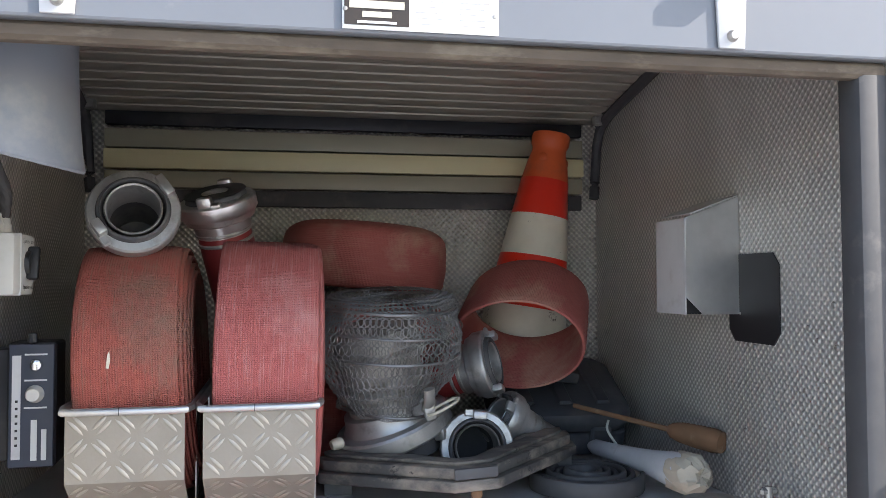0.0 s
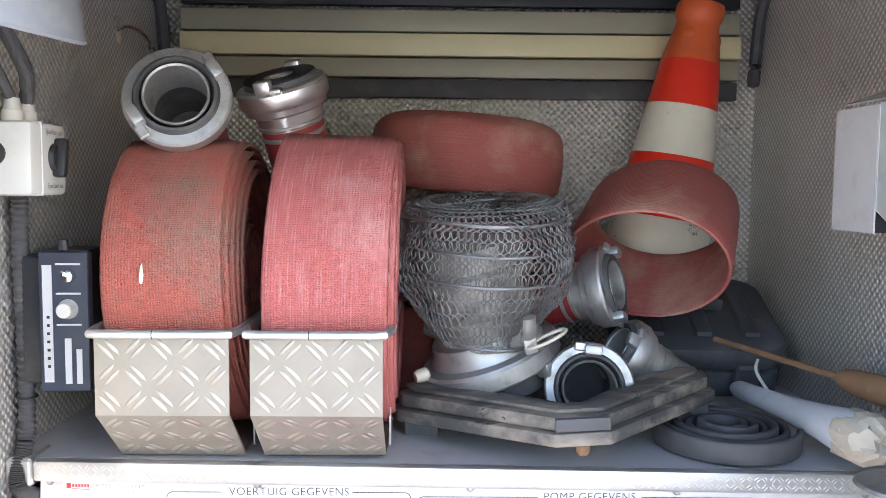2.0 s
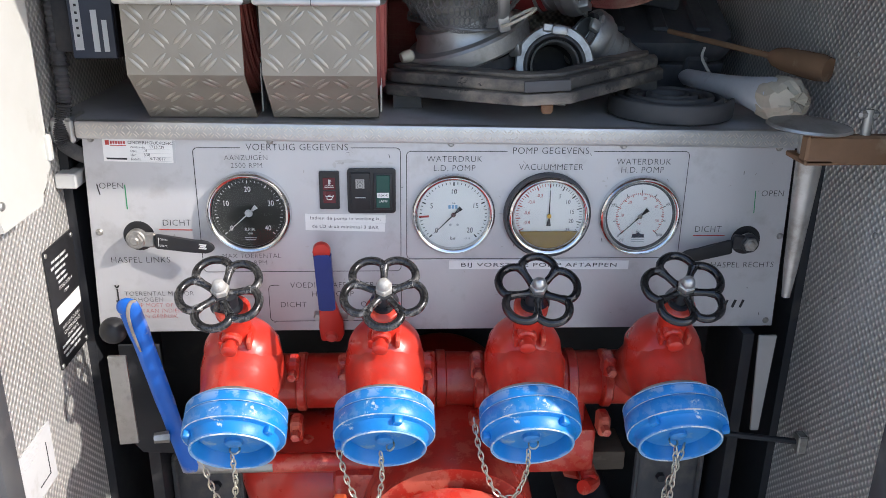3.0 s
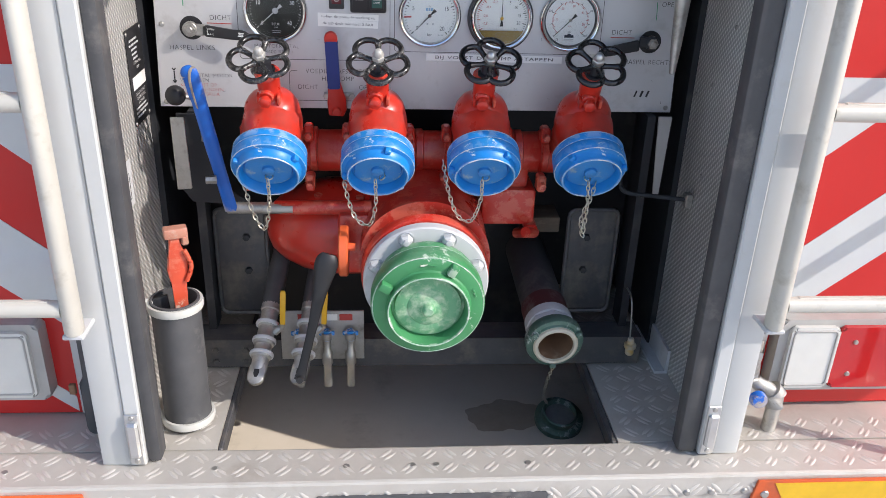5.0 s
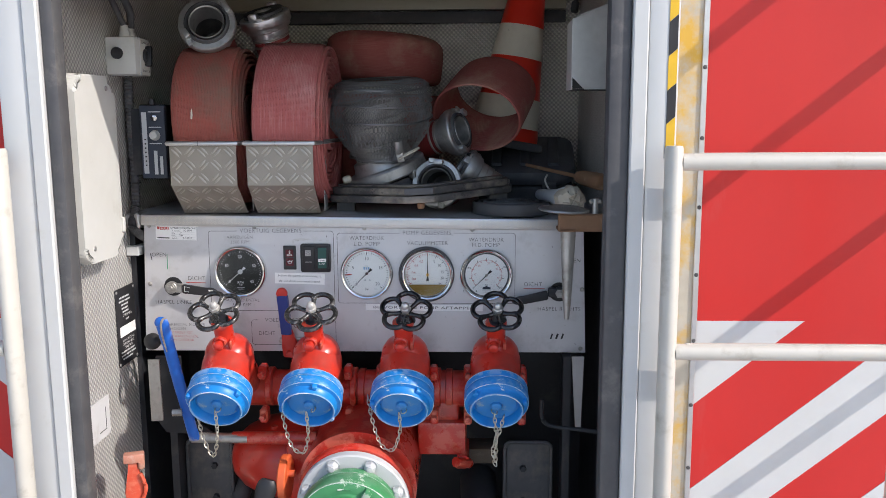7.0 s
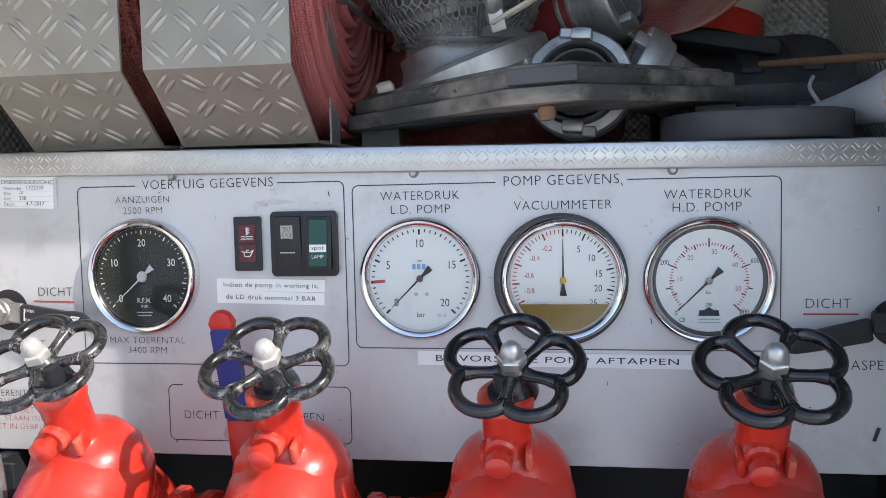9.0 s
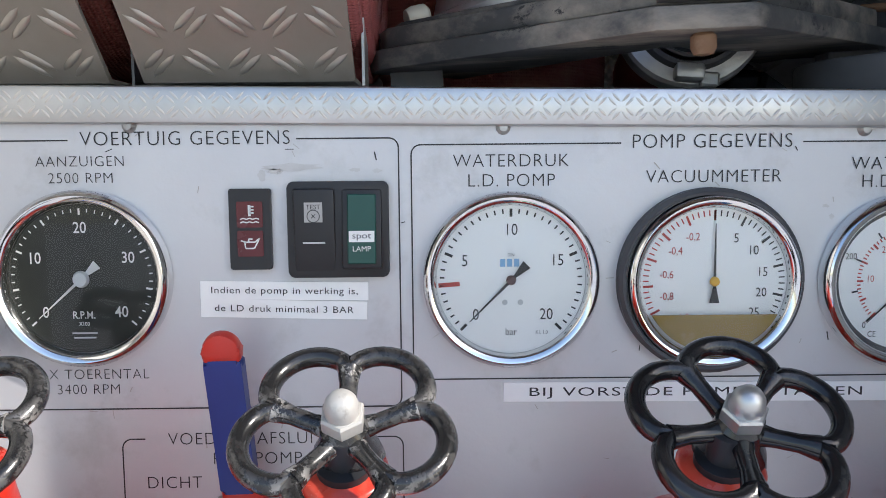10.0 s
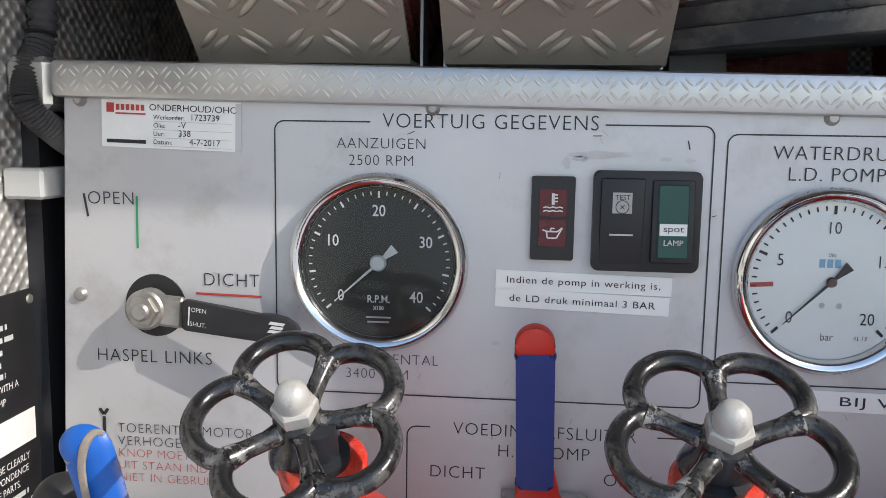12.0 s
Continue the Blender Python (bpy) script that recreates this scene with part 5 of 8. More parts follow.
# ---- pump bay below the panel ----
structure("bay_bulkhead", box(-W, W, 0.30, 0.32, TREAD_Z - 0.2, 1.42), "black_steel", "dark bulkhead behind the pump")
# near-black linings over the embossed sheets stand in for the shade there
structure("bay_side_left", box(-W, -W + 0.012, 0.012, 0.30, TREAD_Z, 1.42), "black_steel", "near-black lining standing in for shade on the inner bay side")
structure("bay_side_right", box(W - 0.012, W, 0.012, 0.30, TREAD_Z, 1.42), "black_steel", "near-black lining standing in for shade on the inner bay side")
crossbar = structure("crossbar", joined(box(-0.46, 0.46, -0.064, -0.056, 0.604, 0.668), box(-0.46, 0.46, -0.056, 0.0, 0.660, 0.668)), "frame_grey", "dirty grey steel angle bar across the bay", "beam")
for x in (-0.42, -0.36):
    for z in (0.645, 0.618):
        part("bolt", turned(moved(lathe([(0, 0.006), (0.006, 0.005), (0.007, 0)], 6), Matrix.Translation((x, z, 0.064)))), "frame_grey", crossbar)

STEM = Vector((0, -0.42, 0.906)).normalized()
OUT = Vector((0, -0.848, -0.53)).normalized()
VX = (-0.272, -0.090, 0.091, 0.275)
VC = Vector((0, -0.102, 1.144))


def handwheel(parent, paint):
    """Five-lobed rim on five spokes with a hub; local z is the stem."""
    pts = []
    n = 90
    for i in range(n):
        a = 2 * math.pi * i / n
        r = 0.0375 + 0.0160 * abs(math.sin(2.5 * a)) ** 0.62
        pts.append((r * math.cos(a), r * math.sin(a), 0.0))
    wheel = part("handwheel", tube(pts, 0.0056, 12, closed=True, flat=1.0), paint, parent, ("rubbed" if "worn" in paint else "chipped") + " black enamel five-lobed handwheel")
    for k in range(5):
        a = 2 * math.pi * k / 5
        c, s = math.cos(a), math.sin(a)
        part("spoke", tube([(r * c, r * s, z) for r, z in ((0.008, -0.004), (0.018, -0.003), (0.029, -0.001), (0.0385, 0.0))], [0.0066, 0.0050, 0.0050, 0.0068], 12, flat=0.95), paint, wheel)
    part("hub", lathe([(0.0, 0.004), (0.010, 0.004), (0.0125, 0.001), (0.0135, -0.012), (0.018, -0.020), (0.020, -0.028), (0.0, -0.028)], 28), paint, wheel)
    part("nut", joined(lathe([(0.0, 0.004), (0.0116, 0.004), (0.0119, 0.0055), (0.0119, 0.0115), (0.0108, 0.0128), (0.0, 0.0128)], 6), lathe([(0.0088, 0.0125), (0.0088, 0.0165), (0.0080, 0.0205), (0.0058, 0.0238), (0.0028, 0.0253), (0, 0.0256)], 24)), "nut_paint" if "worn" in paint else "alu", wheel, "dirty cream domed cap nut" if "worn" in paint else "bright domed cap nut")
    return wheel


def outlet_valve():
    v = thing("outlet_valve", "red painted angle valve on the manifold with a black handwheel", "valve", Matrix.Translation(VC), "outlet valves")
    so = axis_pose((0, 0, 0), OUT)
    ss = axis_pose((0, 0, 0), STEM)
    part("body", joined(
        moved(lathe([(0.0, -0.050), (0.028, -0.046), (0.043, -0.030), (0.0505, -0.004), (0.052, 0.018), (0.0495, 0.040), (0.0480, 0.052), (0.0490, 0.068), (0.030, 0.070)], 40), so),
        moved(lathe([(0.048, 0.0), (0.0485, 0.014), (0.0460, 0.028), (0.0400, 0.039), (0.0310, 0.0465), (0.0235, 0.0500), (0.0200, 0.0540), (0.0190, 0.062), (0.0192, 0.086), (0.0212, 0.093), (0.0214, 0.100), (0.0195, 0.102), (0.0, 0.102)], 40), ss)), "pump", v, sharp=50)
    part("outlet_ring", moved(lathe([(0.046, 0.066), (0.0515, 0.067), (0.0525, 0.069), (0.0525, 0.076), (0.050, 0.078), (0.040, 0.078)], 40), so), "cast", v, "pale aluminium outlet ring")
    gland = axis_pose(STEM * 0.064 + Vector((-0.003, -0.010, -0.004)), (-0.06, -0.90, -0.42))
    part("gland_boss", moved(lathe([(0.0125, 0.0), (0.0125, 0.012), (0.0105, 0.0145), (0.0, 0.0145)], 18), gland), "pump", v)
    part("gland_bolt", moved(joined(lathe([(0.0062, 0.014), (0.0062, 0.021), (0.0, 0.021)], 14), lathe([(0.0, 0.031), (0.007, 0.0305), (0.0098, 0.0285), (0.0102, 0.021), (0.0, 0.021)], 18)), gland), "pump", v)
    for sx in (-1, 1):
        part("bonnet_rib", moved(box(sx * 0.017 - 0.003, sx * 0.017 + 0.003, -0.026, -0.008, 0.050, 0.066, 0.0025, 2), ss), "pump", v)
    part("spindle", moved(lathe([(0.0135, 0.098), (0.0135, 0.106), (0.0085, 0.107), (0.0085, 0.123), (0, 0.123)], 20), ss), "black_steel", v, "dark greasy spindle")
    part("inlet_neck", joined(tube([(0, 0.02, -0.02), (0, 0.07, -0.06), (0, 0.11, -0.09)], [0.045, 0.042, 0.040], 24),), "pump", v)
    for s in (-1, 1):
        fl = part("side_flange", joined(moved(lathe([(0, 0.0), (0.040, 0.0), (0.042, 0.002), (0.042, 0.011), (0.040, 0.013), (0, 0.013)], 32), pose(s * 0.056, 0.088, -0.085, 0, 90, 0)),
                                       box(s * 0.0565 - 0.0085, s * 0.0565 + 0.0085, 0.03, 0.06, -0.054, -0.024, 0.004), box(s * 0.0565 - 0.0085, s * 0.0565 + 0.0085, 0.03, 0.06, -0.150, -0.118, 0.004)), "pump", v)
        for z in (-0.040, -0.134):
            part("flange_bolt", moved(lathe([(0.0, 0.018), (0.006, 0.017), (0.0068, 0.014), (0.0068, -0.016), (0.006, -0.018), (0, -0.018)], 6), pose(s * 0.0565, 0.034, z, 90, 0, 0)), "pump", fl)
    return v


valve = outlet_valve()
valves = [valve] + [copy_thing(valve, Matrix.Translation(VC)) for _ in VX[1:]]
for v, x, spin, dx, paint in zip(valves, VX, (-12, 0, 30, 44), (-0.010, 0.001, 0.006, 0.003), ("wheel_worn", "wheel_worn", "wheel", "wheel")):
    v.location = VC + Vector((x, 0, 0))
    w = handwheel(v, paint)
    w.matrix_basis = axis_pose(STEM * 0.126 + Vector((dx, 0.004, 0)), Vector((0, -0.57, 0.82)), 90 + spin) @ Matrix.Scale(0.925, 4)


def chain_mesh(points, link=0.0125, wire=0.0011, wid=0.0062):
    """Interlocked oval links along a path."""
    path = smooth_path(points, 10)
    out, carry, k = [], 0.0, 0
    for a, b in zip(path, path[1:]):
        d = (b - a).length
        while carry < d:
            p = a.lerp(b, carry / d)
            dirn = (b - a).normalized()
            q = dirn.to_track_quat("X", "Z").to_matrix().to_4x4()
            ring = []
            for i in range(12):
                t = 2 * math.pi * i / 12
                ring.append((0.5 * link * math.cos(t) * (1.1 if abs(math.cos(t)) > 0.6 else 1.0), 0.5 * wid * math.sin(t), 0))
            out.append(moved(tube(ring, wire, 5, closed=True), Matrix.Translation(p) @ q @ pose(0, 0, 0, 45 + 90 * (k % 2), 0, 0)))
            carry += link * 0.74
            k += 1
        carry -= d
    return joined(*out)


def blind_cap():
    """Blue two-lug blank coupling; local z points out of the cap."""
    c = thing("blind_cap", "worn blue painted blank cap closing a hose outlet", "cap", group="blank caps")
    part("rear_ring", lathe([(0.050, 0.0), (0.0600, 0.0005), (0.0622, 0.003), (0.0625, 0.012), (0.0612, 0.0145), (0.0600, 0.0155)], 56), "blue", c)
    part("front_ring", lathe([(0.0598, 0.0156), (0.0622, 0.0166), (0.0630, 0.020), (0.0628, 0.033), (0.0605, 0.0372), (0.0550, 0.0385), (0.0530, 0.0415), (0.0520, 0.0520), (0.0505, 0.0533), (0.0485, 0.0530), (0.0465, 0.0500), (0.0455, 0.0370), (0.0440, 0.0345)], 56), "blue", c)
    part("face", lathe([(0.0445, 0.0348), (0.0405, 0.0350), (0.0390, 0.0385), (0.030, 0.0390), (0.020, 0.0385), (0.0115, 0.0390), (0.0105, 0.0435), (0.0085, 0.0448), (0, 0.0450)], 48), "blue_face", c, "rubbed blue face")
    for rr, zz, tw in ((0.0505, 0.0534, 0.0011), (0.0618, 0.0362, 0.0008), (0.0616, 0.0010, 0.0007), (0.0614, 0.0150, 0.0005)):
        part("worn_edge", lathe([(rr + tw * math.cos(a), zz + tw * math.sin(a)) for a in [2 * math.pi * i / 6 for i in range(6)]], 56, True), "blue_worn", c, "pale worn paint edge")
    for a in (35, 155, 275):
        part("lug", moved(box(0.0515, 0.0618, -0.0055, 0.0055, 0.034, 0.0465, 0.0025, 2), pose(0, 0, 0, 0, 0, a)), "blue", c)
    part("eyelet", moved(tube([(0.006 * math.cos(t), 0, 0.006 * math.sin(t)) for t in [2 * math.pi * i / 14 for i in range(14)]], 0.0013, 6, closed=True), Matrix.Translation((0.0, -0.012, 0.045))), "chain", c, "small wire ring")
    return c


cap = blind_cap()
caps = [cap] + [copy_thing(cap, Matrix()) for _ in VX[1:]]
CHAINS = (
    [(0.003, -0.004, 0.0), (0.002, 0.004, -0.045), (-0.008, 0.01, -0.090), (-0.024, 0.014, -0.074), (-0.038, 0.02, -0.030), (-0.045, 0.028, 0.012)],
    [(0.0, -0.004, 0.0), (0.0, 0.004, -0.045), (-0.010, 0.008, -0.082), (-0.034, 0.014, -0.074), (-0.050, 0.022, -0.030), (-0.058, 0.030, 0.020)],
    [(0.0, -0.004, 0.0), (0.0, 0.004, -0.035), (-0.014, 0.008, -0.074), (-0.038, 0.014, -0.068), (-0.056, 0.022, -0.020), (-0.066, 0.030, 0.032)],
    [(0.0, -0.004, 0.0), (0.004, 0.003, -0.050), (0.002, 0.006, -0.100), (-0.002, 0.010, -0.070), (0.010, 0.014, -0.040), (0.018, 0.018, -0.012)],
)
for c, x, spin, chain in zip(caps, VX, (0, 38, 18, -20), CHAINS):
    c.matrix_basis = axis_pose(VC + Vector((x, 0, -0.002)) + OUT * 0.073, OUT, spin)
    inv = c.matrix_basis.inverted()
    start = VC + Vector((x, 0, -0.002)) + OUT * 0.119 + Vector((-0.004, 0, -0.014))
    part("chain", moved(chain_mesh([start + Vector(p) for p in chain]), inv), "chain", c, "thin galvanised chain")

# manifold pipe behind the valves
manifold = thing("manifold", "red painted manifold pipe behind the valves with chipped patches", "pipe", Matrix.Translation((0, 0.004, 1.050)))
part("pipe", moved(lathe([(0, -0.335), (0.034, -0.333), (0.040, -0.32), (0.040, 0.32), (0.034, 0.333), (0, 0.335)], 32), pose(0, 0, 0, 0, 90, 0)), "pump", manifold)
for x in (-0.012, 0.178):
    part("pipe_collar", moved(lathe([(0.040, -0.008), (0.0435, -0.006), (0.0435, 0.006), (0.040, 0.008)], 32), pose(x, 0, 0, 0, 90, 0)), "pump", manifold)
for x in (-0.135, 0.0, 0.15):
    part("riser", moved(lathe([(0.026, -0.10), (0.026, 0.0)], 20), Matrix.Translation((x, 0.03, -0.02))), "pump", manifold)

# pump casing, flanges and suction cap
TILT_S = Vector((0, -math.cos(radians(4)), -math.sin(radians(4))))
FC = Vector((-0.005, -0.223, 0.881))
pump = thing("fire_pump", "red painted cast centrifugal pump casing with bolted suction flange", "pump")
part("volute", joined(
    moved(lathe([(0.0, -0.10), (0.022, -0.098), (0.046, -0.090), (0.068, -0.072), (0.086, -0.045), (0.096, -0.012), (0.098, 0.02), (0.096, 0.05), (0.088, 0.078), (0.06, 0.097), (0, 0.10)], 40), Matrix.Translation((-0.175, 0.025, 0.885)) @ pose(0, 0, 0, 0, 90, 0) @ Matrix.Diagonal((1.0, 1.1, 1.38, 1))),
), "pump", pump)
part("body", joined(moved(lathe([(0.0, 0.0), (0.112, 0.0), (0.115, 0.01), (0.108, 0.04), (0.10, 0.10), (0.12, 0.16), (0.12, 0.36), (0.0, 0.36)], 44), axis_pose((-0.004, 0.20, 0.92), TILT_S))), "pump", pump)
part("top_flat", box(-0.275, -0.09, -0.045, 0.06, 0.936, 0.950, 0.006, 2), "pump", pump, "flat machined ledge")
for x, y in ((-0.205, -0.02), (-0.125, -0.03)):
    part("plug", moved(lathe([(0, 0.026), (0.008, 0.025), (0.009, 0.02), (0.009, 0)], 12), Matrix.Translation((x, y, 0.945))), "pump", pump)
part("red_flange", moved(lathe([(0.06, -0.002), (0.113, -0.002), (0.1155, 0.001), (0.1155, 0.018), (0.113, 0.022), (0.09, 0.022), (0.06, 0.022)], 60), axis_pose(FC - TILT_S * 0.046, TILT_S)), "pump", pump)
part("gear_box", joined(box(0.110, 0.215, -0.045, 0.06, 0.915, 0.990, 0.008, 2), box(0.09, 0.20, -0.03, 0.08, 0.985, 1.03, 0.008, 2), box(0.195, 0.220, -0.06, 0.05, 0.905, 0.92, 0.004)), "pump", pump)
part("rib", moved(tube([(0.135 * math.cos(radians(a)), 0, 0.11 * math.sin(radians(a))) for a in range(-35, 40, 8)], 0.011, 10), Matrix.Translation((0.085, -0.02, 0.888)) @ pose(0, 0, 0, 65, 0, 0)), "pump", pump)
part("drain_block", box(0.205, 0.285, 0.03, 0.10, 0.865, 0.900, 0.004, 2), "grime", pump, "dirty pale casting under the gear box")
part("elbow_block", box(-0.165, -0.08, -0.10, 0.03, 0.835, 0.96, 0.012, 2), "pump", pump)
for k in range(8):
    a = radians(22.5 + 45 * k)
    p = FC - TILT_S * 0.046 + axis_pose((0, 0, 0), TILT_S).to_3x3() @ Vector((0.105 * math.cos(a), 0.105 * math.sin(a), 0.008))
    part("flange_stud", moved(lathe([(0, 0.012), (0.005, 0.012), (0.006, 0.0)], 8), axis_pose(p, TILT_S)), "pump", pump)

suction = thing("suction_flange", "grey painted round suction flange with domed bolts", "flange", axis_pose(FC, TILT_S))
part("ring", lathe([(0.05, -0.022), (0.109, -0.022), (0.1115, -0.019), (0.1115, -0.003), (0.109, 0.0), (0.092, 0.001), (0.05, 0.001)], 64), "grey_paint", suction)
for k in range(8):
    a = radians(-67.5 + 45 * k)
    part("bolt", moved(joined(lathe([(0, 0.0125), (0.008, 0.012), (0.0118, 0.009), (0.0122, 0.0), ], 6), lathe([(0.0145, 0.0022), (0.0145, 0.0)], 18), lathe([(0.0, 0.0165), (0.0055, 0.0155), (0.0062, 0.012)], 14)), pose(0.0955 * math.cos(a), 0.0955 * math.sin(a), 0.0, 0, 0, 15)), "grey_paint", suction, "hexagon bolt painted grey")

green = thing("blind_cap", "large green painted blank suction cap, paint worn off the edges", "cap", axis_pose(FC + TILT_S * 0.006, TILT_S))
part("neck", lathe([(0.07, -0.004), (0.086, -0.004), (0.087, -0.002), (0.085, 0.004), (0.082, 0.006)], 56), "green", green)
part("rear_ring", lathe([(0.07, 0.0), (0.088, 0.0), (0.0905, 0.004), (0.0905, 0.022), (0.088, 0.026)], 64), "green", green)
part("front_ring", lathe([(0.0885, 0.026), (0.0950, 0.029), (0.0975, 0.034), (0.0975, 0.062), (0.0955, 0.067), (0.090, 0.070), (0.073, 0.071), (0.0705, 0.074), (0.0700, 0.086), (0.0680, 0.0885), (0.0655, 0.088), (0.0640, 0.084), (0.0635, 0.066), (0.062, 0.062)], 64), "green", green)
part("face", lathe([(0.0630, 0.0622), (0.0575, 0.0625), (0.0560, 0.0690), (0.05, 0.0700), (0.044, 0.0715), (0.036, 0.0705), (0.033, 0.0725), (0.024, 0.0735), (0.017, 0.0755), (0.0125, 0.078), (0.011, 0.085), (0.0075, 0.0885), (0, 0.089)], 56), "green_face", green, "worn green face with a centre boss")
for rr, zz, tw in ((0.0678, 0.0886, 0.0013), (0.0945, 0.0675, 0.0011), (0.0895, 0.0245, 0.0008), (0.0965, 0.0320, 0.0007)):
    part("worn_edge", lathe([(rr + tw * math.cos(a), zz + tw * math.sin(a)) for a in [2 * math.pi * i / 6 for i in range(6)]], 64, True), "green_worn", green, "pale worn paint edge")
for a, sz in ((62, 0.014), (150, 0.016)):
    part("lug", moved(box(0.073, 0.0945, -sz / 2, sz / 2, 0.066, 0.082, 0.003, 2), pose(0, 0, 0, 0, 0, a)), "green", green)
for a in (95, 88, 20):
    part("raised_mark", moved(box(-0.008, 0.008, -0.0015, 0.0015, 0.070, 0.0722, 0.0006), pose(0, 0, 0, 0, 0, a) @ Matrix.Translation((0.082, 0, 0)) @ pose(0, 0, 0, 0, 0, 90)), "green", green)

# big black valve lever with its orange disc
bl = thing("drain_lever", "long black drain valve lever beside an orange disc", "lever")
part("arm", joined(tube(smooth_path([(-0.176, -0.195, 0.925), (-0.183, -0.202, 0.90), (-0.192, -0.210, 0.862), (-0.206, -0.222, 0.80), (-0.222, -0.232, 0.735), (-0.233, -0.238, 0.690)], 5), [0.013, 0.016, 0.019, 0.0205, 0.021, 0.0205, 0.0195, 0.018, 0.0165, 0.015, 0.0135, 0.012, 0.011, 0.0105, 0.0095, 0.009, 0.0085, 0.0082, 0.008, 0.008, 0.008, 0.008, 0.0085, 0.0095, 0.0105, 0.011], 14, flat=0.45, up=(0, 1, 0)), moved(lathe([(0, 0.007), (0.006, 0.0065), (0.0075, 0.0)], 14), axis_pose((-0.2325, -0.244, 0.695), (0, -1, 0.1)))), "black", bl)
disc = part("disc", moved(lathe([(0, -0.0085), (0.044, -0.0085), (0.0465, -0.006), (0.0465, 0.006), (0.044, 0.0085), (0, 0.0085)], 40), pose(-0.152, -0.155, 0.912, 0, 90, 0) @ Matrix.Diagonal((1, 1.0, 1, 1))), "orange_hand", bl, "orange painted round disc")
part("stud", moved(lathe([(0, 0.014), (0.007, 0.013), (0.008, 0)], 8), pose(-0.1435, -0.165, 0.925, 0, 90, 0)), "orange_hand", disc)


# drain cocks with yellow handles
def drain_cock(end, label):
    d = Vector((0.10, 0.78, 0.50)).normalized()
    t = thing("drain_cock", label, "valve", axis_pose(end, d), "drain cocks")
    part("outlet", joined(extrude([(0.0165 * math.cos(radians(a)), 0.0165 * math.sin(radians(a)) + (0.010 if math.sin(radians(a)) > 0 else -0.006)) for a in range(0, 360, 20)], 0.0, 0.012, 0.003)), "steel", t, "flat steel outlet lug")
    part("slot", moved(moved(lathe([(0, 0.0126), (0.0062, 0.0126), (0.0062, 0.008)], 20), pose(0, 0, 0, -90)), Matrix.Translation((0, 0, 0.002)) @ Matrix.Diagonal((0.85, 1, 1.7, 1))), "black", t, "dark slotted hole")
    for zc in (0.043, 0.072, 0.107):
        part("collar", lathe([(0.0185, zc - 0.004), (0.0226, zc - 0.0032), (0.0232, zc), (0.0226, zc + 0.0032), (0.0185, zc + 0.004)], 24), "grey_paint", t, "pale worn collar")
    part("body", lathe([(0.0, 0.008), (0.013, 0.008), (0.0155, 0.013), (0.0155, 0.034), (0.019, 0.036), (0.0205, 0.041), (0.0205, 0.046), (0.018, 0.049), (0.0165, 0.052), (0.0165, 0.062), (0.0200, 0.064), (0.0215, 0.069), (0.0215, 0.075), (0.018, 0.078), (0.0165, 0.082), (0.0160, 0.10), (0.0185, 0.102), (0.0185, 0.112), (0.0165, 0.114), (0.0165, 0.135), (0.019, 0.137), (0.019, 0.15), (0.0, 0.15)], 24), "steel", t, "ribbed steel body")
    part("hose_tail", lathe([(0.019, 0.148), (0.0195, 0.20), (0.0185, 0.30)], 20), "rubber", t, "black rubber hose")
    st = part("handle_root", joined(tube([(-0.016, 0.0, 0.092), (-0.030, 0.008, 0.10), (-0.034, 0.02, 0.10)], [0.008, 0.0065, 0.005], 10)), "steel", t)
    inv = (t.matrix_basis).inverted()
    p = t.matrix_basis @ Vector((-0.034, 0.02, 0.10))
    part("yellow_handle", moved(extrude([(-0.005, 0.0), (0.005, 0.0), (0.0055, 0.07), (0.004, 0.078), (-0.004, 0.078), (-0.0055, 0.07)], -0.002, 0.002, 0.001), inv @ Matrix.Translation(p) @ pose(0, 0, 0, 6, 4, 0)), "yellow", st, "yellow flat handle")
    return t


drain_cock((-0.317, -0.195, 0.671), "weathered steel drain cock with a yellow handle")
drain_cock((-0.238, -0.195, 0.671), "weathered steel drain cock behind the black lever")
cock_plate = thing("tap_plate", "grey plate with small taps and coloured tags", "plate", Matrix.Translation((-0.203, -0.070, 0.682)))
part("plate", box(-0.083, 0.084, 0.0, 0.004, -0.057, 0.056, 0.0008), "cast", cock_plate)
for x, z, mat in ((0.048, 0.041, "ink_red"), (-0.035, 0.041, "ink_red"), (0.018, 0.041, "paper")):
    part("tag", box(x - 0.013, x + 0.013, -0.0012, 0.0, z - 0.006, z + 0.008), mat, cock_plate)
for x in (-0.045, 0.010, 0.057):
    tap = part("tap", joined(lathe([(0.0085, -0.11), (0.0085, -0.06), (0.011, -0.055), (0.011, -0.03), (0.0075, -0.025), (0.0075, 0.0), (0.011, 0.002), (0.011, 0.016), (0.0, 0.017)], 16)), "steel", cock_plate, "small steel tap")
    tap.location = (x, -0.016, 0.0)
    part("knob", joined(box(-0.016, 0.016, -0.004, 0.004, 0.010, 0.019, 0.003, 2), lathe([(0, 0.022), (0.008, 0.021), (0.009, 0.0)], 14)), "blue", tap, "blue knob")

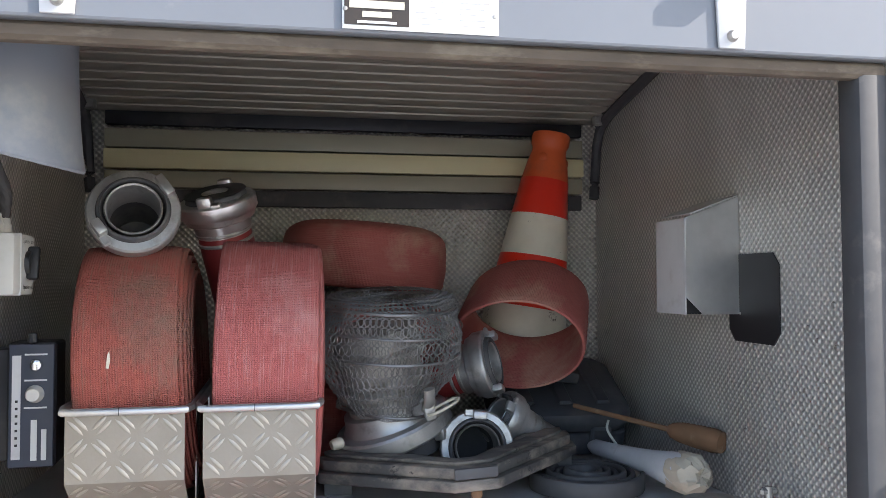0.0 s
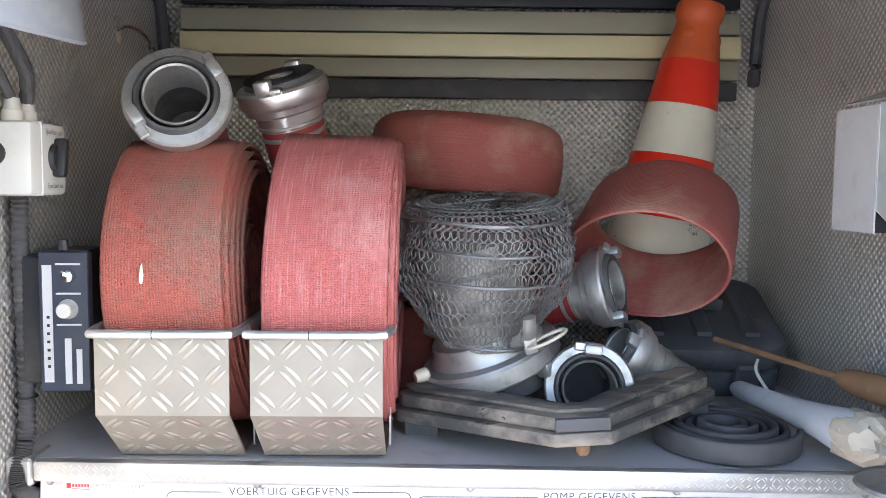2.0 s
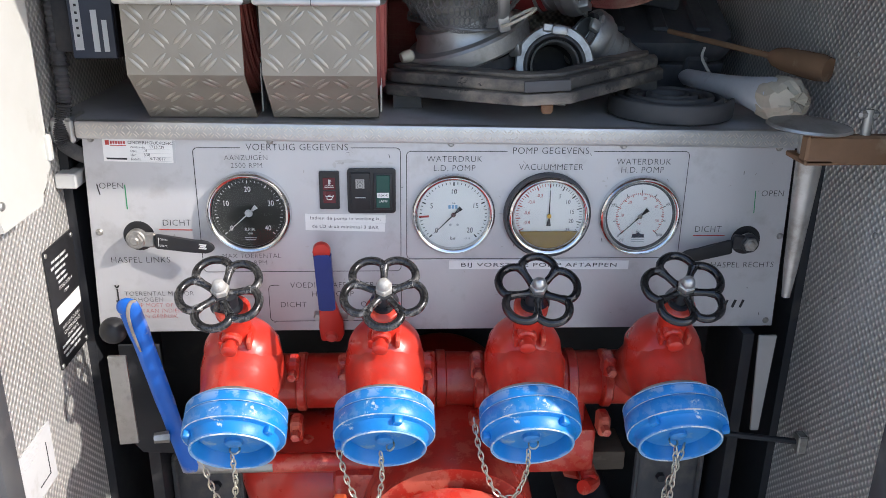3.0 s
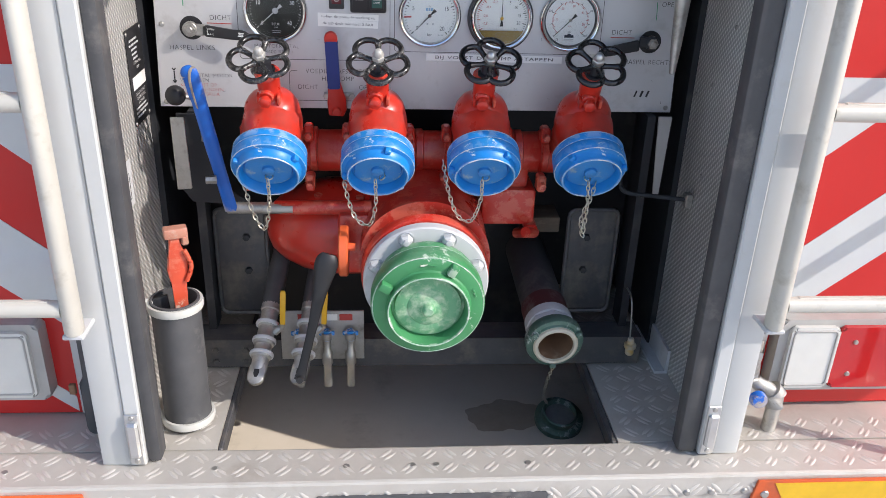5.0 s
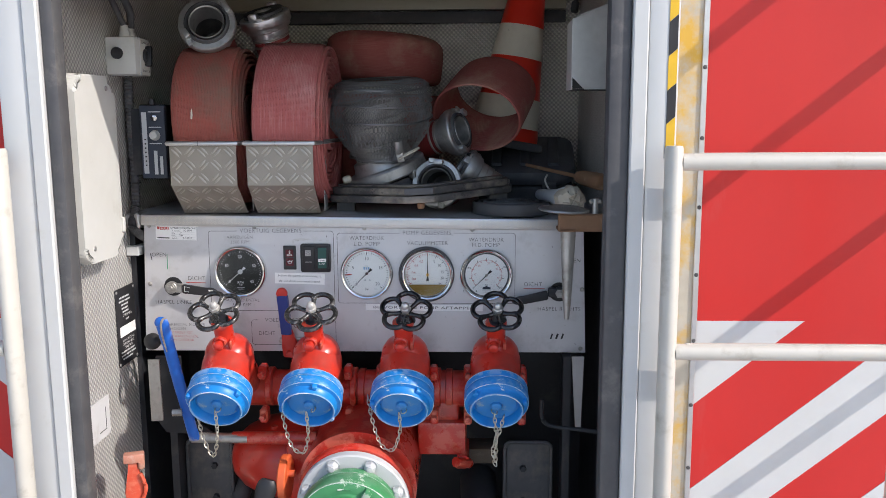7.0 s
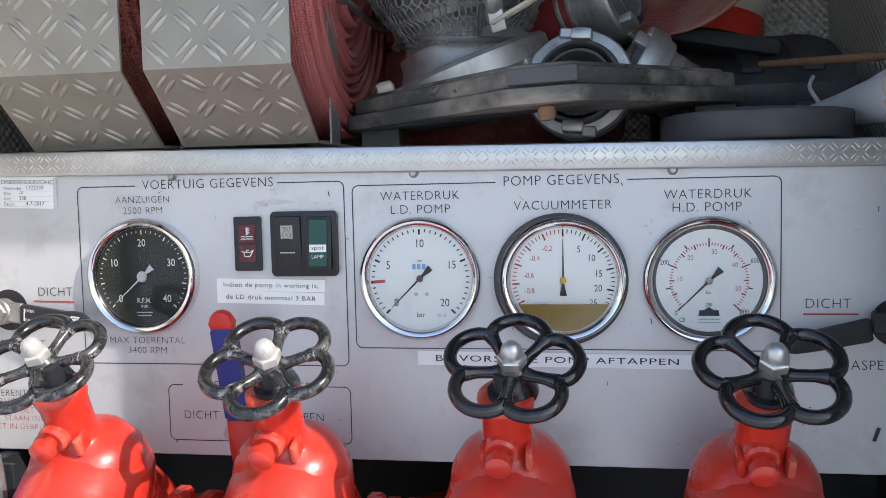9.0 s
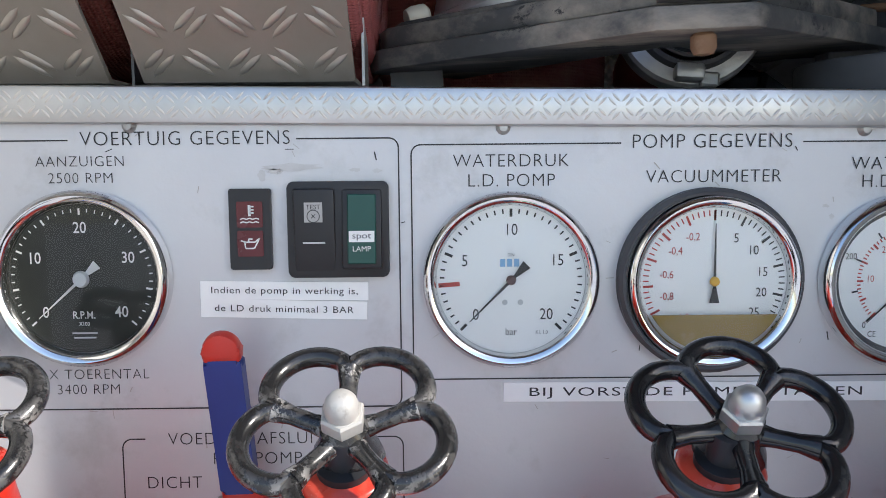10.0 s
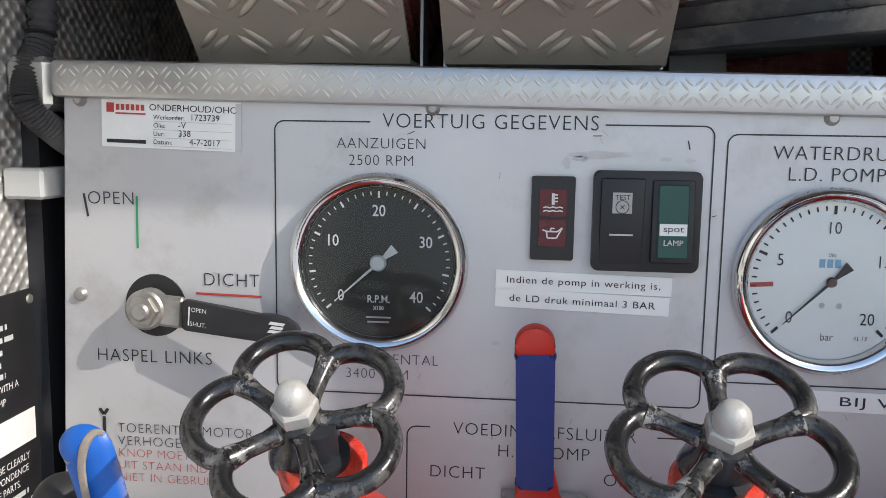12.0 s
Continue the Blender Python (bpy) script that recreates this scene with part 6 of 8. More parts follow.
# outlet pipe with its worn coupling and the cap hanging in the recess
PD = Vector((0.03, -1.0, -0.14)).normalized()
hose = thing("tank_filling_pipe", "black rubber pipe ending in a worn green-rimmed coupling", "pipe", axis_pose((0.252, -0.168, 0.718), PD))
part("pipe", lathe([(0.0, -0.34), (0.044, -0.34), (0.044, -0.14), (0.0445, -0.13), (0.0445, -0.085), (0.043, -0.08)], 36), "rubber", hose)
part("clamp_band", lathe([(0.0440, -0.12), (0.0462, -0.118), (0.0462, -0.075), (0.044, -0.073)], 36), "maroon", hose, "dark maroon sleeve")
part("white_collar", joined(lathe([(0.043, -0.074), (0.0475, -0.072), (0.0485, -0.058), (0.0475, -0.05), (0.044, -0.048)], 36), lathe([(0.044, -0.05), (0.049, -0.046), (0.049, -0.03), (0.046, -0.026)], 8)), "grey_paint", hose, "pale painted hexagon collar")
part("coupling_ring", lathe([(0.044, -0.028), (0.053, -0.026), (0.0565, -0.021), (0.0570, -0.006), (0.0550, -0.001), (0.0480, 0.001), (0.046, 0.004), (0.044, 0.004)], 48), "green_dark", hose, "worn green coupling ring")
part("mouth", lathe([(0.0445, 0.003), (0.043, 0.009), (0.0395, 0.0115), (0.0355, 0.010), (0.034, 0.005)], 40), "cream", hose, "pale inner seal ring")
part("inside", lathe([(0.0338, 0.005), (0.0325, -0.09), (0.0, -0.09)], 32), "bristle", hose, "rusty inside of the bore")
for a in (30, 150, 270):
    part("lug", moved(box(0.044, 0.056, -0.006, 0.006, -0.002, 0.010, 0.002), pose(0, 0, 0, 0, 0, a)), "green_dark", hose)
part("chain", moved(chain_mesh([Vector((0.252, -0.165, 0.660)), Vector((0.248, -0.14, 0.60)), Vector((0.262, -0.08, 0.53)), Vector((0.285, -0.02, 0.47))], 0.011, 0.001, 0.0055), axis_pose((0.252, -0.168, 0.718), PD).inverted()), "chain", hose, "thin chain")
dcap = thing("hanging_cap", "dark worn coupling cap lying in the recess on its chain", "cap", Matrix.Translation((0.318, -0.005, 0.408)) @ pose(0, 0, 0, 16, 4, -8))
part("ring", lathe([(0.030, 0.0), (0.052, 0.0), (0.055, 0.004), (0.055, 0.018), (0.050, 0.022), (0.042, 0.023), (0.040, 0.034), (0.036, 0.036), (0.034, 0.033), (0.033, 0.022)], 44), "green_dark", dcap)
part("face", lathe([(0.034, 0.022), (0.015, 0.023), (0, 0.024)], 32), "cast", dcap, "grey metal face")
part("base", lathe([(0, -0.004), (0.05, -0.004), (0.052, 0.0)], 32), "black_steel", dcap)
stain_bm = lathe([(0, 0), (0.06, 0), (0.085, 0)], 40)
for v in stain_bm.verts:
    a = math.atan2(v.co.y, v.co.x)
    v.co *= 1 + 0.12 * math.sin(2 * a + 1) + 0.08 * math.sin(5 * a) + 0.05 * math.sin(11 * a + 2)
structure("floor_stain", stain_bm, "stain", "dark oil stain on the recess floor", "stain").matrix_basis = Matrix.Translation((0.200, 0.03, 0.4006)) @ Matrix.Diagonal((0.95, 0.75, 1, 1))

# steel frame behind the pump
def frame_plate(x0, x1, label, flip):
    o = thing("frame_plate", label, "bracket", Matrix.Translation(((x0 + x1) / 2, 0.02, 0.805)), "frame plates")
    w, h = x1 - x0, 0.235
    part("plate", extrude(rounded(w, h, 0.015), 0.0, 0.006, 0.001), "frame_grey", o)
    ring = [(a, -0.004, b) for a, b in rounded(w, h, 0.015)]
    part("flange", tube(ring, 0.0045, 6, closed=True), "frame_grey", o)
    for z in (0.055, -0.02):
        part("bolt", turned(moved(lathe([(0, 0.009), (0.007, 0.008), (0.008, 0)], 6), Matrix.Translation((flip * 0.01, z, 0)))), "black_steel", o)
    return o


frame_plate(-0.415, -0.315, "black steel frame plate with rolled edge behind the pump", 1)
frame_plate(0.300, 0.402, "black steel frame plate with bolts behind the pipe", -1)
for s in (-1, 1):
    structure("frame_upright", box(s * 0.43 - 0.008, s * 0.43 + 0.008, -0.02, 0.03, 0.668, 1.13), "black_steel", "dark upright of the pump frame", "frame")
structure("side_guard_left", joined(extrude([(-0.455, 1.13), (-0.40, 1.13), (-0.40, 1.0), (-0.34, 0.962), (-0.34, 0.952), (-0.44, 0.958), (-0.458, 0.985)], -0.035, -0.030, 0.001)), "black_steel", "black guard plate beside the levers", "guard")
structure("hanger_left", extrude([(-0.456, 1.134), (-0.432, 1.134), (-0.430, 1.0), (-0.456, 0.998)], -0.075, -0.070, 0.001), "steel", "grey steel hanger strip under the panel", "bracket")
structure("hanger_right", extrude([(0.438, 1.134), (0.464, 1.134), (0.460, 0.978), (0.448, 0.978)], -0.035, -0.030, 0.001), "lamp_housing", "grey hanger strip under the panel", "bracket")
rod = thing("bent_rod", "bent dark steel hook rod fixed to the side sheet", "hook")
part("rod", tube(smooth_path([(0.375, -0.05, 1.045), (0.376, -0.05, 1.005), (0.392, -0.052, 0.988), (0.44, -0.06, 0.984), (0.51, -0.07, 0.980)], 5), 0.0045, 8), "black_steel", rod)
part("plate", box(0.500, 0.514, -0.080, -0.060, 0.966, 0.994, 0.002), "steel", rod, "small bolted plate")

# brass plug on a short chain
bung = thing("drain_plug", "small dull brass plug hanging on a pale cord", "plug")
part("hook", tube(smooth_path([(0.430, -0.018, 0.760), (0.429, -0.040, 0.762), (0.428, -0.062, 0.756), (0.428, -0.070, 0.745)], 4), 0.0022, 8), "steel", bung)
part("cord", tube(smooth_path([(0.428, -0.070, 0.746), (0.430, -0.072, 0.715), (0.433, -0.0715, 0.672)], 5), 0.0018, 8), "steel", bung, "twisted wire cord")
part("plug", moved(lathe([(0, 0.0), (0.007, 0.001), (0.009, 0.004), (0.009, 0.016), (0.0125, 0.018), (0.0125, 0.026), (0.008, 0.029), (0.006, 0.040), (0, 0.041)], 16), Matrix.Translation((0.434, -0.0768, 0.633))), "trim_worn", bung, "dull brass plug")

# throttle knob and blue lever
knob = thing("throttle_knob", "black ball knob on a short steel arm", "knob")
part("ball", moved(lathe([(0.0175 * math.sin(radians(a)), -0.0175 * math.cos(radians(a))) for a in range(0, 181, 12)], 28), Matrix.Translation((-0.440, -0.082, 1.176))), "black", knob)
part("arm", tube(smooth_path([(-0.432, -0.075, 1.172), (-0.416, -0.06, 1.165), (-0.410, -0.045, 1.14), (-0.408, -0.04, 1.08)], 5), 0.0045, 8), "steel", knob, "steel arm")
bluel = thing("suction_lever", "long blue painted flat lever on a shaft, chipped paint", "lever")
part("bar", joined(tube(smooth_path([(-0.405, -0.118, 1.225), (-0.402, -0.117, 1.216), (-0.392, -0.110, 1.16), (-0.376, -0.098, 1.06), (-0.360, -0.086, 0.962)], 5), [0.0142] * 9 + [0.0130] * 6 + [0.0120] * 6, 14, flat=0.42, up=(0, 1, 0))), "blue_lever", bluel)
part("rounded_end", moved(lathe([(0.0152 * math.sin(radians(a)), -0.0152 * math.cos(radians(a))) for a in range(0, 181, 15)], 24), Matrix.Translation((-0.4050, -0.1180, 1.225)) @ Matrix.Diagonal((0.935, 0.42, 0.82, 1))), "blue_lever", bluel, "thick rounded end with chipped blue paint")
part("worn_edge", tube(smooth_path([(-0.3965, -0.1175, 1.163), (-0.4010, -0.1225, 1.190), (-0.4035, -0.1247, 1.212), (-0.4025, -0.1245, 1.226), (-0.3985, -0.1222, 1.234), (-0.3935, -0.1200, 1.234)], 5), [0.0011, 0.0014, 0.0016, 0.0018, 0.0019, 0.0020, 0.0021, 0.0021, 0.0022, 0.0022, 0.0023, 0.0023, 0.0024, 0.0024, 0.0024, 0.0025, 0.0025, 0.0025, 0.0024, 0.0023, 0.0022, 0.0021, 0.0020, 0.0018, 0.0016, 0.0012], 8, flat=0.6, up=(0, 1, 0)), "trim_bare", bluel, "bare fold with flaking paint")
part("shaft", moved(lathe([(0, -0.06), (0.011, -0.06), (0.011, 0.06), (0, 0.06)], 20), pose(-0.308, -0.078, 0.964, 0, 90, 0)), "steel", bluel, "steel shaft")
part("sleeve", moved(lathe([(0, -0.02), (0.0125, -0.02), (0.0135, 0.0), (0.0135, 0.16), (0.0, 0.16)], 20), pose(-0.262, -0.075, 0.964, 0, 90, 0)), "pump", bluel, "red shaft sleeve")
part("bolt", moved(lathe([(0, 0.02), (0.007, 0.019), (0.008, 0)], 6), axis_pose((-0.378, -0.105, 1.03), (-1, -0.2, 0))), "steel", bluel)

# spanner tube on the side ledge
tubeh = thing("spanner_tube", "scuffed black plastic tube strapped upright on the ledge", "tube", Matrix.Translation((-0.440, -0.238, TREAD_Z)))
part("tube", lathe([(0.0, 0.006), (0.042, 0.006), (0.042, 0.262), (0.038, 0.262), (0.038, 0.05), (0, 0.05)], 40), "tube_black", tubeh)
for z in (0.018, 0.252):
    part("clamp", joined(lathe([(0.0425, -0.007), (0.047, -0.007), (0.048, -0.003), (0.048, 0.003), (0.047, 0.007), (0.0425, 0.007)], 40), box(-0.066, -0.036, -0.010, 0.004, -0.008, 0.008, 0.003, 2)), "white_plastic", tubeh, "off-white plastic pipe clamp").location.z = z
key = thing("hydrant_spanner", "chipped red painted steel spanner standing in the tube", "spanner", Matrix.Translation((-0.428, -0.243, 0.86)) @ pose(0, 0, 0, 0, 0, 20))
part("shank", joined(extrude([(-0.010, -0.10), (0.010, -0.10), (0.010, 0.035), (0.016, 0.055), (0.018, 0.075), (0.010, 0.105), (0.008, 0.122), (-0.008, 0.122), (-0.010, 0.100), (-0.017, 0.06), (-0.014, 0.04), (-0.010, 0.03)], -0.006, 0.006, 0.002)), "spanner_red", key)
part("head", joined(box(-0.016, 0.022, -0.012, 0.010, 0.120, 0.138, 0.003, 2), box(0.010, 0.022, -0.012, 0.008, 0.106, 0.124, 0.003)), "spanner_head", key, "worn hooked head")
part("rib", tube(smooth_path([(0.012, -0.009, 0.04), (0.022, -0.010, 0.068), (0.013, -0.009, 0.098)], 5), 0.004, 8), "spanner_red", key)
key2 = thing("suction_spanner", "dark flat spanner standing in the tube", "spanner", Matrix.Translation((-0.462, -0.236, 0.80)))
part("blade", moved(extrude([(-0.016, -0.1), (0.016, -0.1), (0.016, 0.065), (-0.016, 0.060)], -0.004, 0.004, 0.001), pose(0, 0, 0, 0, -6, 15)), "black_steel", key2)


# ---- things on the shelf ----
def uv_tube(path, side, half_w, half_t, name, mat, parent, label="", n=12, start=0.0, ring=False):
    """A flat hose swept along a path: side gives the direction across its width at each point."""
    verts, faces, uvs = [], [], []
    length = start
    prof = []
    for i in range(n):
        a = 2 * math.pi * i / n
        c, s = math.cos(a), math.sin(a)
        prof.append((half_w * (abs(c) ** 0.35) * (1 if c >= 0 else -1), half_t * (abs(s) ** 0.6) * (1 if s >= 0 else -1)))
    lens = []
    for i, p in enumerate(path):
        a, b = path[max(0, i - 1)], path[min(len(path) - 1, i + 1)]
        if ring and i in (0, len(path) - 1):
            a, b = path[-2], path[1]
        d = (b - a).normalized()
        w = (side[i] - d * side[i].dot(d)).normalized()
        t = d.cross(w)
        for u, v in prof:
            verts.append(p + w * u + t * v)
        if i:
            length += (p - path[i - 1]).length
        lens.append(length)
    for i in range(len(path) - 1):
        for j in range(n):
            k = (j + 1) % n
            faces.append((i * n + j, i * n + k, (i + 1) * n + k, (i + 1) * n + j))
            uvs.append(((prof[j][0], lens[i]), (prof[k][0], lens[i]), (prof[k][0], lens[i + 1]), (prof[j][0], lens[i + 1])))
    m = len(path) - 1
    if not ring:
        faces.append(tuple(range(n - 1, -1, -1)))
        faces.append(tuple(m * n + j for j in range(n)))
    me = bpy.data.meshes.new(name)
    me.from_pydata([tuple(v) for v in verts], [], faces)
    layer = me.uv_layers.new(name="UVMap")
    for poly, uv in zip(me.polygons, uvs):
        for li, c in zip(poly.loop_indices, uv):
            layer.data[li].uv = c
    me.materials.append(M[mat])
    for p in me.polygons:
        p.use_smooth = True
    me.update()
    ob = new(name, me)
    ob.parent = parent
    if label:
        tagged(ob, label)
    return ob


def coil(name, label, m, r0, r1, turns, width, mat, seed=0, thick=0.0095, wob=0.0016, group="rolled hoses", squash=1.0, dome=0.0, fan=()):
    """A flat fire hose rolled into a disc; local axis x, tail on top."""
    rng = random.Random(seed)
    t = thing(name, label, "hose", m, group)
    steps = int(turns * 44)
    path, side = [], []
    offs = [rng.uniform(-0.006, 0.006) for _ in range(int(turns) + 3)]
    for i, o in enumerate(fan):
        offs[len(offs) - 1 - len(fan) + i] = o
    for i in range(steps + 1):
        f = i / steps
        a = 2 * math.pi * turns * f
        k = turns * f
        r = r0 + (r1 - r0) * f + wob * math.sin(3 * a + seed) * 0.5 + wob * math.sin(7.3 * k)
        off = offs[int(k)] * (1 - k % 1) + offs[int(k) + 1] * (k % 1)
        path.append(Vector((off * (1.4 - f if not fan else 1.0) + dome * f ** 4, -r * math.cos(a), r * math.sin(a) * squash)))
        side.append(Vector((1, 0.03 * math.sin(a + seed), 0.02 * math.cos(2 * a))))
    cut = len(path) - 34
    uv_tube(path[:cut + 1], side[:cut + 1], width / 2, thick / 2 * 0.92, "roll", mat, t)
    run = sum((b - a).length for a, b in zip(path[:cut], path[1:cut + 1]))
    uv_tube(path[cut:], side[cut:], width / 2, thick / 2 * 0.92, "outer_end", mat, t, start=run)
    return t


def hose_tray(x0, x1):
    """Folded tread plate tray with a rod rim."""
    t = thing("hose_tray", "folded tread plate tray with a bright rod rim", "tray", Matrix.Translation((x0, 0, 0)), "hose trays")
    w = x1 - x0
    prof = [(-0.055, 1.583), (-0.055, 1.499), (0.016, 1.4345), (0.28, 1.4345), (0.33, 1.50)]
    th = 0.003
    bm = bmesh.new()
    rows = []
    for x in (0.010, w - 0.0095):
        rows.append([bm.verts.new((x, y, z)) for y, z in prof] + [bm.verts.new((x, y + (th if i < 3 else 0), z + (th if i >= 2 else 0))) for i, (y, z) in reversed(list(enumerate(prof)))])
    k = len(rows[0])
    for i in range(k):
        bm.faces.new((rows[0][i], rows[0][(i + 1) % k], rows[1][(i + 1) % k], rows[1][i]))
    bm.faces.new(rows[0]), bm.faces.new(rows[1][::-1])
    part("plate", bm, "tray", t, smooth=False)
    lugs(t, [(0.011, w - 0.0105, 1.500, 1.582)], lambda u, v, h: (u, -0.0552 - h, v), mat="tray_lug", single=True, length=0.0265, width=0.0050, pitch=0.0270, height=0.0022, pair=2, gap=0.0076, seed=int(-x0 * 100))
    d = Vector((0, 0.071, -0.0645)).normalized()
    nrm = Vector((0, -d.z, d.y)) * -1
    lugs(t, [(0.011, w - 0.0105, 0.002, 0.094)], lambda u, v, h: Vector((u, -0.055, 1.499)) + d * v + Vector((0, -0.672, -0.740)) * (h + 0.0002), mat="tray_lug", single=True, length=0.0265, width=0.0050, pitch=0.0270, height=0.0022, pair=2, gap=0.0076, seed=9)
    rim = [(0.004, 0.33, 1.585), (0.002, -0.03, 1.585), (0.008, -0.060, 1.585), (0.02, -0.062, 1.585), (w - 0.02, -0.062, 1.585), (w - 0.008, -0.060, 1.585), (w - 0.002, -0.03, 1.585), (w - 0.004, 0.33, 1.585)]
    part("rim", tube(rim, 0.0048, 10), "alu", t, "bright rod rim")
    part("rim_joint", tube([(w * 0.46, -0.062, 1.585), (w * 0.465, -0.062, 1.585)], 0.0051, 10), "black_steel", t)
    for x in (0.007, w - 0.007):
        part("side_strap", joined(extrude([(0.0, 0.0), (0.03, 0.0), (0.03, 0.15), (0.0, 0.15)], -0.001, 0.001)), "alu", t, smooth=False).matrix_basis = Matrix.Translation((x, 0.05, 1.435)) @ pose(0, 0, 0, 0, 0, 90)
    return t


hose_tray(-0.402, -0.245)
hose_tray(-0.243, -0.087)
coil("rolled_hose", "rolled faded dull red woven fire hose with grey dirt streaks", Matrix.Translation((-0.331, 0.137, 1.618)) @ pose(0, 0, 0, 0, 0, 0) @ pose(0, 0, 0, 0, -2.5, 1), 0.045, 0.1745, 13.2, 0.126, "hose_a", 1, fan=(0.016, 0.013, 0.010, 0.006, 0.001, -0.003))
coil("rolled_hose", "rolled bright red woven fire hose, rubbed pale on top", Matrix.Translation((-0.158, 0.137, 1.6215)) @ pose(0, 0, 0, 0, 1.0, 0), 0.045, 0.178, 13.2, 0.132, "hose_b", 2, fan=(0.004, 0.009, 0.003, 0.007, 0.0, 0.002))


def flat_roll(name, label, m, r, h, mat, seed=0, corner=0.052):
    """A hose roll lying flat: a smooth round drum with softly rounded rims and a sunken centre; local z is its axis."""
    t = thing(name, label, "hose", m, "rolled hoses")
    n = 88
    prof = [(0.03, h / 2 - 0.02), (0.055, h / 2 - 0.004)]
    prof += [(r - corner + corner * math.sin(radians(d)), h / 2 - corner * 0.62 + corner * 0.62 * math.cos(radians(d))) for d in range(0, 91, 15)]
    prof += [(r + 0.002, h * 0.1), (r + 0.003, -h * 0.15), (r, -h / 2 + 0.012), (r - 0.006, -h / 2 + 0.003), (r - 0.02, -h / 2), (0.03, -h / 2)]

    def wob(a, z):
        return 1 + 0.016 * math.sin(2 * a + seed) + 0.009 * math.sin(3 * a + 1.7 * seed) + 0.004 * math.sin(9 * a + 40 * z)

    verts, faces, uvs, along = [], [], [], [0.0]
    for (ra, za), (rb, zb) in zip(prof, prof[1:]):
        along.append(along[-1] + math.hypot(rb - ra, zb - za))
    for rr, z in prof:
        for i in range(n):
            a = 2 * math.pi * i / n
            k = rr * wob(a, z)
            verts.append((k * math.cos(a), k * math.sin(a), z + 0.006 * math.sin(a + seed) * (rr / r)))
    for j in range(len(prof) - 1):
        for i in range(n):
            q = (i + 1) % n
            faces.append((j * n + i, (j + 1) * n + i, (j + 1) * n + q, j * n + q))
            c0, c1 = 2 * math.pi * r * i / n, 2 * math.pi * r * (i + 1) / n
            uvs.append(((along[j], c0), (along[j + 1], c0), (along[j + 1], c1), (along[j], c1)))
    me = bpy.data.meshes.new("roll")
    me.from_pydata(verts, [], faces)
    layer = me.uv_layers.new(name="UVMap")
    for poly, uv in zip(me.polygons, uvs):
        for li, c in zip(poly.loop_indices, uv):
            layer.data[li].uv = c
    for p in me.polygons:
        p.use_smooth = True
    me.materials.append(M[mat])
    me.update()
    ob = new("roll", me)
    ob.parent = t
    return t


flat_roll("rolled_hose", "rolled dull red hose lying flat with a pale rubbed patch", Matrix.Translation((0.006, 0.393, 1.784)) @ pose(0, 0, 0, 3, 5, 8), 0.145, 0.116, "hose_c", 3)
coil("rolled_hose", "rolled dull red hose lying flat on the shelf", Matrix.Translation((0.0, 0.400, 1.500)) @ pose(0, 0, 0, 0, 90, 0), 0.05, 0.138, 9.3, 0.124, "hose_c", 4)
coil("rolled_hose", "rolled dull red hose lying flat under another roll", Matrix.Translation((0.004, 0.395, 1.634)) @ pose(0, 0, 0, 2, 1, 0) @ pose(0, 0, 0, 0, 90, 0), 0.05, 0.138, 9.3, 0.12, "hose_c", 5)
fleck = solid("paint_fleck", extrude([(-0.002, -0.012), (0.001, -0.014), (0.0025, 0.0), (0.001, 0.013), (-0.001, 0.008)], -0.0005, 0.0005), "cone_white", "small pale paint fleck on the dull red hose", "fleck", Matrix.Translation((-0.347, -0.0420, 1.643)) @ pose(0, 0, 0, 6, 4, 0))


def coupling(name, label, m, r=0.063, tail=0.06, hose_mat=None, mat="cast"):
    """Lugged hose coupling; local z points out of its mouth."""
    c = thing(name, label, "coupling", m, "hose couplings")
    k = r / 0.063
    ring = part("lug_ring", lathe([(0.045 * k, -0.004), (0.060 * k, -0.004), (0.063 * k, 0.0), (0.063 * k, 0.016), (0.0605 * k, 0.019), (0.050 * k, 0.020)], 56), mat, c)
    part("mouth", lathe([(0.050 * k, 0.0195), (0.0475 * k, 0.026), (0.0440 * k, 0.027), (0.0425 * k, 0.024), (0.0415 * k, 0.010), (0.0385 * k, 0.008)], 48), "rubber", c, "black rubber seal")
    part("sleeve", lathe([(0.0390 * k, 0.024), (0.0375 * k, 0.026), (0.0355 * k, 0.024), (0.0345 * k, -0.07)], 40), mat, c, "bright bore sleeve")
    part("bore", lathe([(0.0344 * k, -0.03), (0.034 * k, -0.10), (0.0, -0.10)], 32), "rubber", c, "dark lining of the bore")
    for a in (25, 205):
        part("claw", joined(moved(box(0.046 * k, 0.060 * k, -0.012 * k, 0.012 * k, 0.018, 0.034, 0.003, 2), pose(0, 0, 0, 0, 0, a)), moved(box(0.050 * k, 0.0625 * k, 0.010 * k, 0.026 * k, 0.018, 0.024, 0.0015), pose(0, 0, 0, 0, 0, a))), mat, ring)
    part("shank", lathe([(0.058 * k, -0.004), (0.056 * k, -0.012), (0.047 * k, -0.016), (0.0455 * k, -0.016 - tail * 0.4), (0.043 * k, -0.016 - tail * 0.45), (0.043 * k, -0.016 - tail)], 44), mat, c)
    for z in (-0.03, -0.045):
        part("binding_wire", lathe([(0.0445 * k, z - 0.003), (0.0470 * k, z - 0.0015), (0.0470 * k, z + 0.0015), (0.0445 * k, z + 0.003)], 36), "steel", c)
    if hose_mat:
        part("hose_end", lathe([(0.0435 * k, -0.035), (0.0445 * k, -0.05), (0.0445 * k, -0.16), (0.030 * k, -0.19)], 32), hose_mat, c, "dull red hose end")
    return c


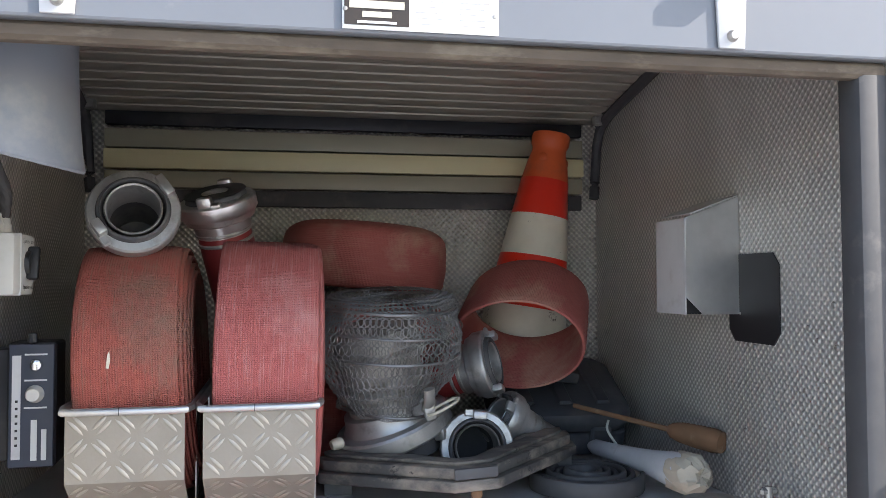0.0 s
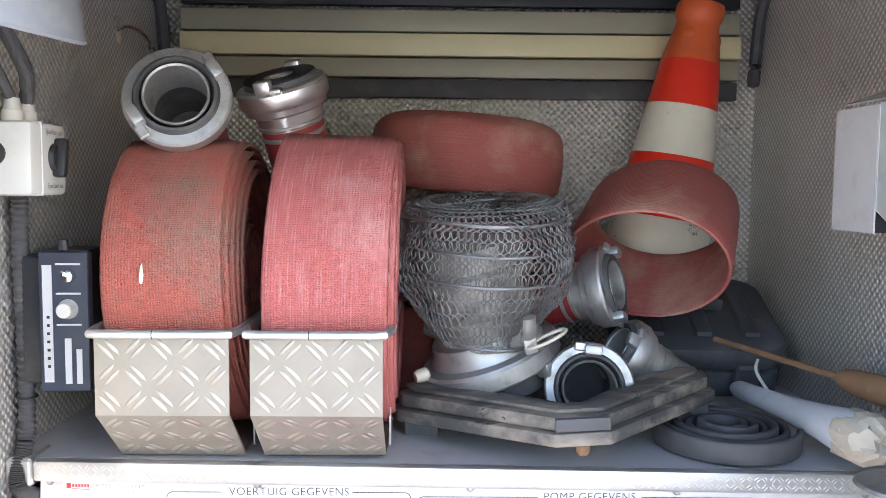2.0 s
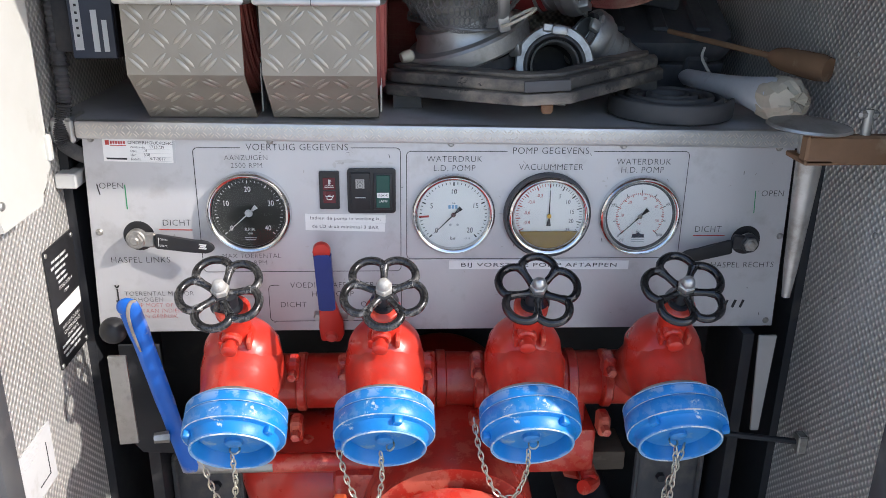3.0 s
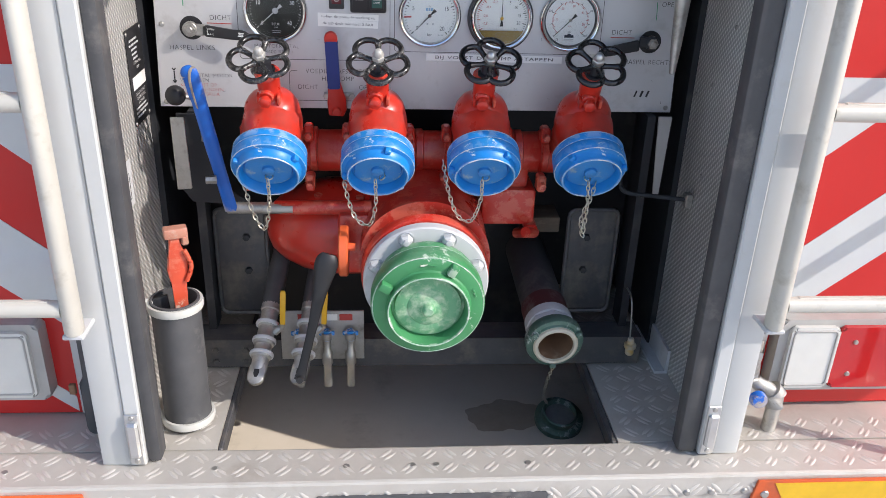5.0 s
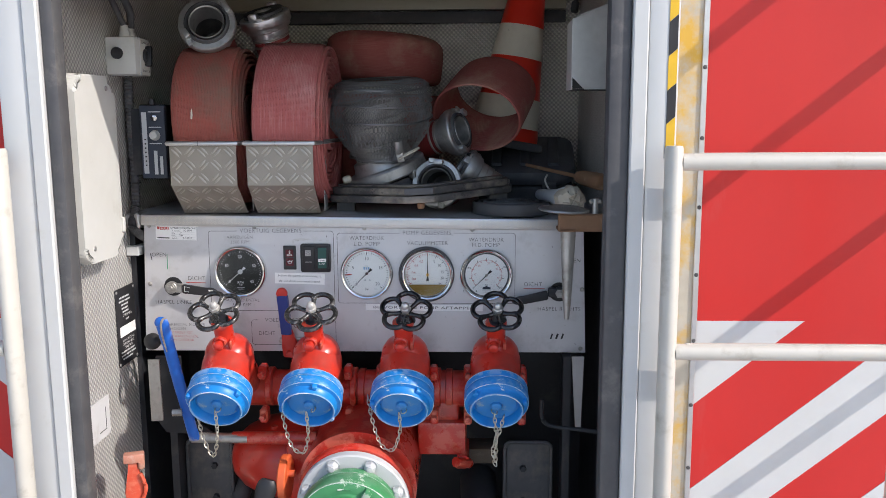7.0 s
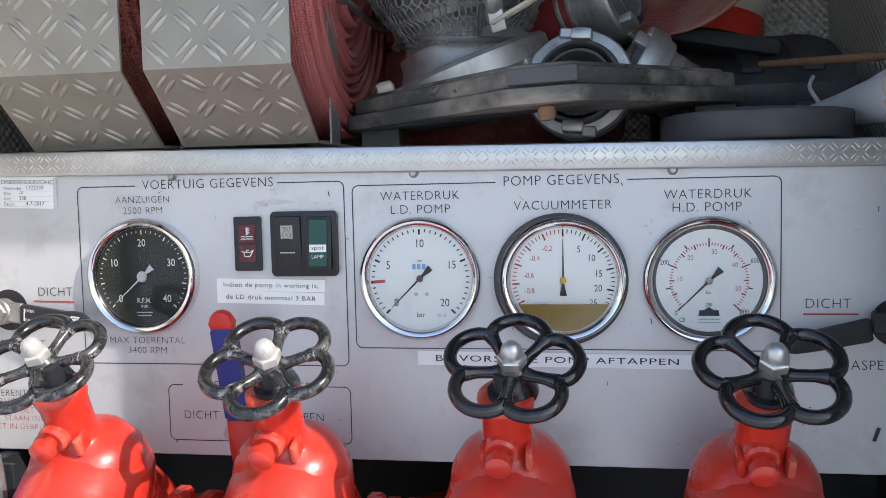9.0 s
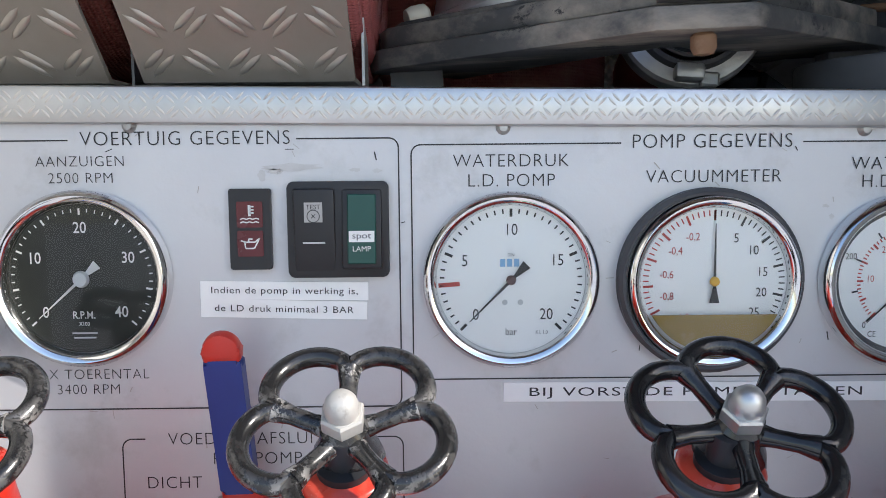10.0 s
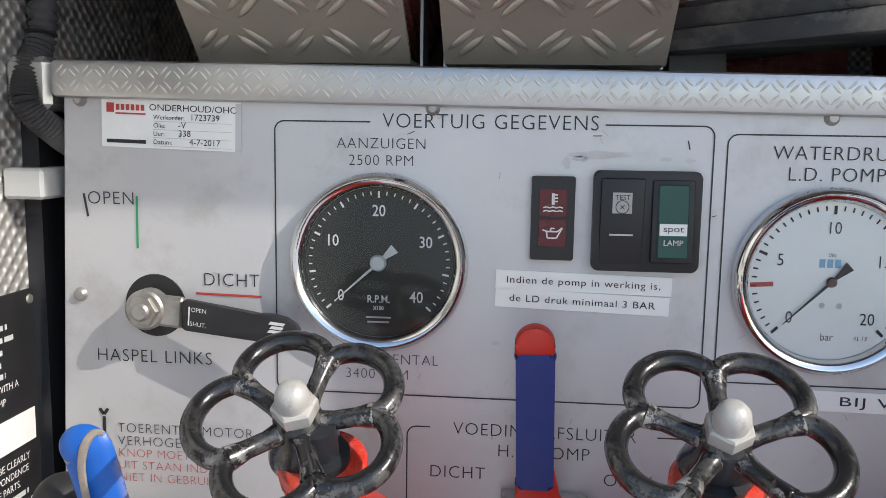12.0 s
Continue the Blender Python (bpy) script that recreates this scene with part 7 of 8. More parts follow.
coupling("hose_coupling", "bright aluminium hose coupling lying on the rolled hose", axis_pose((-0.337, 0.065, 1.830), (0.12, -0.88, 0.30), 10), 0.0605, 0.07, "gloss_red_hose")
cb = coupling("hose_coupling", "polished aluminium hose coupling standing tilted between rolls", axis_pose((-0.232, 0.150, 1.846), (-0.20, -0.34, 0.90), 80), 0.057, 0.035, "gloss_red_hose", "polished")
part("top_seal", lathe([(0.020, 0.0285), (0.0445, 0.0285), (0.0455, 0.0275)], 40), "black", cb, "black rubber top seal")
part("inner_disc", lathe([(0.036, 0.018), (0, 0.018)], 32), "black", cb, "dark rubber inner disc")
coupling("hose_coupling", "small grey aluminium hose coupling on a red hose", axis_pose((0.182, 0.226, 1.600), (0.86, -0.44, 0.24), 40), 0.0555, 0.03, "gloss_red_hose")
coupling("hose_coupling", "grey aluminium hose coupling lying on the dark bar", axis_pose((0.150, 0.122, 1.488), (-0.10, -0.96, 0.16), 60), 0.0555, 0.06, "gloss_red_hose")
coupling("hose_coupling", "grey aluminium hose coupling lying on its side", axis_pose((0.222, 0.200, 1.512), (-0.80, -0.15, 0.50), 0), 0.046, 0.075)

# traffic cone
CA = Vector((0.165, 0.02, 0.98)).normalized()
cone = thing("traffic_cone", "leaning traffic cone with scuffed red and white bands, orange top", "cone", axis_pose((0.295, 0.438, 1.518), CA, 0) @ Matrix.Scale(1.073, 4))
rad = lambda z: 0.0335 + (0.478 - z) * 0.127 if z < 0.44 else 0.040
part("cap", lathe([(0.023, 0.30), (0.024, 0.476), (0.027, 0.482), (0.0335, 0.482), (0.0355, 0.476), (0.0345, 0.462), (0.031, 0.455), (0.032, 0.446), (0.0375, 0.425), (0.0425, 0.398), (0.0437, 0.394)], 44), "orange", cone, "orange moulded top")
bands = ((0.394, 0.327, "cone_red"), (0.327, 0.252, "cone_white"), (0.252, 0.160, "cone_red"), (0.160, 0.090, "cone_white"), (0.090, 0.060, "cone_red"))
for z1, z0, mat in bands:
    part("band", lathe([(0.0437 + (0.394 - z) * 0.1235, z) for z in (z1, (z0 + z1) / 2, z0)], 44), mat, cone, "white reflective band" if "white" in mat else "bright red band")
part("base", joined(box(-0.084, 0.084, -0.084, 0.084, 0.040, 0.060, 0.006, 2)), "case", cone, "dark square base")
for a in (20, 140, 260):
    part("dimple", moved(lathe([(0, 0.002), (0.007, 0.0015), (0.009, 0.0)], 16), pose(0, 0, 0.432, 0, 0, a) @ pose(0.0355, 0, 0, 0, 84, 0)), "cone_red" if a == 20 else "orange", cone)

# single loop of hose in front of the cone
ax = Vector((-0.38, -0.72, -0.58)).normalized()
loop = thing("hose_loop", "loose loop of flat dull red hose standing before the cone", "hose", axis_pose((0.258, 0.240, 1.669), ax))
pts, sd = [], []
for i in range(73):
    a = 2 * math.pi * i / 72
    r = 0.094 + 0.005 * math.sin(2 * a + 0.6)
    pts.append(Vector((r * 1.10 * math.cos(a), r * 0.96 * math.sin(a), 0)))
    sd.append(Vector((0.06 * math.cos(a), 0.06 * math.sin(a), 1)))
uv_tube(pts, sd, 0.064, 0.004, "loop", "hose_c", loop, ring=True)


# suction strainer in a wire basket
def strainer():
    s = thing("suction_strainer", "suction strainer in a dented galvanised wire basket with alloy flange", "strainer", Matrix.Translation((0.034, 0.176, 1.506)) @ pose(0, 0, 0, 7, -13, 0))
    prof = [(0.073, 0.040), (0.078, 0.054), (0.091, 0.078), (0.103, 0.105), (0.111, 0.130), (0.114, 0.155), (0.112, 0.178), (0.107, 0.197), (0.101, 0.210), (0.088, 0.216), (0.072, 0.218)]

    def at(t):
        t = max(0.0, min(1.0, t)) * (len(prof) - 1)
        i = min(int(t), len(prof) - 2)
        f = t - i
        return prof[i][0] * (1 - f) + prof[i + 1][0] * f, prof[i][1] * (1 - f) + prof[i + 1][1] * f

    verts, faces = [], []
    strands, seg = 78, 64
    rng = random.Random(3)
    for fam in (-1, 1):
        for k in range(strands):
            path = []
            for j in range(seg + 1):
                t = j / seg
                r, z = at(t)
                a = 2 * math.pi * (k + 0.5 * (fam > 0)) / strands + fam * t * 1.35
                dent = 0.007 * math.sin(3 * a + 9 * t) * (1 - 0.5 * t) + 0.004 * math.sin(7 * a - 11 * t) + 0.0025 * math.sin(13 * a + 17 * t)
                dent -= 0.020 * max(0.0, math.cos(a + 0.25)) ** 2 * max(0.0, 1 - t / 0.48)
                dent *= 1 - max(0.0, (t - 0.7) / 0.3)
                zig = 0.0010 * (1 if j % 2 else -1)
                a += fam * (0.016 if j % 4 in (1, 2) else -0.016) + 0.012 * math.sin(5 * a + 23 * t)
                path.append(Vector(((r + dent + zig) * math.cos(a), (r + dent + zig) * math.sin(a), z)))
            for i, p in enumerate(path):
                d = (path[min(i + 1, seg)] - path[max(i - 1, 0)]).normalized()
                u = Vector((p.x, p.y, 0)).normalized()
                w = d.cross(u).normalized()
                base = len(verts)
                for q in (u, w, -u, -w):
                    verts.append(p + q * 0.00095)
                if i:
                    for e in range(4):
                        faces.append((base - 4 + e, base - 4 + (e + 1) % 4, base + (e + 1) % 4, base + e))
    me = bpy.data.meshes.new("wire_basket")
    lean = Matrix.Translation((0, 0, 0.04)) @ pose(0, 0, 0, 0, 11, 0) @ Matrix.Translation((0, 0, -0.04))
    me.from_pydata([tuple(lean @ v) for v in verts], [], faces)
    me.materials.append(M["mesh_wire"])
    for p in me.polygons:
        p.use_smooth = True
    basket = new("wire_basket", me)
    basket.parent = s
    tagged(basket, "galvanised diamond wire netting", kind="stuff")
    for t, rr in ((0.73, 0.0024), (0.40, 0.0022), (0.03, 0.0026), (0.55, 0.0018)):
        r, z = at(t)
        part("hoop", tube([((r + 0.002 + 0.004 * math.sin(3 * a)) * math.cos(a), (r + 0.002 + 0.004 * math.sin(3 * a)) * math.sin(a), z + 0.004 * math.sin(2 * a)) for a in [2 * math.pi * i / 48 for i in range(48)]], rr, 8, closed=True), "mesh_wire", s).matrix_basis = lean
    part("core", lathe([(0.062, 0.02), (0.064, 0.05), (0.058, 0.066), (0.070, 0.070), (0.072, 0.078), (0.066, 0.084), (0.062, 0.090), (0.062, 0.118), (0.074, 0.122), (0.076, 0.132), (0.070, 0.138), (0.066, 0.165), (0.045, 0.176), (0, 0.178)], 40), "strainer_core", s, "grey cast body inside the basket")
    part("flange", moved(lathe([(0.05, -0.006), (0.088, -0.006), (0.092, -0.002), (0.092, 0.018), (0.089, 0.022), (0.076, 0.024), (0.070, 0.034), (0.068, 0.048), (0.055, 0.05)], 56), pose(0, 0, 0, 0, -7, 0)), "cast", s, "cast alloy flange ring")
    for a in (200, 320, 80):
        part("claw", moved(box(0.074, 0.094, -0.013, 0.013, -0.012, 0.008, 0.004, 2), pose(0, 0, 0, 0, 0, a)), "cast", s)
    part("knob", moved(lathe([(0, 0.02), (0.007, 0.019), (0.009, 0.013), (0.009, 0.003), (0.006, 0.0)], 16), pose(-0.083, -0.03, 0.016, 0, -90, 20)), "cream", s, "small pale knob")
    part("valve_lever", joined(tube(smooth_path([(0.044, -0.088, 0.05), (0.047, -0.104, 0.062), (0.050, -0.112, 0.085)], 4), 0.009, 10, flat=0.6), box(0.038, 0.054, -0.104, -0.086, 0.036, 0.062, 0.003, 2)), "steel", s, "steel release lever")
    part("pull_ring", tube([(0.066 + 0.024 * math.cos(a), -0.104 + 0.012 * math.sin(a), 0.052 + 0.006 * math.cos(a)) for a in [2 * math.pi * i / 28 for i in range(28)]], 0.0022, 8, closed=True), "cream", s, "pale pull ring")
    part("base_seal", lathe([(0.0, -0.030), (0.070, -0.030), (0.074, -0.026), (0.074, -0.008), (0.05, -0.006)], 40), "rubber", s, "dark rubber base")
    return s


strainer()

# dark case, bar, handle, flat roll
case = thing("tool_case", "black plastic case with a ribbed rounded lid on the shelf", "case", Matrix.Translation((0.362, 0.412, SHELF_Z + 0.031)) @ pose(0, 0, 0, 0, 0, -3) @ pose(0, 0, 0, 24, 0, 0))


def slab(w, d, z0, z1, r, bevel):
    bm = extrude(rounded(w, d, r, 5), 0.0, 1.0)
    for v in bm.verts:
        v.co = (v.co.x, v.co.z, z0 + (z1 - z0) * v.co.y)
    bmesh.ops.recalc_face_normals(bm, faces=bm.faces[:])
    bmesh.ops.bevel(bm, geom=[e for e in bm.edges if abs(e.verts[0].co.z - e.verts[1].co.z) < 1e-5], offset=bevel, segments=2, affect="EDGES", profile=0.5)
    return bm


part("shell", slab(0.232, 0.20, 0.0, 0.046, 0.022, 0.006), "case", case)
part("lid", slab(0.248, 0.215, 0.049, 0.092, 0.045, 0.016), "case", case)
for x in (-0.07, 0.0, 0.07):
    part("lid_rib", box(x - 0.014, x + 0.014, -0.075, 0.075, 0.090, 0.098, 0.004), "case", case)
for x in (-0.06, 0.06):
    part("clasp", box(x - 0.018, x + 0.018, -0.114, -0.096, 0.030, 0.066, 0.004), "case", case)

bar = thing("rubber_bar", "bent dark dirty bar with a stepped edge lying on blocks", "bar", Matrix.Translation((0.115, 0, 1.478)) @ pose(0, 0, 0, 0, -2.6, 0) @ Matrix.Translation((-0.115, 0, -1.480)))


def plan(outline, z0, z1, bevel=0.0):
    bm = extrude([(x, y) for x, y in outline], 0, 1)
    for v in bm.verts:
        v.co = (v.co.x, v.co.z, z0 + (z1 - z0) * v.co.y)
    if bevel:
        bmesh.ops.bevel(bm, geom=bm.edges[:], offset=bevel, segments=2, affect="EDGES", profile=0.5)
    return bm


def octagon(grow):
    """Front half of an eight-sided frame seen from above, its rim offset by grow."""
    g = grow
    return [(-0.096 + g, 0.118 + g), (-0.088 + g, 0.094 + g), (0.086 + 0.3 * g, -0.029 + g), (0.148 - 0.3 * g, -0.026 + g), (0.312 - g, 0.128 + g), (0.318 - g, 0.168)]


def bent_rim(g0, g1, z0, z1, bevel):
    """A rim of constant width following the eight-sided outline."""
    return plan(octagon(g0) + octagon(g1)[::-1], z0, z1, bevel)


part("lower", bent_rim(0.0, 0.075, 1.461, 1.4765, 0.003), "bar_dark", bar)
part("upper", bent_rim(0.007, 0.060, 1.4768, 1.493, 0.0035), "bar_dark", bar)
part("top_strip", bent_rim(0.018, 0.040, 1.4932, 1.4985, 0.002), "bar_dark", bar)
part("end_clip", plan([(0.087, -0.0305), (0.147, -0.0275), (0.146, -0.020), (0.088, -0.022)], 1.4785, 1.4925, 0.001), "tube_black", bar, "smooth worn middle piece")
part("plug", lathe([(0.0, 1.447), (0.006, 1.448), (0.008, 1.452), (0.008, 1.459), (0.006, 1.461)], 16), "bristle", bar, "small tan plug").location = (0.119, -0.012, 0)
for x, y in ((-0.06, 0.125), (0.285, 0.145)):
    part("foot", box(x - 0.02, x + 0.02, y - 0.012, y + 0.012, 1.4365, 1.461), "case", bar)

HB, HT = Vector((0.386, 0.275, 1.452)), Vector((0.434, -0.022, 1.4645))
handle = thing("broken_post", "grey painted round post with a splintered broken end", "post", axis_pose(HT, HB - HT))
part("post", lathe([(0.0, 0.012), (0.026, 0.010), (0.0285, 0.02), (0.026, 0.05), (0.0205, 0.10), (0.0165, 0.16), (0.0140, 0.22), (0.0130, 0.275), (0.008, 0.29), (0, 0.29)], 28), "wood_grey", handle)
bm = lathe([(0.0, -0.012), (0.012, -0.016), (0.022, -0.008), (0.028, 0.0), (0.0300, 0.012), (0.0295, 0.032), (0.0275, 0.04)], 24)
rng = random.Random(12)
for v in bm.verts:
    v.co += Vector((rng.uniform(-1, 1), rng.uniform(-1, 1), rng.uniform(-1.5, 1.5))) * 0.003
part("splintered_end", bm, "chalk", handle, "splintered tan end", sharp=20)
brush = thing("wooden_handle", "worn brown wooden handle lying against the side sheet", "handle", axis_pose((0.507, 0.03, 1.497), Vector((-0.070, 0.11, 0.012))))
part("grip", lathe([(0, 0.0), (0.016, 0.002), (0.0185, 0.015), (0.018, 0.04), (0.016, 0.07), (0.0125, 0.085), (0.008, 0.092), (0, 0.094)], 20), "bristle", brush)
part("rod", lathe([(0.0045, 0.09), (0.004, 0.28), (0, 0.28)], 10), "bristle", brush, "thin rusty rod")
ztie = thing("cable_tie", "loose pale cable tie hanging from the dark case", "tie")
part("strap", tube(smooth_path([(0.404, 0.225, 1.502), (0.398, 0.215, 1.488), (0.408, 0.20, 1.466), (0.416, 0.185, 1.456)], 5), 0.0022, 6), "white_plastic", ztie)
roll = coil("rolled_hose", "small flat roll of dark blue-black hose lying on the shelf", Matrix.Translation((0.312, 0.092, SHELF_Z + 0.0055)) @ pose(0, 0, 0, 0, 90, 0), 0.02, 0.086, 5.2, 0.027, "rubber", 7, thick=0.009)


# ---- fittings on the side sheets ----
tank = thing("white_tank", "flat white plastic tank screwed to the side sheet", "tank", Matrix.Translation((-0.514, -0.205, 1.5425)))
part("shell", moved(extrude(rounded(0.165, 0.345, 0.034, 7), -0.045, 0.0, 0.012), pose(0, 0, 0, 0, 0, 90)), "white_plastic", tank)
for y, z in ((0.045, 0.150), (-0.045, -0.145)):
    part("screw", moved(lathe([(0, 0.003), (0.004, 0.002), (0.005, 0)], 12), pose(0.045, y, z, 0, 90, 0)), "steel", tank)
part("latch", box(0.020, 0.050, 0.076, 0.086, -0.13, -0.10, 0.002), "white_plastic", tank)
structure("sheet_flange", box(-0.5145, -0.487, -0.012, 0.05, 1.345, 1.365, 0.002), "white", "small white flange on the side sheet", "trim")

sbox = thing("switch_box", "white plastic switch box with a rotary switch and cable glands", "switch", Matrix.Translation((-0.4835, -0.010, 1.762)))
part("body", box(-0.0315, 0.0315, -0.040, 0.040, -0.038, 0.038, 0.005, 2), "white_plastic", sbox)
part("cover_line", box(-0.0325, 0.0325, -0.018, -0.0165, -0.0385, 0.0385, 0.001), "grey_paint", sbox)
rot = part("rotary_knob", joined(moved(box(-0.005, 0.005, -0.021, 0.021, 0.0, 0.014, 0.003, 2), pose(0.031, 0.012, 0.002, 0, 90, 0) @ pose(0, 0, 0, 0, 0, 80)), moved(lathe([(0, 0.005), (0.014, 0.005), (0.0155, 0)], 24), pose(0.0315, 0.012, 0.002, 0, 90, 0))), "black", sbox, "dark rotary knob")
part("side_knob", moved(lathe([(0, 0.008), (0.010, 0.0075), (0.012, 0.004), (0.012, 0)], 20), pose(-0.006, -0.040, 0.005, 90, 0, 0)), "black", sbox, "black round knob")
words("lettering", "Speaker aan", 0.0082, "ink", sbox, Matrix.Translation((0.0322, 0.011, 0.029)) @ pose(0, 0, 0, 90, 0, 90))
words("lettering", "Speaker uit", 0.0082, "ink", sbox, Matrix.Translation((0.0322, 0.011, -0.028)) @ pose(0, 0, 0, 90, 0, 90))
for y in (-0.012, 0.018):
    part("cable_gland", lathe([(0, 0.026), (0.007, 0.025), (0.009, 0.014), (0.0105, 0.012), (0.0105, 0.0)], 12), "white_plastic", sbox).location = (0.0, y, 0.038)
part("cable", tube(smooth_path([(0.0, 0.018, 0.06), (0.004, 0.012, 0.09), (-0.004, 0.0, 0.12), (0.0, -0.05, 0.15)], 5), 0.008, 10), "rubber", sbox, "black cable")
part("cable", tube(smooth_path([(0.0, -0.012, 0.06), (-0.006, -0.03, 0.09), (-0.008, -0.06, 0.12)], 5), 0.006, 10), "rubber", sbox, "black cable")

horn = thing("horn_speaker", "grey horn loudspeaker hanging under the roof with a peeling label", "loudspeaker", Matrix.Translation((-0.425, -0.185, 1.874)) @ pose(0, 0, 0, 4, 3.5, 0))


def slanted(bm):
    """Tips the mouth plane of the horn while the body stays upright."""
    for v in bm.verts:
        v.co.z -= 0.19 * v.co.x * max(0.0, 1 - v.co.z / 0.2)
    return bm


part("horn", slanted(lathe([(0.072, 0.004), (0.0795, 0.0), (0.0815, 0.003), (0.0785, 0.016), (0.0735, 0.05), (0.069, 0.10), (0.066, 0.16), (0.062, 0.21), (0.05, 0.235), (0.0, 0.24)], 44)), "horn_paint", horn)
part("inside", slanted(lathe([(0.0715, 0.006), (0.05, 0.10), (0.02, 0.18), (0, 0.18)], 36)), "horn_paint", horn)
part("bracket", box(-0.02, 0.02, 0.055, 0.082, 0.10, 0.30, 0.003), "black_steel", horn, "dark bracket")
part("label", moved(extrude(rounded(0.02, 0.05, 0.002), -0.0735, -0.0725), pose(0, 0, 0.142, 0, 0, 52)), "cream", horn, "peeling paper label")
for z in (0.132, 0.144, 0.156):
    part("label_mark", moved(box(-0.007, 0.007, -0.0742, -0.0736, z, z + 0.006), pose(0, 0, 0, 0, 0, 52)), "bristle", horn)

siren = thing("siren_control", "navy-fronted siren control box with white knob and toggle", "control box", Matrix.Translation((-0.4445, 0.0, 1.587)) @ pose(0, 0, 0, 0, 0, 4))
part("case", box(-0.028, 0.028, 0.0, 0.06, -0.078, 0.078, 0.003), "black", siren)
part("front", box(-0.026, 0.026, -0.003, 0.0, -0.076, 0.076, 0.001), "navy", siren)
part("pale_strip", box(-0.022, -0.012, -0.0038, -0.0031, -0.066, 0.062), "grey_paint", siren, "pale printed strip")
kn = part("knob", moved(lathe([(0, 0.014), (0.0075, 0.0135), (0.0088, 0.011), (0.0088, 0.004), (0.011, 0.0)], 24), pose(0.004, -0.003, 0.014, 90)), "white_plastic", siren, "white knob")
part("toggle", joined(moved(lathe([(0, 0.008), (0.006, 0.0075), (0.0075, 0.004), (0.0075, 0)], 16), pose(0.006, -0.003, 0.050, 90)), moved(lathe([(0, 0.02), (0.003, 0.019), (0.002, 0.006)], 10), pose(0.006, -0.003, 0.050, 75))), "chrome", siren, "chrome toggle switch")
for k in range(7):
    part("led", box(-0.018, -0.015, -0.0046, -0.0039, -0.05 + 0.009 * k, -0.047 + 0.009 * k), "black", siren)
for k in range(2):
    part("print_bar", box(0.000 + 0.012 * k, 0.007 + 0.011 * k, -0.0037, -0.0031, -0.068, -0.018 - 0.012 * k), "reflector", siren, "white printed bar")
for z in (0.030, 0.062, -0.004):
    part("print_line", box(-0.008, 0.018, -0.0036, -0.0031, z, z + 0.002), "reflector", siren)
part("mount", joined(box(-0.05, -0.028, 0.01, 0.05, -0.07, 0.07, 0.002), lathe([(0, 0.09), (0.005, 0.089), (0.006, 0.078)], 10)), "black_steel", siren)

conduit = thing("cable_conduit", "black corrugated cable conduit running down the side sheet", "conduit")
cpath = smooth_path([(-0.496, 0.012, 1.725), (-0.498, 0.014, 1.65), (-0.497, 0.016, 1.55), (-0.497, 0.014, 1.46), (-0.500, 0.0, 1.425), (-0.498, -0.006, 1.405), (-0.489, 0.010, 1.388), (-0.486, 0.03, 1.378)], 22)
part("conduit", tube(cpath, [0.0085 + (0.0012 if i % 2 else -0.0008) for i in range(len(cpath))], 12), "rubber", conduit)
part("tie", tube([(-0.4965 + 0.0105 * math.cos(a), 0.016 + 0.0105 * math.sin(a), 1.50) for a in [2 * math.pi * i / 20 for i in range(20)]], 0.0015, 6, closed=True), "black", conduit)

sign = thing("warning_sign", "black instruction plate with white print on the side sheet", "sign", Matrix.Translation((-0.5145, -0.034, 1.200)) @ pose(0, 0, 0, 0, 0, 90))
part("plate", extrude(rounded(0.096, 0.166, 0.004), -0.0018, 0.0), "black", sign)
part("field", box(-0.036, 0.041, -0.0026, -0.0019, -0.021, 0.001), "paper", sign, "white field")
rng = random.Random(21)
for z, x0, x1 in ((0.0625, -0.030, 0.016), (0.0545, -0.034, 0.022), (0.0465, -0.024, 0.010), (0.0385, -0.022, 0.008), (0.031, -0.018, 0.012), (-0.0545, -0.036, 0.030), (-0.062, -0.036, 0.036), (-0.0695, -0.030, 0.020)):
    x = x0
    while x < x1:
        l = min(rng.uniform(0.008, 0.017), x1 - x)
        part("print_bar", box(x, x + l, -0.0022, -0.0019, z - 0.0017, z + 0.0017), "reflector", sign)
        x += l + 0.0022
for text, z in (("FITTED WITH A", 0.0225), ("PUMP", 0.0135), ("SHOULD BE CLEARLY", -0.0305), ("CORRESPONDENCE", -0.0385), ("SPARE PARTS.", -0.0465)):
    words("lettering", text, 0.0068, "ink_white", sign, at_face(0.003, -0.0022, z), wide=0.92)
for x, z in ((-0.043, 0.077), (0.042, 0.076), (-0.043, -0.078), (0.042, -0.078)):
    part("rivet", turned(moved(lathe([(0, 0.0035), (0.003, 0.003), (0.0036, 0.0018)], 10), Matrix.Translation((x, z, 0)))), "steel", sign)
small = thing("name_plate", "small embossed metal plate on the side sheet", "plate", Matrix.Translation((-0.5145, -0.192, 1.041)) @ pose(0, 0, 0, 0, 0, 90))
part("plate", extrude(rounded(0.098, 0.082, 0.002), -0.0015, 0.0), "grey_paint", small)
part("cut", box(0.0, 0.032, -0.0021, -0.0016, -0.026, -0.0245), "black_steel", small)
part("cut", box(0.0305, 0.032, -0.0021, -0.0016, -0.026, 0.02), "black_steel", small)
for k in range(3):
    part("print_line", box(-0.04, 0.03 - 0.01 * k, -0.0019, -0.0016, 0.018 + 0.007 * k, 0.020 + 0.007 * k), "grey_paint", small)
hook = thing("coat_hook", "small bent chrome hook on the side sheet", "hook")
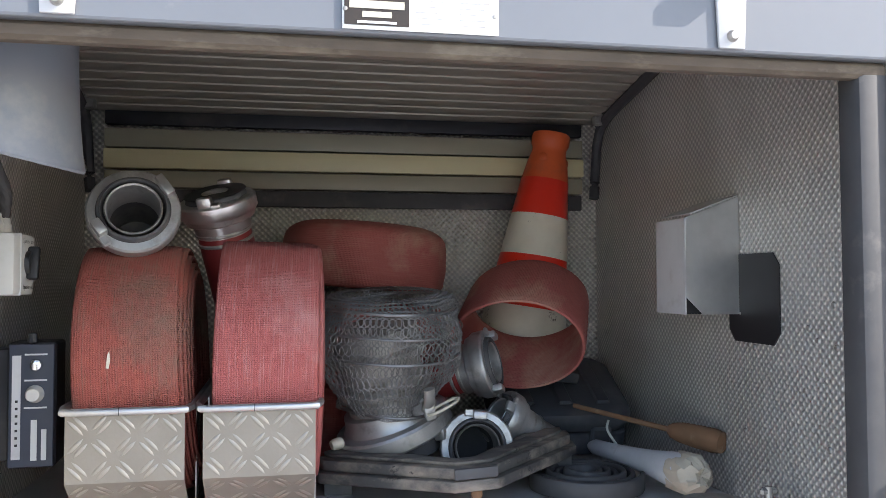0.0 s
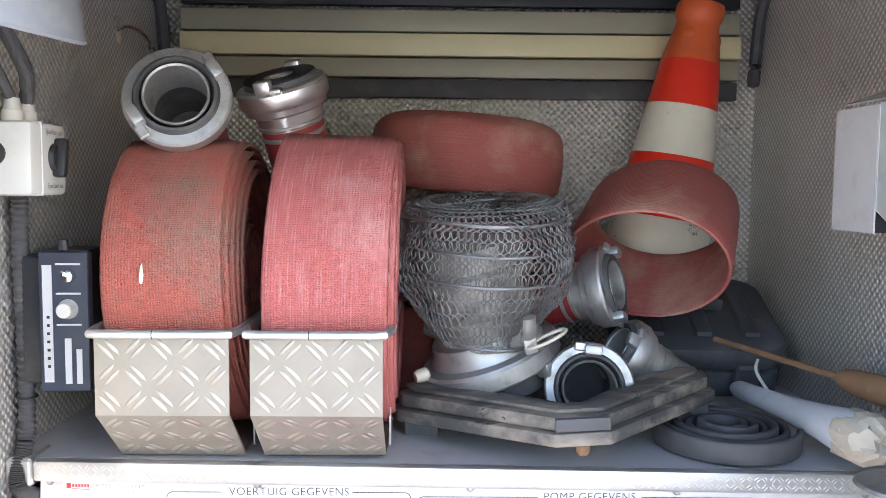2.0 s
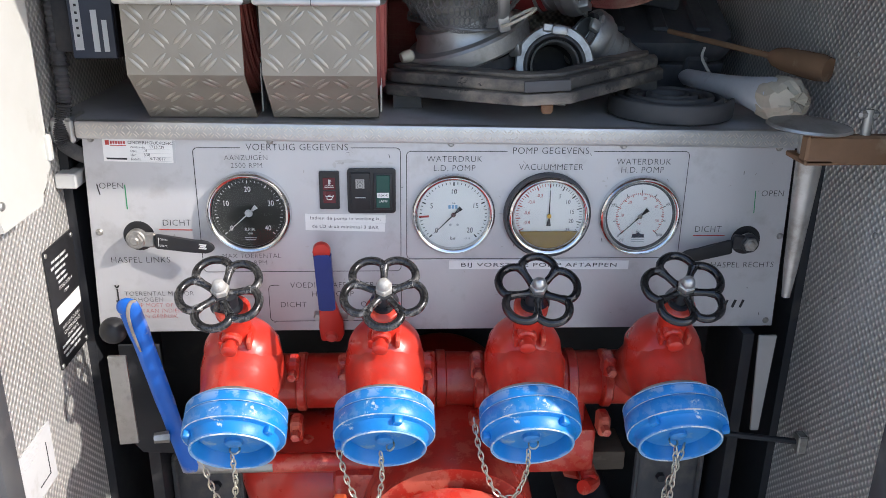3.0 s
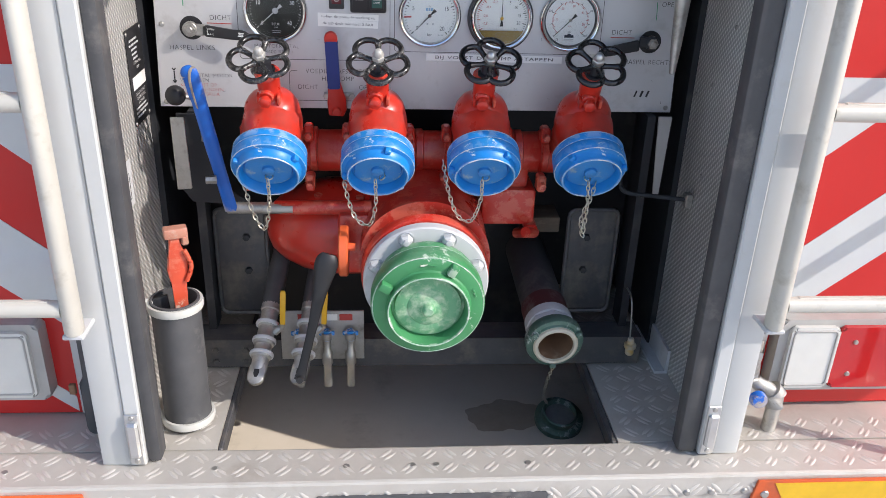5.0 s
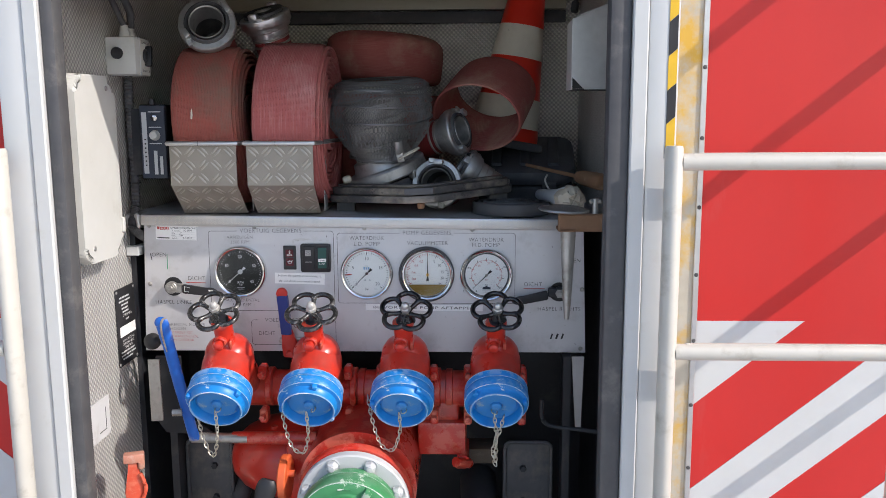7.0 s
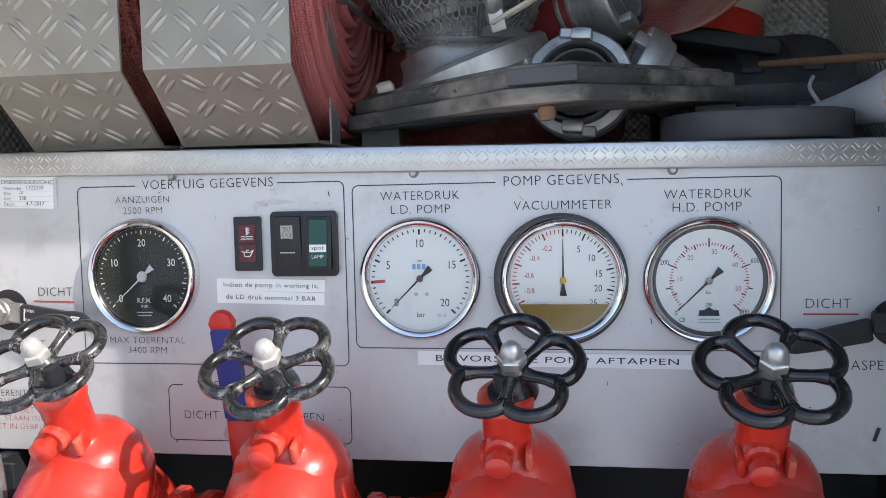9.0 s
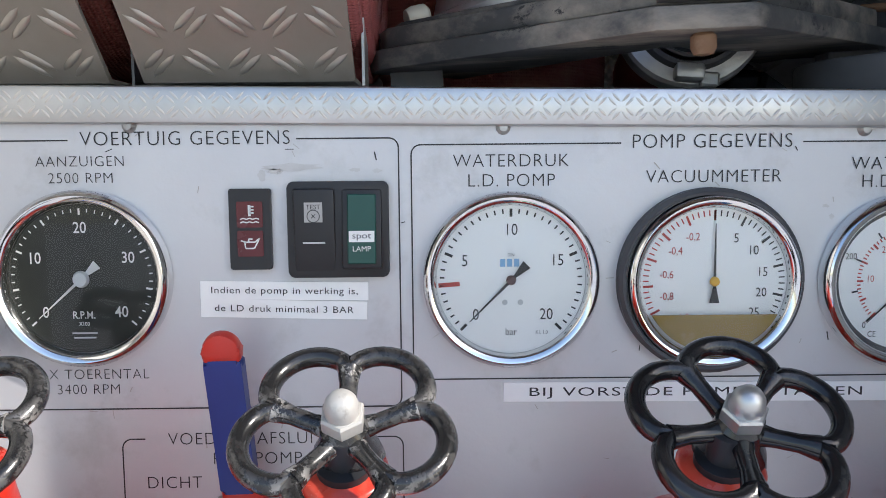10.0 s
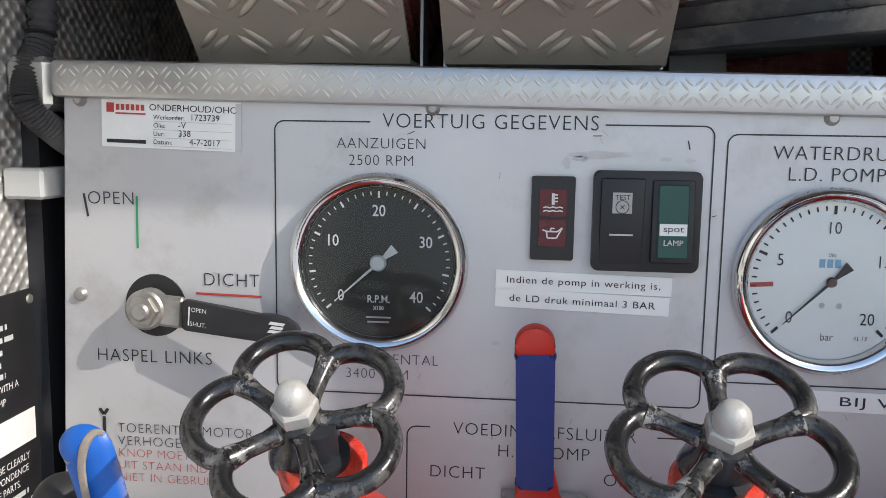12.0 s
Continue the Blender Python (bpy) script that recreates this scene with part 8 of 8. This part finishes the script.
part("wire", tube(smooth_path([(-0.512, 0.352, 1.962), (-0.500, 0.356, 1.968), (-0.486, 0.372, 1.962), (-0.478, 0.392, 1.946), (-0.480, 0.412, 1.936), (-0.490, 0.428, 1.942), (-0.497, 0.436, 1.956)], 5), 0.0028, 8), "chrome", hook)
part("plate", box(-0.5145, -0.512, 0.343, 0.361, 1.942, 1.982, 0.001), "chrome", hook)

# right-hand sheet: pocket, dark opening, screws, tool holder
pocket = thing("sheet_pocket", "bright sheet metal pocket with a sloping top on the side sheet", "pocket", Matrix.Translation((0.514, 0.0, 1.690)))
part("front", extrude([(-0.084, 0.026), (-0.058, 0.0), (0.0, 0.0), (0.0, 0.172), (-0.084, 0.140)], -0.010, -0.008, 0.0004), "alu", pocket, "bright bare metal front", smooth=False)
part("side", box(-0.0845, -0.0825, -0.0079, 0.085, 0.0, 0.139), "grey_paint", pocket, "dull grey side")
part("flap", moved(box(-0.080, 0.0, -0.008, 0.085, 0.0, 0.002), Matrix.Translation((0, 0, 0.172)) @ pose(0, 0, 0, 0, -20, 0)), "white", pocket, "pale bent flap")
part("bottom", box(-0.0825, 0.0, 0.01, 0.085, 0.0, 0.002), "black_steel", pocket)
part("inside", box(-0.0820, -0.002, 0.0, 0.003, 0.002, 0.138), "black", pocket, "dark inside")
solid("blanked_opening", moved(extrude([(-0.064, -0.046), (-0.049, -0.063), (0.049, -0.063), (0.064, -0.046), (0.064, 0.046), (0.049, 0.063), (-0.049, 0.063), (-0.064, 0.046)], -0.0018, 0.0), Matrix.Translation((0.5145, -0.046, 1.714)) @ pose(0, 0, 0, 0, 0, -90)), "black", "dark eight-sided blanked opening in the side sheet", "opening", smooth=False)
rng = random.Random(31)
for k in range(26):
    y, z = rng.uniform(-0.28, 0.0), rng.choice((1.02, 1.16, 1.27, 1.30, 1.54, 1.66, 1.70, 1.20, 0.95, 0.86))
    solid("sheet_screw", moved(lathe([(0, 0.0025), (0.003, 0.002), (0.0045, 0.0)], 10), pose(0.5148, y, z + rng.uniform(-0.02, 0.02), 0, -90, 0)), "steel", "small screw head in the side sheet", "screw", group="sheet screws")
channel = structure("sheet_channel", joined(box(0.486, 0.514, -0.10, 0.09, TREAD_Z, 0.606), box(0.508, 0.514, -0.10, 0.09, 0.606, 0.655)), "grey_paint", "folded grey channel at the foot of the side sheet", "trim")

holder = thing("tool_holder", "brown bracket holding a tapered steel spike with a round head", "bracket")
part("bracket", joined(box(0.392, 0.514, -0.168, -0.150, 1.418, 1.452, 0.003), box(0.392, 0.425, -0.168, -0.118, 1.418, 1.424, 0.001)), "bristle", holder)
part("spike", lathe([(0.0, 1.238), (0.005, 1.240), (0.0085, 1.28), (0.0145, 1.40), (0.0165, 1.455)], 20), "steel", holder, "tapered steel spike").location = (0.414, -0.135, 0)
part("head", moved(lathe([(0.0, 0.006), (0.03, 0.005), (0.046, 0.001), (0.048, -0.002), (0.044, -0.004), (0, -0.004)], 36), Matrix.Translation((0.405, -0.140, 1.459)) @ pose(0, 0, 0, 4, 3, 0) @ Matrix.Diagonal((1.05, 0.8, 1, 1))), "steel", holder, "round steel head plate")
part("wing_bolt", joined(lathe([(0, 0.03), (0.005, 0.029), (0.006, 0.0)], 12), box(-0.012, 0.012, -0.004, 0.004, 0.018, 0.028, 0.003)), "steel", holder, "wing bolt").location = (0.462, -0.158, 1.452)


# ---- ladders, lamps and pipework on the rear ----
def ladder(s):
    l = thing("rear_ladder", "pale painted tubular steel ladder beside the shutter opening", "ladder", group="rear ladders")
    x0, x1, y = 0.549, 0.935, -0.402
    for x in (x0, x1):
        r = part("rail", lathe([(0, 0.893), (0.0125, 0.893), (0.0145, 0.897), (0.0145, 1.582), (0.0125, 1.587), (0, 1.587)], 20), "ladder", l, "worn cream rail")
        r.location = (s * x, y, 0)
        r.scale = (1.0, 1.25, 1.0)
    part("foot_bracket", joined(box(s * x0 - 0.016, s * x0 + 0.016, y - 0.012, PY - 0.01, 0.885, 0.893, 0.002), box(s * x0 - 0.016, s * x0 + 0.016, PY - 0.014, PY - 0.0067, 0.865, 0.915, 0.002)), "grey_paint", l)
    part("foot_post", moved(lathe([(0, TREAD_Z), (0.0115, TREAD_Z), (0.0115, 0.894), (0, 0.894)], 16), Matrix.Translation((s * x1, y, 0))), "ladder", l, "plain tubular foot on the step")
    for z in (0.934, 1.250, 1.5615):
        part("rung", joined(moved(lathe([(0, x0 + 0.012), (0.0135, x0 + 0.012), (0.0135, x1 - 0.012), (0, x1 - 0.012)], 20), Matrix.Translation((0, y, z)) @ pose(0, 0, 0, 0, 90 * s, 0)), box(min(s * x0, s * x1) + 0.03, max(s * x0, s * x1) - 0.03, y - 0.004, y + 0.004, z + 0.012, z + 0.0145, 0.0008)), "ladder", l, "ribbed pale rung")
    return l


ladder(1)
ladder(-1)

# tail lamps
def tail_lamp(x, s):
    t = thing("tail_lamp", "rear lamp unit with clear and red lenses in a dusty housing", "lamp", Matrix.Translation((x, PY, 0.735)), "tail lamps")
    part("housing", extrude([(s * a, b) for a, b in rounded(0.29, 0.156, 0.012)][::s], -0.034, 0.0, 0.006), "lamp_housing", t)
    part("clear_lens", extrude([(s * (-0.080) + a, b) for a, b in rounded(0.094, 0.132, 0.010)], -0.044, -0.033, 0.005), "lens_white", t, "dusty clear lens")
    part("red_lens", extrude([(s * 0.052 + a, b) for a, b in rounded(0.170, 0.132, 0.010)], -0.044, -0.033, 0.005), "lens_red", t, "glossy red lens")
    for z in (0.035, -0.035):
        part("lens_screw", turned(moved(lathe([(0, 0.048), (0.004, 0.047), (0.005, 0.044)], 12), Matrix.Translation((s * 0.0, z, 0)))), "steel", t)
    part("lens_frame", tube([(s * -0.080 + a, -0.0445, b) for a, b in rounded(0.082, 0.118, 0.008)], 0.0022, 6, closed=True), "lamp_housing", t, "dusty raised lens frame")
    return t


tail_lamp(0.800, 1)
tail_lamp(-0.822, -1)
# drain pipe through the tread
drain = thing("drain_pipe", "small galvanised drain elbow with a blue tap through the tread", "pipe")
part("pipe", tube(smooth_path([(0.592, -0.275, 0.86), (0.595, -0.278, 0.78), (0.60, -0.285, 0.715), (0.635, -0.288, 0.690), (0.650, -0.288, 0.668), (0.650, -0.288, 0.60)], 5), 0.0135, 14), "steel", drain)
part("elbow", tube([(0.640, -0.288, 0.690), (0.650, -0.288, 0.682), (0.650, -0.288, 0.655)], 0.018, 14), "cast", drain)
part("tap", moved(lathe([(0, 0.016), (0.014, 0.014), (0.016, 0.008), (0.016, 0)], 16), pose(0.607, -0.302, 0.682, 90)), "blue_lever", drain, "blue tap")
for z in (0.72, 0.76, 0.80):
    part("nut", lathe([(0.0185, z), (0.0185, z + 0.014)], 6), "cast", drain).location = (0.5945, -0.279, 0)
# rubber sheath under the left ladder
sheath = thing("rubber_sheath", "black rubber hose sheath below the ladder rail", "hose", Matrix.Translation((-0.598, -0.252, TREAD_Z)))
part("sleeve", lathe([(0, 0.0), (0.019, 0.0), (0.021, 0.01), (0.021, 0.10), (0.016, 0.108), (0.0135, 0.115), (0.0135, 0.27), (0, 0.27)], 24), "rubber", sheath)
part("tag", box(-0.035, -0.024, -0.018, -0.010, 0.085, 0.105, 0.001), "bristle", sheath)
# number plate with its digits left as bars
plate = thing("number_plate", "white plate with dark bars beside the ladder", "plate", Matrix.Translation((-0.735, PY, 1.405)))
part("backing", extrude(rounded(0.19, 0.11, 0.006), -0.006, 0.0, 0.001), "black", plate)
part("field", extrude(rounded(0.18, 0.10, 0.004), -0.0072, -0.0061), "paper", plate)
for k in range(3):
    part("dark_bar", box(0.012 + 0.026 * k - 0.03, 0.030 + 0.026 * k - 0.03, -0.0080, -0.0073, -0.03, 0.03), "black", plate)
# fittings on the step front
latch = thing("step_latch", "grey recessed latch plate on the step front", "latch", Matrix.Translation((0.005, -0.4145, 0.535)))
part("plate", extrude(rounded(0.40, 0.075, 0.004), -0.003, 0.0, 0.001), "tube_black", latch)
part("catch", joined(box(0.09, 0.145, -0.018, -0.003, 0.002, 0.03, 0.004), box(0.10, 0.135, -0.026, -0.016, 0.012, 0.026, 0.004)), "steel", latch)
for x in (-0.17, -0.11, -0.05, 0.05):
    part("stud", moved(lathe([(0, 0.016), (0.014, 0.014), (0.017, 0.006), (0.017, 0)], 20), pose(x, -0.003, 0.006, 90)), "steel", latch)
for s in (-1, 1):
    b = thing("marker_board", "yellow and orange reflective marker board on the step front", "board", Matrix.Translation((s * 0.80, -0.4145, 0.53)), "marker boards")
    part("board", extrude([(s * a, z) for a, z in ((-0.25, -0.10), (0.5, -0.10), (0.5, 0.058), (-0.22, 0.058))][::s], -0.006, 0.0, 0.001), "orange", b)
    part("yellow_field", extrude([(s * a, z) for a, z in ((-0.19, 0.054), (0.02, 0.054), (0.10, -0.08), (-0.12, -0.08))][::s], -0.0072, -0.0062), "tape", b, "yellow field")
    part("orange_field", extrude([(s * a, z) for a, z in ((0.03, 0.054), (0.45, 0.054), (0.45, -0.08), (0.11, -0.08))][::s], -0.0072, -0.0062), "orange", b, "orange field")
    for x in (-0.205, 0.07):
        part("rivet", turned(moved(lathe([(0, 0.004), (0.006, 0.003), (0.008, 0)], 12), Matrix.Translation((s * x, 0.03, 0.007)))), "steel", b)
